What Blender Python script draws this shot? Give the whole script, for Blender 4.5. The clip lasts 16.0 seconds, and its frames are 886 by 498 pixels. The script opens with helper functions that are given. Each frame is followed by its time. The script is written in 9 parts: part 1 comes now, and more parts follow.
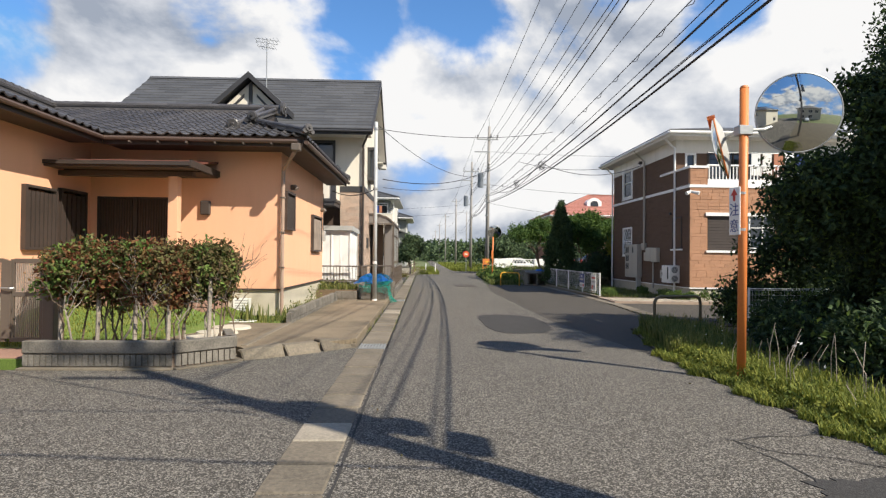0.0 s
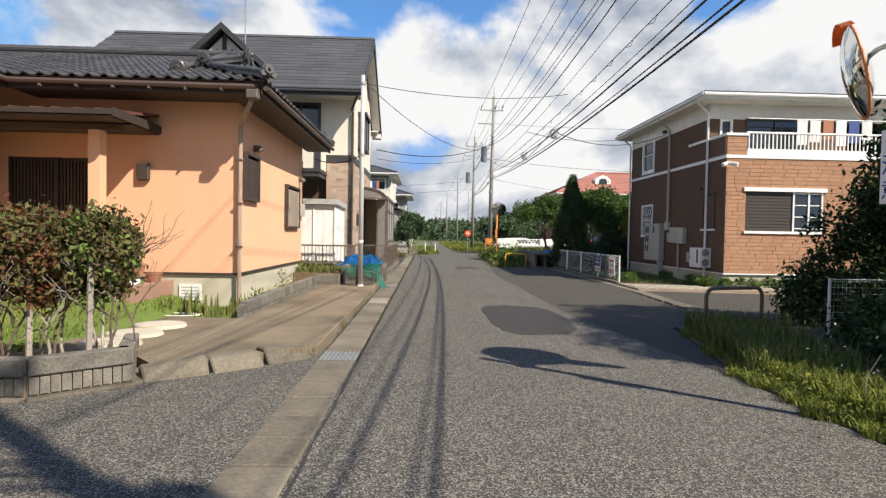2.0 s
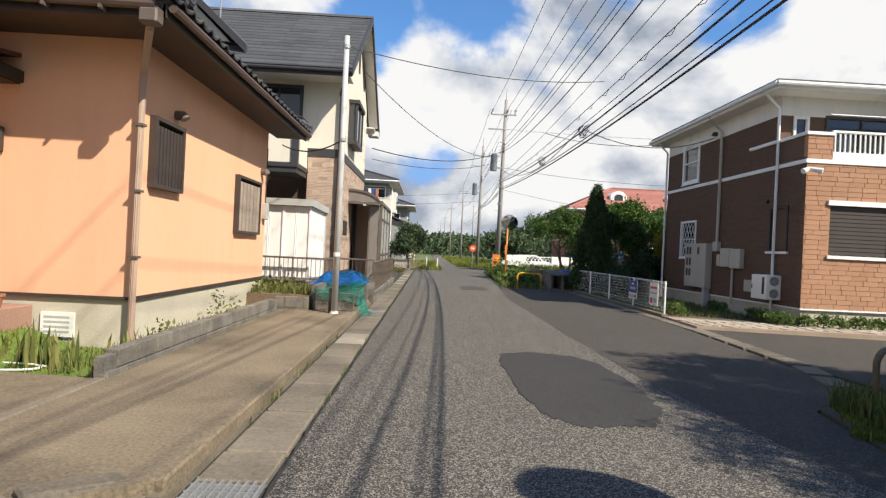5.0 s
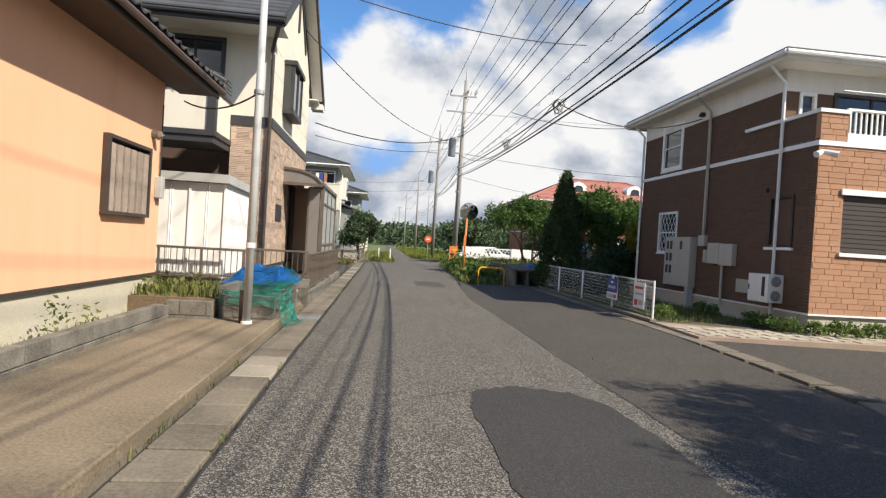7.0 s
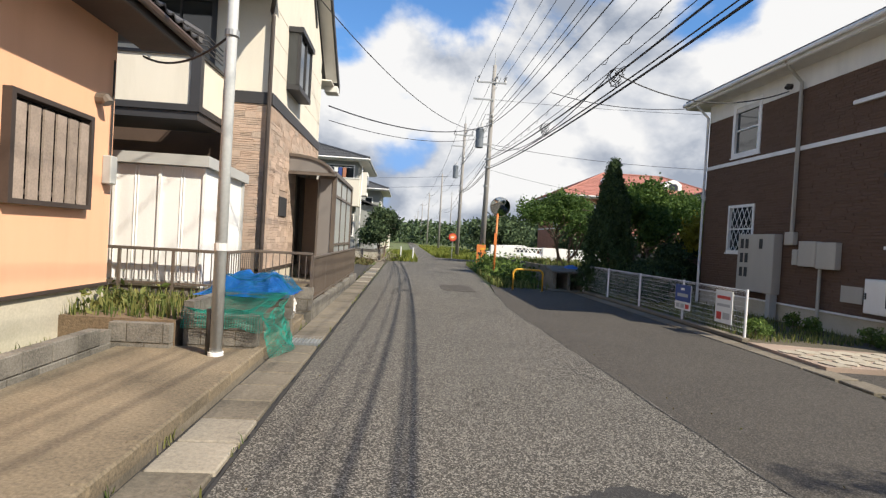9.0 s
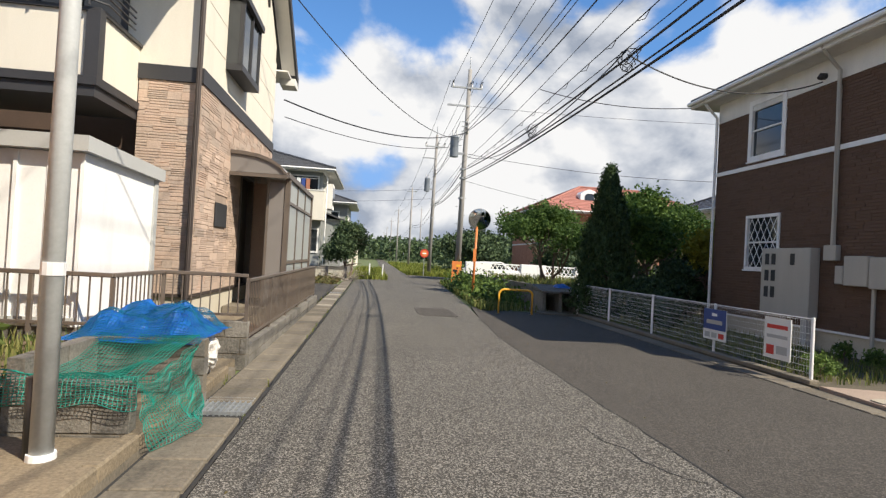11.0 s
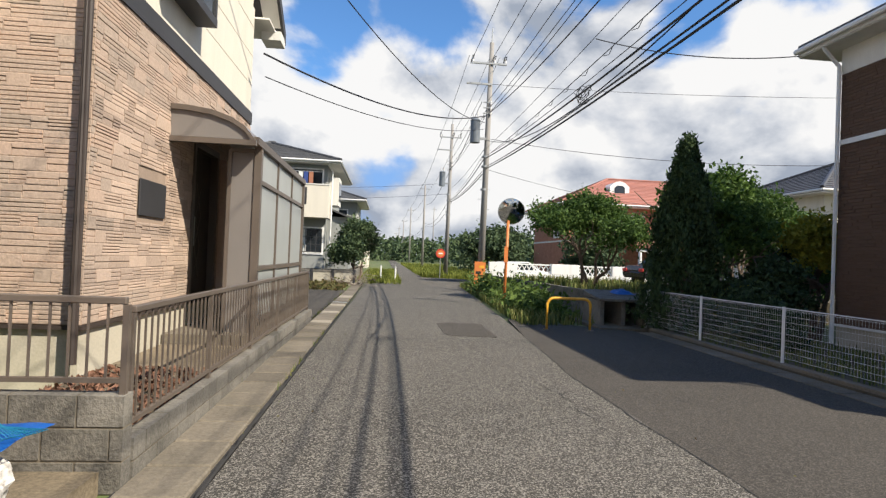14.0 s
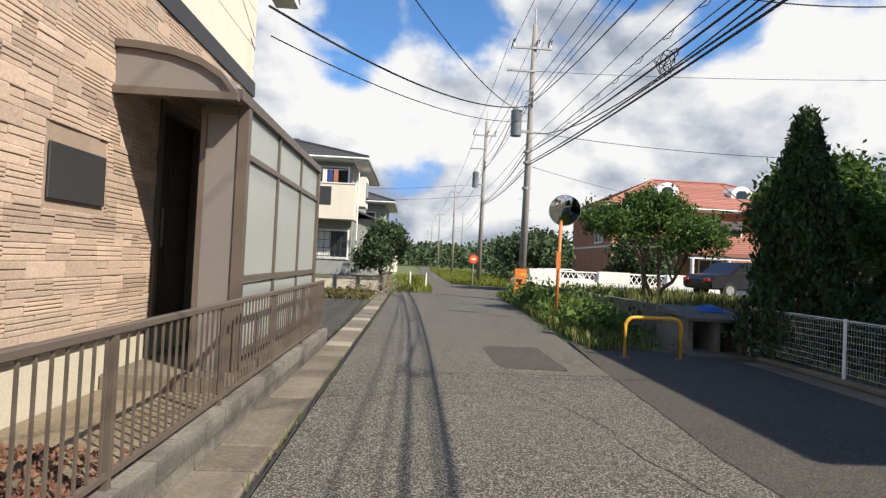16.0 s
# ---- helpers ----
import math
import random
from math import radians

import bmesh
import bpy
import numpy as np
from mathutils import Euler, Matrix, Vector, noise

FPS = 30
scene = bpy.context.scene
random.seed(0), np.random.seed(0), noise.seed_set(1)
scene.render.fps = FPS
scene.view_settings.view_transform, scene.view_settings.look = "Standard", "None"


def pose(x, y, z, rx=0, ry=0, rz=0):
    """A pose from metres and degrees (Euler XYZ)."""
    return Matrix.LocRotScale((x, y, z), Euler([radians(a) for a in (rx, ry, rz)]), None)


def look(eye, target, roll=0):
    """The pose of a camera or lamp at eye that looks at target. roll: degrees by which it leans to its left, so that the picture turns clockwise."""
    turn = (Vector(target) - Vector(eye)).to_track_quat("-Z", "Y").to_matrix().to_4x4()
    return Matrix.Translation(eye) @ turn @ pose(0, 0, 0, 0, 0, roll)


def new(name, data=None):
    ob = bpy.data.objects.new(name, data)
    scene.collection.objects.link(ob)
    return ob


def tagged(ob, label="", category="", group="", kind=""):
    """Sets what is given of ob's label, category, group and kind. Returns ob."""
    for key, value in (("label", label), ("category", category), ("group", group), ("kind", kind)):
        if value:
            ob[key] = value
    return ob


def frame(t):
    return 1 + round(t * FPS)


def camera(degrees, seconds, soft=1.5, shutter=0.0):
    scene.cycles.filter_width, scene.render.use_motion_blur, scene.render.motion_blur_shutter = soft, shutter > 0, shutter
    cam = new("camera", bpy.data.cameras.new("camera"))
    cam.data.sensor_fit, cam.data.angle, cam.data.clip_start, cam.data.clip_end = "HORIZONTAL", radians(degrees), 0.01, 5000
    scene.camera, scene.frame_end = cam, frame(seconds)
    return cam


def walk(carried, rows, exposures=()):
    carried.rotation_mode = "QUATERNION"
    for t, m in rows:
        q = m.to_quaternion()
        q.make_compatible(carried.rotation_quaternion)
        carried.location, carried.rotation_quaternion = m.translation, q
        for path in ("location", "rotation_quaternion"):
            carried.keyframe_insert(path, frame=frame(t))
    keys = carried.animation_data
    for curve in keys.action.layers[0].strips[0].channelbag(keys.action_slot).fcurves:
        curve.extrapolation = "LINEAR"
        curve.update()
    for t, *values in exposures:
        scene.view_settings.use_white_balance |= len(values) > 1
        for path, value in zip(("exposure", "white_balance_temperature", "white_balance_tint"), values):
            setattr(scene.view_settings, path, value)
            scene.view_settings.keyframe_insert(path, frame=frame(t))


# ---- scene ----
cam = camera(76.6, 16.0, soft=1.3)
METRES, EYE, TILT, LEAN, TURN = 19.737, 1.5, 0.0, 0.0, -2.0
ROWS = [
    (0.0, 0.0, 0.0, 0.0, -0.01, 0.75, -0.54),
    (0.5, -0.0002, 0.0324, -0.0003, -0.04, -0.45, -1.35),
    (1.0, 0.0027, 0.0631, -0.001, 1.02, -1.77, -1.4),
    (1.5, 0.0044, 0.0964, -0.0024, 0.68, -2.2, -1.21),
    (2.0, 0.0052, 0.1273, -0.0007, 0.16, -1.37, -1.02),
    (2.5, 0.0084, 0.1575, 0.0005, 1.18, -0.55, -0.85),
    (3.0, 0.0053, 0.1869, 0.0012, 3.64, 0.53, -1.74),
    (3.5, 0.0079, 0.2189, 0.0011, 4.71, 1.12, -1.83),
    (4.0, 0.0027, 0.2498, -0.0006, 5.36, 0.14, -1.62),
    (4.5, 0.0034, 0.279, -0.001, 3.21, 0.14, -2.16),
    (7.0, 0.0076, 0.4384, -0.0002, -4.16, -0.61, -3.48),
    (7.5, 0.0051, 0.4688, -0.0014, -2.78, -0.4, -3.0),
    (8.0, 0.0069, 0.4996, -0.0009, -0.83, -0.32, -3.46),
    (8.5, 0.0078, 0.5312, -0.0004, -1.49, 0.05, -3.26),
    (9.0, 0.0041, 0.562, 0.0003, -1.86, -0.96, -3.37),
    (11.5, -0.0017, 0.715, -0.0008, -5.5, 1.2, -2.92),
    (12.0, -0.0004, 0.7456, -0.0004, -4.74, 1.19, -1.94),
    (12.5, -0.0046, 0.7764, -0.0004, -2.96, 0.95, -2.29),
    (13.0, -0.0016, 0.8082, -0.0005, -3.59, -0.01, -2.79),
    (13.5, -0.0047, 0.8384, -0.0008, -3.98, 0.09, -2.41),
    (14.0, -0.005, 0.8678, -0.0012, -3.78, 0.86, -2.35),
    (14.5, -0.0049, 0.8993, -0.0025, -4.68, 0.15, -1.94),
    (15.0, -0.0094, 0.9294, -0.001, -3.69, 0.42, -2.04),
    (15.5, -0.009, 0.9625, 0.0002, -2.48, 0.42, -2.26),
    (16.0, -0.0154, 0.996, -0.0007, -0.97, 1.28, -2.73),
]
walk(cam, [(t, pose(0, 0, EYE, TILT, LEAN, TURN) @ pose(METRES * x, METRES * y, METRES * z, 90 + pitch, roll, yaw)) for t, x, y, z, yaw, pitch, roll in ROWS])

# ---- sky and sun ----
SHADE = Vector((-0.835, 0.685, -1.0))  # the way the sunlight goes, per metre of fall
CLOUD_SHIFT = (2.3, 1.1, 0.4)
SUN_EL = math.atan2(1.0, math.hypot(SHADE.x, SHADE.y))
SUN_AZ = math.atan2(-SHADE.x, -SHADE.y)  # clockwise from +y
scene.view_settings.exposure = 0.66

world = bpy.data.worlds.new("sky")
scene.world = world
world.use_nodes = True
wt = world.node_tree
wt.nodes.clear()


def wnode(kind, **kw):
    n = wt.nodes.new(kind)
    for k, v in kw.items():
        if k == "operation":
            n.operation = v
        elif k == "data_type":
            n.data_type = v
    return n


def wmath(op, a, b=None, clamp=False):
    n = wt.nodes.new("ShaderNodeMath")
    n.operation = op
    n.use_clamp = clamp
    for i, v in enumerate((a, b)):
        if v is None:
            continue
        if isinstance(v, (int, float)):
            n.inputs[i].default_value = v
        else:
            wt.links.new(v, n.inputs[i])
    return n.outputs[0]


def build_sky():
    out = wt.nodes.new("ShaderNodeOutputWorld")
    sky = wt.nodes.new("ShaderNodeTexSky")
    sky.sky_type, sky.sun_disc = "NISHITA", False
    sky.sun_elevation, sky.sun_rotation = SUN_EL, SUN_AZ
    sky.air_density, sky.dust_density, sky.ozone_density = 1.0, 0.6, 2.0
    tc = wt.nodes.new("ShaderNodeTexCoord")
    sep = wt.nodes.new("ShaderNodeSeparateXYZ")
    wt.links.new(tc.outputs["Generated"], sep.inputs[0])
    # heaped clouds: noise over the direction, flattened a little, lit from above
    comb = wt.nodes.new("ShaderNodeCombineXYZ")
    wt.links.new(sep.outputs[0], comb.inputs[0])
    wt.links.new(sep.outputs[1], comb.inputs[1])
    wt.links.new(wmath("MULTIPLY", sep.outputs[2], 1.45), comb.inputs[2])

    def cloud_noise(scale, detail, rough, shift):
        mp = wt.nodes.new("ShaderNodeMapping")
        mp.inputs["Location"].default_value = shift
        wt.links.new(comb.outputs[0], mp.inputs["Vector"])
        n = wt.nodes.new("ShaderNodeTexNoise")
        n.inputs["Scale"].default_value = scale
        n.inputs["Detail"].default_value = detail
        n.inputs["Roughness"].default_value = rough
        n.inputs["Distortion"].default_value = 0.15
        wt.links.new(mp.outputs[0], n.inputs["Vector"])
        return n.outputs["Fac"]

    CX, CY, CZ = CLOUD_SHIFT
    form = cloud_noise(3.2, 12.0, 0.54, (CX, CY, CZ))
    above = cloud_noise(3.2, 12.0, 0.54, (CX + 0.012, CY - 0.010, CZ + 0.055))
    far_above = cloud_noise(3.2, 4.0, 0.5, (CX + 0.03, CY - 0.02, CZ + 0.16))
    cover = wt.nodes.new("ShaderNodeMapRange")
    cover.interpolation_type = "SMOOTHSTEP"
    cover.inputs["From Min"].default_value, cover.inputs["From Max"].default_value = 0.395, 0.515
    # haze thickens the cover towards the horizon
    low = wt.nodes.new("ShaderNodeMapRange")
    low.inputs["From Min"].default_value, low.inputs["From Max"].default_value = 0.0, 0.16
    low.inputs["To Min"].default_value, low.inputs["To Max"].default_value = 0.03, 0.0
    wt.links.new(sep.outputs[2], low.inputs["Value"])
    # the cover breaks up overhead
    high = wmath("MULTIPLY", wmath("MAXIMUM", wmath("SUBTRACT", sep.outputs[2], 0.44), 0.0), 1.1)
    body = wmath("SUBTRACT", wmath("ADD", form, low.outputs[0]), high)

    def spot(az, el, inner, outer, amount):
        """A soft round stretch of sky, by azimuth and elevation, where the cover is thicker or thinner."""
        a, e = radians(az), radians(el)
        dot = wt.nodes.new("ShaderNodeVectorMath")
        dot.operation = "DOT_PRODUCT"
        dot.inputs[1].default_value = (math.sin(a) * math.cos(e), math.cos(a) * math.cos(e), math.sin(e))
        wt.links.new(tc.outputs["Generated"], dot.inputs[0])
        rg = wt.nodes.new("ShaderNodeMapRange")
        rg.interpolation_type = "SMOOTHSTEP"
        rg.inputs["From Min"].default_value, rg.inputs["From Max"].default_value = math.cos(radians(outer)), math.cos(radians(inner))
        rg.inputs["To Max"].default_value = amount
        wt.links.new(dot.outputs["Value"], rg.inputs["Value"])
        return rg.outputs[0]

    # heaped banks ahead, with the blue breaks between them
    for az, el, inner, outer, amount in ((-18, 20, 6, 26, 0.11), (14, 15, 6, 24, 0.13), (0, 16.5, 1, 7, 0.10), (36, 12, 1, 13, 0.05), (-30, 15, 1, 10, 0.08),
                                         (-8.0, 20.0, 0, 7.0, -0.155), (4.0, 22.5, 0, 6.5, -0.175), (-1.0, 11.0, 0, 6.5, -0.25), (-41, 19, 0, 11, -0.24),
                                         (28.5, 20.5, 0, 5.5, -0.24), (33, 15.0, 0, 4.5, -0.19), (-20, 25, 0, 8.0, -0.16), (20, 28, 0, 7, -0.16)):
        body = wmath("ADD", body, spot(az, el, inner, outer, amount))
    wt.links.new(body, cover.inputs["Value"])
    light = wmath("ADD", wmath("MULTIPLY", wmath("SUBTRACT", form, above), 4.2), wmath("MULTIPLY", wmath("SUBTRACT", form, far_above), 2.6))
    heap = cloud_noise(1.7, 3.0, 0.5, (CX + 5.0, CY + 2.0, CZ))
    light = wmath("ADD", light, wmath("SUBTRACT", 1.95, wmath("MULTIPLY", heap, 2.3)))
    # the banks near the horizon show their grey undersides
    light = wmath("SUBTRACT", light, wmath("MULTIPLY", wmath("MAXIMUM", wmath("SUBTRACT", 0.25, sep.outputs[2]), 0.0), 2.3))
    tone = wt.nodes.new("ShaderNodeValToRGB")
    tone.color_ramp.elements[0].position, tone.color_ramp.elements[0].color = 0.0, (2.7, 3.05, 3.7, 1)
    tone.color_ramp.elements[1].position, tone.color_ramp.elements[1].color = 1.0, (7.0, 6.95, 6.9, 1)
    mid = tone.color_ramp.elements.new(0.5)
    mid.color = (4.9, 5.1, 5.5, 1)
    wt.links.new(light, tone.inputs["Fac"])
    blue = wt.nodes.new("ShaderNodeMix")
    blue.data_type, blue.blend_type = "RGBA", "MULTIPLY"
    blue.inputs["Factor"].default_value = 1.0
    blue.inputs["B"].default_value = (0.74, 1.12, 1.45, 1)
    # the glare round the sun is left to the sun lamp
    cap = wt.nodes.new("ShaderNodeVectorMath")
    cap.operation = "MINIMUM"
    cap.inputs[1].default_value = (2.6, 3.2, 4.6)
    wt.links.new(sky.outputs[0], cap.inputs[0])
    wt.links.new(cap.outputs[0], blue.inputs["A"])
    mix = wt.nodes.new("ShaderNodeMix")
    mix.data_type = "RGBA"
    wt.links.new(cover.outputs[0], mix.inputs["Factor"])
    wt.links.new(blue.outputs["Result"], mix.inputs["A"])
    wt.links.new(tone.outputs[0], mix.inputs["B"])
    bg = wt.nodes.new("ShaderNodeBackground")
    bg.inputs["Strength"].default_value = 0.086
    wt.links.new(mix.outputs["Result"], bg.inputs["Color"])
    wt.links.new(bg.outputs[0], out.inputs[0])


build_sky()
sun_data = bpy.data.lights.new("sun", "SUN")
sun_data.energy, sun_data.angle, sun_data.color = 5.0, radians(0.55), (1.0, 0.915, 0.78)
sun = new("sun", sun_data)
sun.matrix_world = look((20, -16, 24), Vector((20, -16, 24)) + SHADE)


# ---- materials ----
def mat(name, base, rough=0.75, metal=0.0, var=0.18, scale=1.5, fine=45.0, fvar=0.12, bump=0.15, dist=0.01, rnd=0.0, island=0.0,
        tint=None, stain=None, stain_amount=0.0, stain_scale=0.8, spec=0.5, streak=False, trans=0.0):
    """A surface: base colour varied by broad and by fine noise, by piece, and by stains of another colour, with fine relief."""
    m = bpy.data.materials.new(name)
    m.use_nodes = True
    t = m.node_tree
    b = t.nodes["Principled BSDF"]
    geo = t.nodes.new("ShaderNodeNewGeometry")
    pos = geo.outputs["Position"]

    def noise_of(s, detail=4.0, stretch=None):
        n = t.nodes.new("ShaderNodeTexNoise")
        n.inputs["Scale"].default_value, n.inputs["Detail"].default_value = s, detail
        n.inputs["Roughness"].default_value = 0.6
        if stretch:
            mp = t.nodes.new("ShaderNodeMapping")
            mp.inputs["Scale"].default_value = stretch
            t.links.new(pos, mp.inputs["Vector"])
            t.links.new(mp.outputs[0], n.inputs["Vector"])
        else:
            t.links.new(pos, n.inputs["Vector"])
        return n.outputs["Fac"]

    def math_of(op, a, c):
        n = t.nodes.new("ShaderNodeMath")
        n.operation = op
        for i, v in enumerate((a, c)):
            if isinstance(v, (int, float)):
                n.inputs[i].default_value = v
            else:
                t.links.new(v, n.inputs[i])
        return n.outputs[0]

    broad = noise_of(scale, 5.0, (3, 3, 0.35) if streak else None)
    grain = noise_of(fine, 3.0)
    value = math_of("ADD", math_of("MULTIPLY", math_of("SUBTRACT", broad, 0.5), 4 * var), 1.0)
    value = math_of("ADD", value, math_of("MULTIPLY", math_of("SUBTRACT", grain, 0.5), 4 * fvar))
    if rnd:
        info = t.nodes.new("ShaderNodeObjectInfo")
        value = math_of("ADD", value, math_of("MULTIPLY", math_of("SUBTRACT", info.outputs["Random"], 0.5), 2 * rnd))
    if island:
        value = math_of("ADD", value, math_of("MULTIPLY", math_of("SUBTRACT", geo.outputs["Random Per Island"], 0.5), 2 * island))
    colour = t.nodes.new("ShaderNodeRGB")
    colour.outputs[0].default_value = (*base, 1)
    col = colour.outputs[0]
    if tint:
        which = geo.outputs["Random Per Island"] if island or not rnd else info.outputs["Random"]
        mx = t.nodes.new("ShaderNodeMix")
        mx.data_type = "RGBA"
        t.links.new(which, mx.inputs["Factor"])
        t.links.new(col, mx.inputs["A"])
        mx.inputs["B"].default_value = (*tint, 1)
        col = mx.outputs["Result"]
    if stain:
        sn = t.nodes.new("ShaderNodeMapRange")
        sn.inputs["From Min"].default_value, sn.inputs["From Max"].default_value = 0.52, 0.72
        sn.inputs["To Max"].default_value = stain_amount
        t.links.new(noise_of(stain_scale, 7.0, (2.5, 2.5, 0.5) if streak else None), sn.inputs["Value"])
        mx = t.nodes.new("ShaderNodeMix")
        mx.data_type = "RGBA"
        t.links.new(sn.outputs[0], mx.inputs["Factor"])
        t.links.new(col, mx.inputs["A"])
        mx.inputs["B"].default_value = (*stain, 1)
        col = mx.outputs["Result"]
    sc = t.nodes.new("ShaderNodeVectorMath")
    sc.operation = "SCALE"
    t.links.new(col, sc.inputs[0])
    t.links.new(value, sc.inputs["Scale"])
    t.links.new(sc.outputs[0], b.inputs["Base Color"])
    b.inputs["Roughness"].default_value, b.inputs["Metallic"].default_value = rough, metal
    b.inputs["Specular IOR Level"].default_value = spec
    if bump:
        bp = t.nodes.new("ShaderNodeBump")
        bp.inputs["Strength"].default_value, bp.inputs["Distance"].default_value = bump, dist
        t.links.new(grain, bp.inputs["Height"])
        t.links.new(bp.outputs[0], b.inputs["Normal"])
    if trans:
        tr = t.nodes.new("ShaderNodeBsdfTranslucent")
        t.links.new(sc.outputs[0], tr.inputs[0])
        ms = t.nodes.new("ShaderNodeMixShader")
        ms.inputs[0].default_value = trans
        t.links.new(b.outputs[0], ms.inputs[1])
        t.links.new(tr.outputs[0], ms.inputs[2])
        t.links.new(ms.outputs[0], t.nodes["Material Output"].inputs[0])
    return m


def asphalt_mat(name, base, speck, amount, wear=0.16):
    """Asphalt: light stones in dark binder, with worn lanes and stains."""
    m = mat(name, base, rough=0.92, var=wear, scale=0.55, fine=24.0, fvar=0.12, bump=0.0, spec=0.25, stain=tuple(c * 0.62 for c in base), stain_amount=0.6, stain_scale=0.35)
    t = m.node_tree
    b = t.nodes["Principled BSDF"]
    old = b.inputs["Base Color"].links[0].from_socket
    geo = t.nodes.new("ShaderNodeNewGeometry")
    vo = t.nodes.new("ShaderNodeTexVoronoi")
    vo.inputs["Scale"].default_value = 100.0
    t.links.new(geo.outputs["Position"], vo.inputs["Vector"])
    sep = t.nodes.new("ShaderNodeSeparateColor")
    t.links.new(vo.outputs["Color"], sep.inputs[0])
    rng = t.nodes.new("ShaderNodeMapRange")
    rng.inputs["From Min"].default_value, rng.inputs["From Max"].default_value = 0.5, 1.0
    rng.inputs["To Max"].default_value = amount
    t.links.new(sep.outputs[0], rng.inputs["Value"])
    mx = t.nodes.new("ShaderNodeMix")
    mx.data_type = "RGBA"
    t.links.new(rng.outputs[0], mx.inputs["Factor"])
    t.links.new(old, mx.inputs["A"])
    mx.inputs["B"].default_value = (*speck, 1)
    t.links.new(mx.outputs["Result"], b.inputs["Base Color"])
    bp = t.nodes.new("ShaderNodeBump")
    bp.inputs["Strength"].default_value, bp.inputs["Distance"].default_value = 0.55, 0.008
    t.links.new(vo.outputs["Distance"], bp.inputs["Height"])
    t.links.new(bp.outputs[0], b.inputs["Normal"])
    return m


def glass_mat(name, base, rough=0.06):
    m = mat(name, base, rough=rough, var=0.1, fvar=0.0, bump=0.0, spec=0.9)
    return m


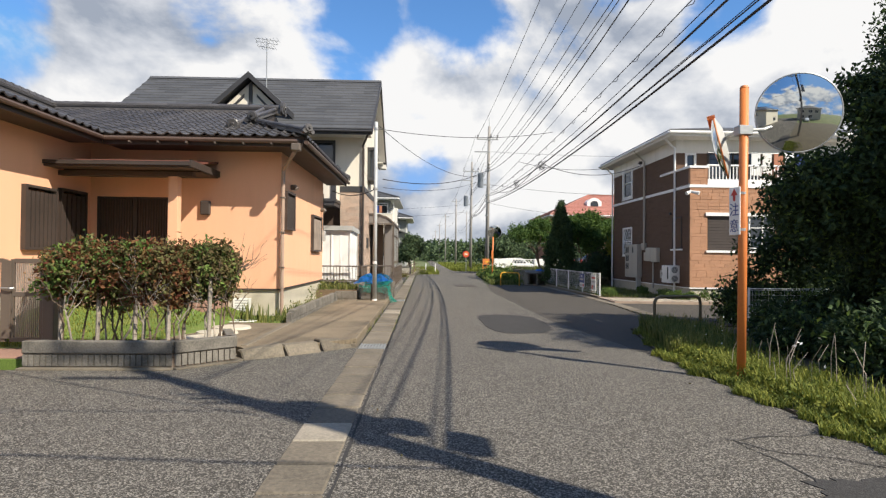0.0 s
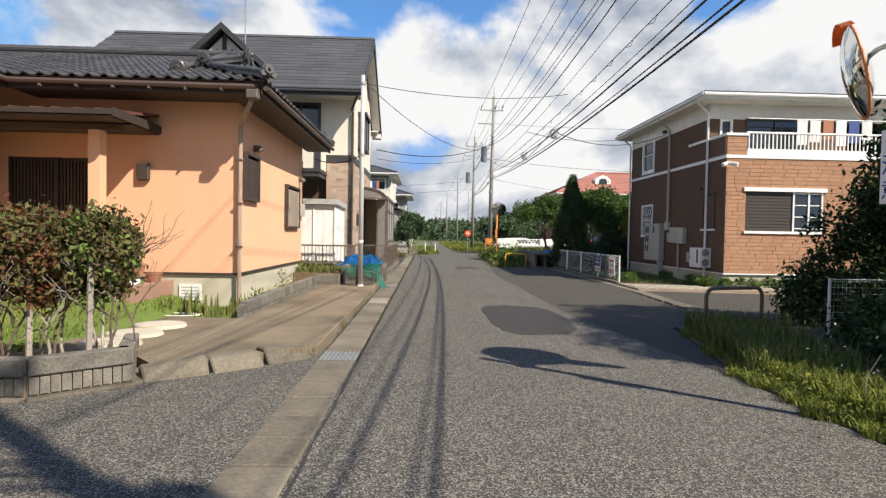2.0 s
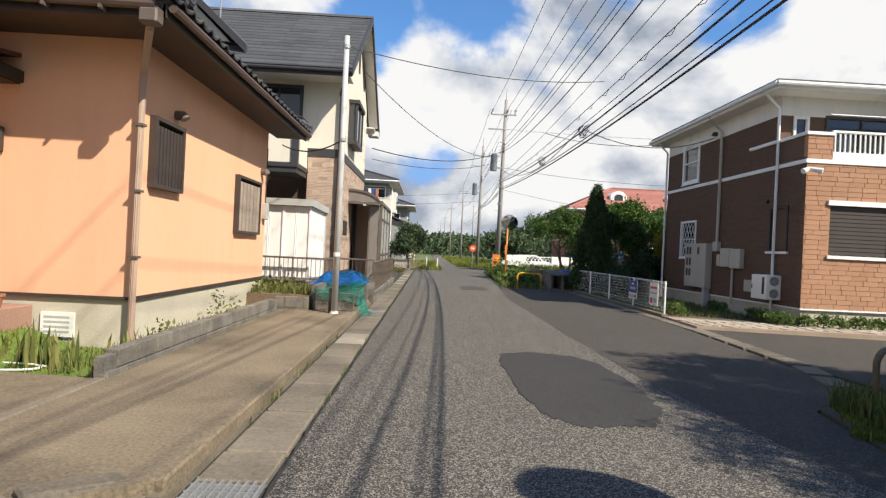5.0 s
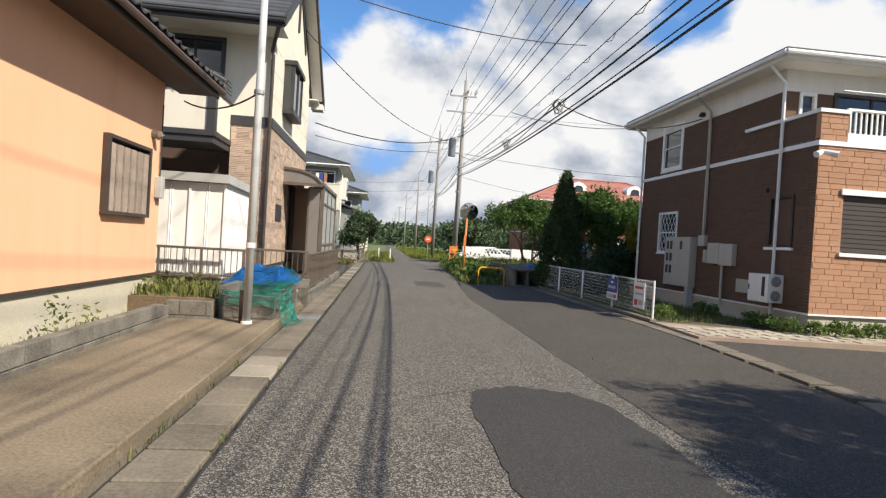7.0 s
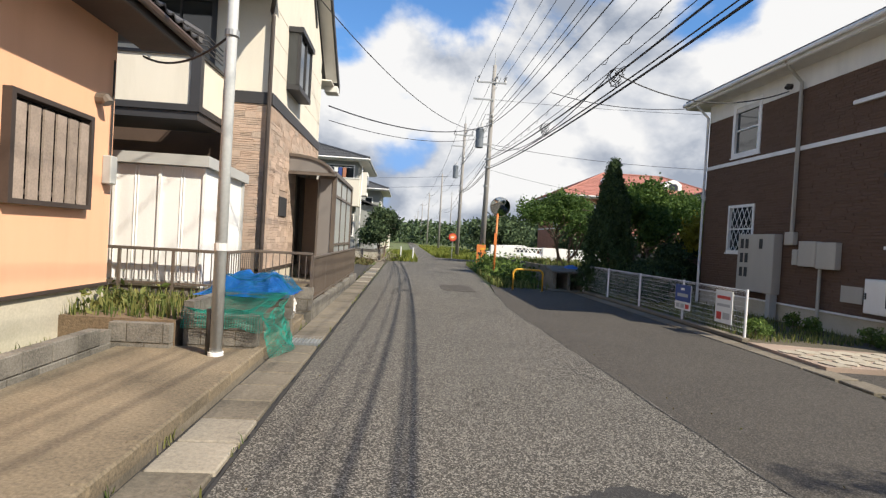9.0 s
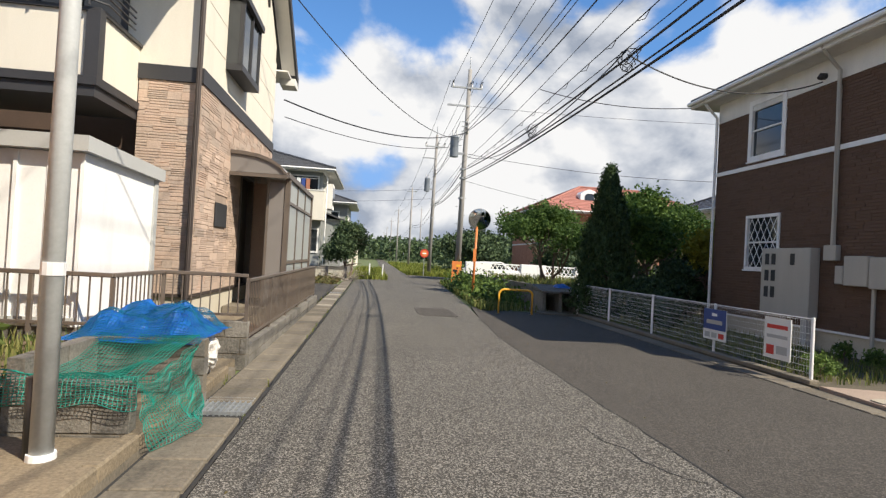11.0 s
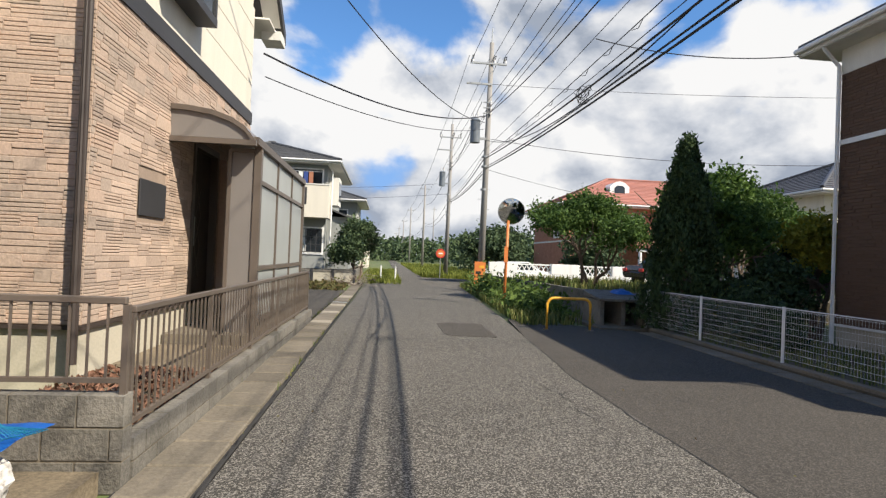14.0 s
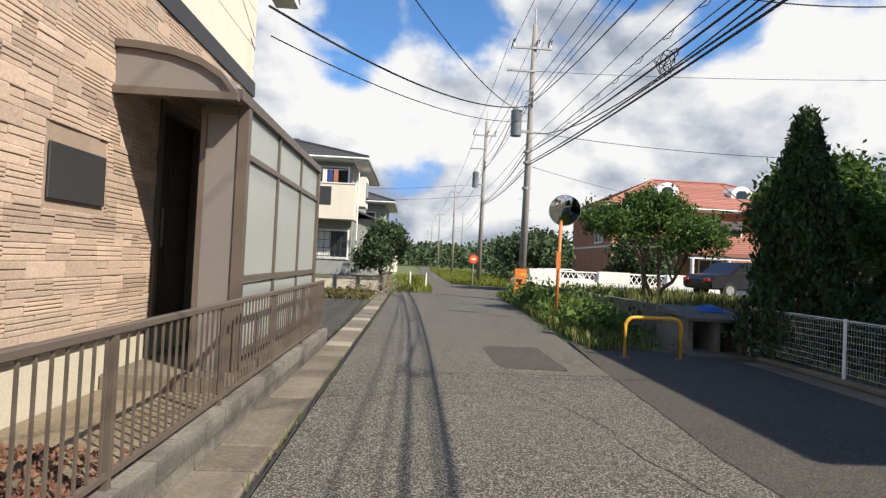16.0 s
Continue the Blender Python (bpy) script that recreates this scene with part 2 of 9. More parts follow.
M = {
    "asphalt": asphalt_mat("worn_asphalt", (0.053, 0.048, 0.041), (0.325, 0.298, 0.252), 0.86),
    "asphalt_side": asphalt_mat("smooth_asphalt", (0.052, 0.046, 0.039), (0.17, 0.152, 0.126), 0.6),
    "asphalt_patch": asphalt_mat("dark_asphalt", (0.04, 0.038, 0.036), (0.115, 0.11, 0.104), 0.34),
    "crack": mat("tar_crack", (0.03, 0.028, 0.026), rough=0.95, bump=0.4),
    "pole_grey": mat("painted_pole", (0.42, 0.43, 0.42), rough=0.6, var=0.1, fine=30, fvar=0.08, bump=0.06),
    "concrete": mat("concrete", (0.148, 0.124, 0.09), rough=0.9, var=0.26, scale=1.2, fine=34, fvar=0.3, bump=0.6, rnd=0.16, island=0.0, stain=(0.085, 0.074, 0.052), stain_amount=0.7, stain_scale=1.4),
    "pale_cover": mat("newer_concrete", (0.27, 0.235, 0.18), rough=0.9, var=0.15, scale=2.0, fine=40, fvar=0.25, bump=0.5, rnd=0.1),
    "pad": mat("driveway_concrete", (0.175, 0.137, 0.088), rough=0.92, var=0.32, scale=0.8, fine=38, fvar=0.4, bump=0.6, stain=(0.06, 0.049, 0.033), stain_amount=0.8, stain_scale=0.6),
    "block": mat("weathered_block", (0.145, 0.132, 0.11), rough=0.92, var=0.32, scale=3.0, fine=45, fvar=0.36, bump=0.8, rnd=0.14, island=0.12, stain=(0.05, 0.046, 0.036), stain_amount=0.85, stain_scale=2.0),
    "pale_concrete": mat("painted_plinth", (0.48, 0.435, 0.34), rough=0.85, var=0.08, scale=1.5, stain=(0.33, 0.29, 0.20), stain_amount=0.5, stain_scale=1.2),
    "orange": mat("apricot_stucco", (0.76, 0.42, 0.255), rough=0.9, var=0.035, scale=0.7, fine=110, fvar=0.06, bump=0.35, dist=0.006, stain=(0.66, 0.35, 0.21), stain_amount=0.35, stain_scale=0.9, streak=True),
    "cream": mat("cream_siding", (0.66, 0.61, 0.51), rough=0.8, var=0.04, scale=0.8, fine=70, fvar=0.05, bump=0.2, stain=(0.45, 0.40, 0.31), stain_amount=0.3, streak=True),
    "offwhite": mat("offwhite_wall", (0.68, 0.66, 0.61), rough=0.85, var=0.05, fine=60, fvar=0.05, bump=0.15, stain=(0.45, 0.43, 0.38), stain_amount=0.3, streak=True),
    "white": mat("white_paint", (0.78, 0.77, 0.74), rough=0.55, var=0.04, fvar=0.03, bump=0.05, stain=(0.5, 0.48, 0.43), stain_amount=0.3, streak=True),
    "brown": mat("dark_brown_trim", (0.045, 0.033, 0.027), rough=0.6, var=0.2, fvar=0.1, bump=0.1),
    "pipe": mat("faded_pipe", (0.36, 0.255, 0.19), rough=0.6, var=0.15, fvar=0.06, bump=0.05, streak=True),
    "bronze": mat("bronze_aluminium", (0.135, 0.108, 0.086), rough=0.45, metal=0.2, var=0.12, fvar=0.05, bump=0.05),
    "trim": mat("charcoal_trim", (0.035, 0.034, 0.036), rough=0.55, var=0.15, fvar=0.08, bump=0.05),
    "slat": mat("weathered_wood_slat", (0.29, 0.23, 0.185), rough=0.85, var=0.2, scale=4, fine=50, fvar=0.22, bump=0.3, rnd=0.15),
    "soffit": mat("dark_soffit_and_recess", (0.075, 0.048, 0.034), rough=0.8, var=0.2, fvar=0.15, bump=0.2),
    "copper": mat("brown_sheet_roof", (0.135, 0.052, 0.038), rough=0.6, metal=0.0, var=0.15, fvar=0.08, bump=0.05),
    "gutter_brown": mat("brown_gutter", (0.085, 0.055, 0.04), rough=0.5, var=0.1, fvar=0.05, bump=0.03),
    "kawara": mat("dark_roof_tile", (0.060, 0.056, 0.055), rough=0.42, var=0.15, scale=1.5, fine=30, fvar=0.15, bump=0.1, rnd=0.28, island=0.28),
    "slate": mat("slate_roof", (0.062, 0.063, 0.066), rough=0.7, var=0.12, scale=1.0, fine=40, fvar=0.15, bump=0.2, island=0.2),
    "stone": mat("tan_stone_siding", (0.50, 0.392, 0.308), rough=0.85, var=0.06, scale=2.0, fine=38, fvar=0.16, bump=0.5, dist=0.012, rnd=0.2, island=0.2, tint=(0.41, 0.295, 0.222)),
    "mortar": mat("grey_mortar", (0.30, 0.225, 0.17), rough=0.95, bump=0.3),
    # brick_b is a darker siding brown, with the west wall's shade put in
    "brick_b": mat("shaded_brown_siding", (0.138, 0.080, 0.048), rough=0.85, var=0.06, fine=50, fvar=0.15, bump=0.4, island=0.3, tint=(0.088, 0.052, 0.034)),
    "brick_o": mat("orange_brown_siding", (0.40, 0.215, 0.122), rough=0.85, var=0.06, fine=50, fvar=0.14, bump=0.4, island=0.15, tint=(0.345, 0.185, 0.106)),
    "red_brick": mat("red_brick_wall", (0.36, 0.16, 0.10), rough=0.9, var=0.1, fine=6, fvar=0.2, bump=0.4),
    "red_roof": mat("red_roof_tile", (0.33, 0.135, 0.10), rough=0.75, var=0.1, fine=12, fvar=0.2, bump=0.4, island=0.15),
    "metal": mat("galvanised_steel", (0.36, 0.37, 0.37), rough=0.5, metal=0.55, var=0.12, fine=30, fvar=0.1, bump=0.08),
    "pole": mat("utility_pole_concrete", (0.27, 0.255, 0.235), rough=0.85, var=0.12, scale=1.0, fine=40, fvar=0.1, bump=0.2, streak=True),
    "wire": mat("black_cable", (0.022, 0.022, 0.024), rough=0.6, bump=0.0),
    "insulator": mat("porcelain", (0.7, 0.68, 0.65), rough=0.25, bump=0.0),
    "grey_box": mat("grey_equipment", (0.40, 0.40, 0.38), rough=0.5, var=0.06, fvar=0.04, bump=0.03),
    "beige_box": mat("beige_equipment", (0.42, 0.39, 0.33), rough=0.5, var=0.05, fvar=0.04, bump=0.03, stain=(0.36, 0.32, 0.26), stain_amount=0.4, streak=True),
    "white_plastic": mat("white_enamel", (0.74, 0.73, 0.69), rough=0.4, var=0.04, fvar=0.03, bump=0.02, stain=(0.5, 0.47, 0.4), stain_amount=0.3, streak=True),
    "orange_paint": mat("orange_road_paint", (0.62, 0.19, 0.045), rough=0.5, var=0.08, scale=3, fine=40, fvar=0.08, bump=0.08, stain=(0.40, 0.13, 0.05), stain_amount=0.5, stain_scale=3, streak=True),
    "yellow_paint": mat("yellow_road_paint", (0.70, 0.36, 0.03), rough=0.5, var=0.1, fvar=0.08, bump=0.08, stain=(0.28, 0.16, 0.05), stain_amount=0.5, stain_scale=4),
    "rust_paint": mat("faded_rusty_paint", (0.17, 0.13, 0.075), rough=0.7, var=0.2, fvar=0.2, bump=0.2, stain=(0.10, 0.045, 0.025), stain_amount=0.8, stain_scale=6),
    "glass": glass_mat("dark_window_glass", (0.025, 0.03, 0.034)),
    "curtain": mat("pale_curtain", (0.62, 0.63, 0.60), rough=0.9, bump=0.1),
    "frost": mat("frosted_panel", (0.50, 0.52, 0.50), rough=0.35, var=0.05, fvar=0.04, bump=0.1, trans=0.35),
    "smoke": mat("smoked_panel", (0.26, 0.235, 0.215), rough=0.3, var=0.06, fvar=0.03, bump=0.03, trans=0.25),
    "black": mat("black_plastic", (0.02, 0.02, 0.02), rough=0.5, bump=0.05),
    "bag": mat("crumpled_bag", (0.60, 0.57, 0.52), rough=0.45, var=0.3, scale=14, fine=60, fvar=0.12, bump=0.3, stain=(0.10, 0.085, 0.07), stain_amount=0.9, stain_scale=17),
    "net_teal": mat("teal_netting", (0.005, 0.15, 0.27), rough=0.6, var=0.15, bump=0.0, trans=0.15),
    "transformer": mat("transformer_paint", (0.15, 0.17, 0.19), rough=0.5, var=0.08, fvar=0.04, bump=0.03),
    "grey_siding": mat("grey_green_siding", (0.27, 0.28, 0.265), rough=0.85, var=0.05, fine=40, fvar=0.08, bump=0.2, stain=(0.2, 0.2, 0.18), stain_amount=0.3, streak=True),
    "net_green": mat("green_netting", (0.010, 0.24, 0.18), rough=0.6, var=0.15, bump=0.0, trans=0.15),
    "net_blue": mat("blue_netting", (0.004, 0.105, 0.42), rough=0.5, var=0.15, bump=0.0, trans=0.15),
    "soil": mat("dry_soil", (0.16, 0.11, 0.065), rough=0.95, var=0.2, fine=30, fvar=0.25, bump=0.6, dist=0.02),
    "bark": mat("bark", (0.13, 0.095, 0.068), rough=0.95, var=0.2, fine=35, fvar=0.3, bump=0.7, dist=0.02),
    "pale_bark": mat("pale_grey_bark", (0.30, 0.26, 0.21), rough=0.95, var=0.2, fine=35, fvar=0.25, bump=0.6),
    "blue_sign": mat("blue_sign_print", (0.03, 0.06, 0.22), rough=0.5, bump=0.0),
    "red_sign": mat("red_sign_print", (0.55, 0.04, 0.03), rough=0.5, bump=0.0),
    "terracotta": mat("terracotta", (0.36, 0.15, 0.085), rough=0.85, bump=0.2),
    "deck": mat("reddish_paving", (0.28, 0.165, 0.12), rough=0.9, var=0.15, fine=40, fvar=0.15, bump=0.3, rnd=0.12, island=0.12),
    "flagstone": mat("crazy_paving", (0.38, 0.33, 0.25), rough=0.9, var=0.12, fine=30, fvar=0.15, bump=0.3, rnd=0.15, island=0.2),
    # earth darker than dry_soil: shade of trees and walls put into its colour
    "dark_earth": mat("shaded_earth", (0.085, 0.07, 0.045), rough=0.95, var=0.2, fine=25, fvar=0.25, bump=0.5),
    "car_white": mat("white_car_paint", (0.75, 0.75, 0.74), rough=0.25, var=0.02, fvar=0.01, bump=0.0),
    "car_black": mat("black_car_paint", (0.02, 0.02, 0.024), rough=0.2, var=0.02, fvar=0.01, bump=0.0),
    "chips": mat("red_bark_chips", (0.17, 0.085, 0.052), rough=0.95, var=0.15, fvar=0.2, bump=0.3, island=0.4),
}


def leaf_mat(name, a, b, rough=0.7, trans=0.3):
    return mat(name, a, rough=rough, var=0.12, scale=1.2, fine=8, fvar=0.1, bump=0.0, island=0.3, tint=b, trans=trans, spec=0.25)


M["leaf"] = leaf_mat("mid_green_leaf", (0.072, 0.125, 0.03), (0.125, 0.18, 0.04))
M["leaf_dark"] = leaf_mat("dark_evergreen_leaf", (0.023, 0.048, 0.020), (0.045, 0.072, 0.026), trans=0.15)
M["leaf_red"] = leaf_mat("red_new_leaf", (0.17, 0.05, 0.028), (0.15, 0.09, 0.032))
M["leaf_brown"] = leaf_mat("dry_brownish_leaf", (0.15, 0.10, 0.045), (0.11, 0.12, 0.04))
M["leaf_yellow"] = leaf_mat("yellow_leaf", (0.30, 0.26, 0.02), (0.20, 0.20, 0.03))
# mid green for far trees, with a tint of distance haze in the colour
M["leaf_far"] = leaf_mat("hazy_green_leaf", (0.045, 0.078, 0.038), (0.085, 0.118, 0.05), trans=0.2)
M["leaf_mid"] = leaf_mat("fresh_garden_leaf", (0.05, 0.105, 0.026), (0.10, 0.16, 0.035), trans=0.35)
M["cypress"] = leaf_mat("cypress_spray", (0.030, 0.060, 0.022), (0.055, 0.085, 0.028), trans=0.15)
M["grass"] = leaf_mat("grass_blade", (0.10, 0.145, 0.022), (0.21, 0.215, 0.04))
M["grass_dry"] = leaf_mat("weed_blade", (0.08, 0.13, 0.028), (0.19, 0.18, 0.06))
M["lawn"] = mat("lawn_ground", (0.105, 0.16, 0.025), rough=0.95, var=0.2, scale=1.0, fine=50, fvar=0.35, bump=0.6, dist=0.02, stain=(0.22, 0.20, 0.06), stain_amount=0.6)
M["field"] = mat("field_ground", (0.10, 0.125, 0.04), rough=0.95, var=0.25, scale=0.3, fine=6, fvar=0.3, bump=0.5, dist=0.05, stain=(0.16, 0.12, 0.06), stain_amount=0.6, stain_scale=0.15)

mirror_m = bpy.data.materials.new("mirror_face")
mirror_m.use_nodes = True
mb = mirror_m.node_tree.nodes["Principled BSDF"]
mb.inputs["Base Color"].default_value, mb.inputs["Metallic"].default_value, mb.inputs["Roughness"].default_value = (0.62, 0.64, 0.63, 1), 1.0, 0.04
M["mirror"] = mirror_m


# ---- tools ----
def thing(name, label, category, at=(0, 0, 0), group="", kind=""):
    ob = new(name)
    ob.empty_display_size = 0.2
    ob.matrix_basis = Matrix.Translation(at)
    return tagged(ob, label, category, group, kind)


def adopt(ob, parent):
    if parent is not None:
        ob.parent = parent
        ob.matrix_parent_inverse = parent.matrix_basis.inverted() if parent.parent is None else Matrix.Identity(4)
    return ob


def part(name, bm, material, parent=None, label="", kind="", smooth=False):
    me = bpy.data.meshes.new(name)
    bm.to_mesh(me)
    bm.free()
    me.materials.append(M[material])
    if smooth:
        me.shade_smooth()
    ob = adopt(new(name, me), parent)
    return tagged(ob, label, "", "", kind)


def raw(name, verts, faces, material, parent=None, label="", kind="", smooth=False):
    me = bpy.data.meshes.new(name)
    me.from_pydata(verts, [], faces)
    me.materials.append(M[material])
    if smooth:
        me.shade_smooth()
    return tagged(adopt(new(name, me), parent), label, "", "", kind)


def piece(name, me, m, parent):
    """One more object on a shared mesh, at the pose m."""
    ob = adopt(new(name, me), parent)
    ob.matrix_basis = m
    return ob


def setting(ob, label, category):
    return tagged(ob, label, category, "", "structure")


B = bmesh.new


def box(bm, x0, x1, y0, y1, z0, z1, bevel=0.0, turn=None):
    r = bmesh.ops.create_cube(bm, size=1.0, matrix=Matrix.Translation(((x0 + x1) / 2, (y0 + y1) / 2, (z0 + z1) / 2)) @ Matrix.Diagonal((abs(x1 - x0), abs(y1 - y0), abs(z1 - z0), 1)))
    vs = r["verts"]
    if turn is not None:
        bmesh.ops.transform(bm, matrix=turn, verts=vs)
    if bevel:
        es = list({e for v in vs for e in v.link_edges})
        bmesh.ops.bevel(bm, geom=es, offset=bevel, segments=1, affect="EDGES")
    return bm


def abox(*a, bevel=0.0, turn=None):
    return box(B(), *a, bevel=bevel, turn=turn)


def cyl(bm, p0, p1, r0, r1=None, n=12):
    p0, p1 = Vector(p0), Vector(p1)
    r1 = r0 if r1 is None else r1
    q = (p1 - p0).to_track_quat("Z", "Y").to_matrix().to_4x4()
    bmesh.ops.create_cone(bm, cap_ends=True, segments=n, radius1=r0, radius2=max(r1, 1e-4), depth=(p1 - p0).length,
                          matrix=Matrix.Translation((p0 + p1) / 2) @ q)
    return bm


def tube(bm, pts, r, n=6, closed=False):
    """A round bar along a line of points."""
    pts = [Vector(p) for p in pts]
    rings = []
    for i, p in enumerate(pts):
        a = pts[i - 1] if i or closed else p
        b = pts[(i + 1) % len(pts)] if i < len(pts) - 1 or closed else p
        q = (b - a).to_track_quat("Z", "Y")
        rr = r[i] if isinstance(r, (list, tuple)) else r
        rings.append([bm.verts.new(p + q @ Vector((rr * math.cos(k * 2 * math.pi / n), rr * math.sin(k * 2 * math.pi / n), 0))) for k in range(n)])
    last = len(rings) if closed else len(rings) - 1
    for i in range(last):
        for k in range(n):
            s, e = rings[i], rings[(i + 1) % len(rings)]
            bm.faces.new((s[k], s[(k + 1) % n], e[(k + 1) % n], e[k]))
    if not closed:
        bm.faces.new(list(reversed(rings[0])))
        bm.faces.new(rings[-1])
    return bm


def prism(bm, poly, axis, d0, d1):
    """A flat outline pushed along an axis: axis x takes (y, z) pairs, y takes (x, z), z takes (x, y)."""
    def at(p, d):
        return {"x": (d, p[0], p[1]), "y": (p[0], d, p[1]), "z": (p[0], p[1], d)}[axis]
    a = [bm.verts.new(at(p, d0)) for p in poly]
    b = [bm.verts.new(at(p, d1)) for p in poly]
    n = len(poly)
    bm.faces.new(a)
    bm.faces.new(list(reversed(b)))
    for i in range(n):
        bm.faces.new((a[i], b[i], b[(i + 1) % n], a[(i + 1) % n]))
    bmesh.ops.recalc_face_normals(bm, faces=bm.faces)
    return bm


def slab(bm, quad, thick):
    """A sloping plate: four or three corners of its top, and its thickness, measured straight down."""
    top = [bm.verts.new(p) for p in quad]
    low = [bm.verts.new(Vector(p) - Vector((0, 0, thick))) for p in quad]
    n = len(quad)
    bm.faces.new(top)
    bm.faces.new(list(reversed(low)))
    for i in range(n):
        bm.faces.new((top[i], low[i], low[(i + 1) % n], top[(i + 1) % n]))
    bmesh.ops.recalc_face_normals(bm, faces=bm.faces)
    return bm


def wall_with_holes(bm, axis, at, thick, u0, u1, z0, z1, holes):
    """A wall in the plane axis = at, thick metres deep, with rectangular holes (u0, u1, z0, z1) through it: one closed mesh."""
    us = sorted({u0, u1, *[max(u0, min(u1, h[i])) for h in holes for i in (0, 1)]})
    zs = sorted({z0, z1, *[max(z0, min(z1, h[i])) for h in holes for i in (2, 3)]})
    made = {}

    def vert(i, k, side):
        if (i, k, side) not in made:
            d = at + thick * side
            made[i, k, side] = bm.verts.new((d, us[i], zs[k]) if axis == "x" else (us[i], d, zs[k]))
        return made[i, k, side]

    def solid(i, k):
        if not (0 <= i < len(us) - 1 and 0 <= k < len(zs) - 1):
            return False
        cu, cz = (us[i] + us[i + 1]) / 2, (zs[k] + zs[k + 1]) / 2
        return not any(h[0] < cu < h[1] and h[2] < cz < h[3] for h in holes)

    for i in range(len(us) - 1):
        for k in range(len(zs) - 1):
            if not solid(i, k):
                continue
            for s in (0, 1):
                bm.faces.new((vert(i, k, s), vert(i + 1, k, s), vert(i + 1, k + 1, s), vert(i, k + 1, s)))
            for di, dk, p, q in ((-1, 0, (i, k), (i, k + 1)), (1, 0, (i + 1, k), (i + 1, k + 1)), (0, -1, (i, k), (i + 1, k)), (0, 1, (i, k + 1), (i + 1, k + 1))):
                if not solid(i + di, k + dk):
                    bm.faces.new((vert(*p, 0), vert(*q, 0), vert(*q, 1), vert(*p, 1)))
    bmesh.ops.recalc_face_normals(bm, faces=bm.faces)
    return bm


UNIT = None


def unit_block():
    """A unit brick with softened edges, shared by all pieces that are scaled from it."""
    global UNIT
    if UNIT is None:
        UNIT = {}
    return UNIT


def brick_mesh(name, material, bevel=0.06):
    key = (name, material)
    u = unit_block()
    if key not in u:
        bm = abox(-0.5, 0.5, -0.5, 0.5, -0.5, 0.5)
        top = [v for v in bm.verts if v.co.y < 0]
        for v in top:
            v.co.x *= 1 - bevel * 0.5
            v.co.z *= 1 - bevel * 1.6
        me = bpy.data.meshes.new(name)
        bm.to_mesh(me)
        bm.free()
        me.materials.append(M[material])
        u[key] = me
    return u[key]


def cladding(name, parent, axis, at, out, u0, u1, z0, z1, holes, material, course, lengths, gap, proud, rng, near=None, limit=0):
    """Bricks over a wall face in the plane axis = at; out is the side they stand out to. Those with near(u, z) true are objects, up to limit; the rest one mesh."""
    verts, faces, made = [], [], 0
    me = brick_mesh(name, material)
    z, row = z0, 0
    while z < z1 - 0.01:
        h = min(course, z1 - z)
        u = u0 - rng.random() * lengths[1]
        while u < u1:
            ln = lengths[0] + (lengths[1] - lengths[0]) * rng.random()
            a, b = max(u, u0), min(u + ln, u1)
            u += ln
            if b - a < 0.03:
                continue
            cu, cz = (a + b) / 2, z + h / 2
            pieces = [(a, b)]
            for hh in holes:
                if hh[2] < z + h - 0.005 and hh[3] > z + 0.005:
                    pieces = [q for p in pieces for q in ((p[0], min(p[1], hh[0])), (max(p[0], hh[1]), p[1])) if q[1] - q[0] > 0.02]
            for a, b in pieces:
                cu = (a + b) / 2
                d = proud * (0.6 + 0.8 * rng.random())
                w2, h2 = (b - a - gap), (h - gap)
                if w2 < 0.01 or h2 < 0.008:
                    continue
                if near and made < limit and near(cu, cz):
                    made += 1
                    if axis == "x":
                        m = Matrix.Translation((at + out * d / 2, cu, cz)) @ Matrix.Rotation(math.pi / 2 * out, 4, "Z") @ Matrix.Diagonal((w2, d, h2, 1))
                    else:
                        m = Matrix.Translation((cu, at + out * d / 2, cz)) @ Matrix.Rotation(0 if out < 0 else math.pi, 4, "Z") @ Matrix.Diagonal((w2, d, h2, 1))
                    piece("brick", me, m, parent)
                else:
                    k = len(verts)
                    e = 0.003
                    for (uu, zz, dd) in ((a + gap / 2, z + gap / 2, 0), (b - gap / 2, z + gap / 2, 0), (b - gap / 2, z + h - gap / 2, 0), (a + gap / 2, z + h - gap / 2, 0),
                                         (a + gap / 2 + e, z + gap / 2 + e, d), (b - gap / 2 - e, z + gap / 2 + e, d), (b - gap / 2 - e, z + h - gap / 2 - e, d), (a + gap / 2 + e, z + h - gap / 2 - e, d)):
                        verts.append((at + out * dd, uu, zz) if axis == "x" else (uu, at + out * dd, zz))
                    q = ((4, 5, 6, 7), (0, 1, 5, 4), (1, 2, 6, 5), (2, 3, 7, 6), (3, 0, 4, 7))
                    flip = (axis == "x") != (out > 0)
                    faces += [tuple(k + i for i in (f if not flip else f[::-1])) for f in q]
        z += h
        row += 1
    if faces:
        raw("brick_facing", verts, faces, material, parent, kind="stuff")


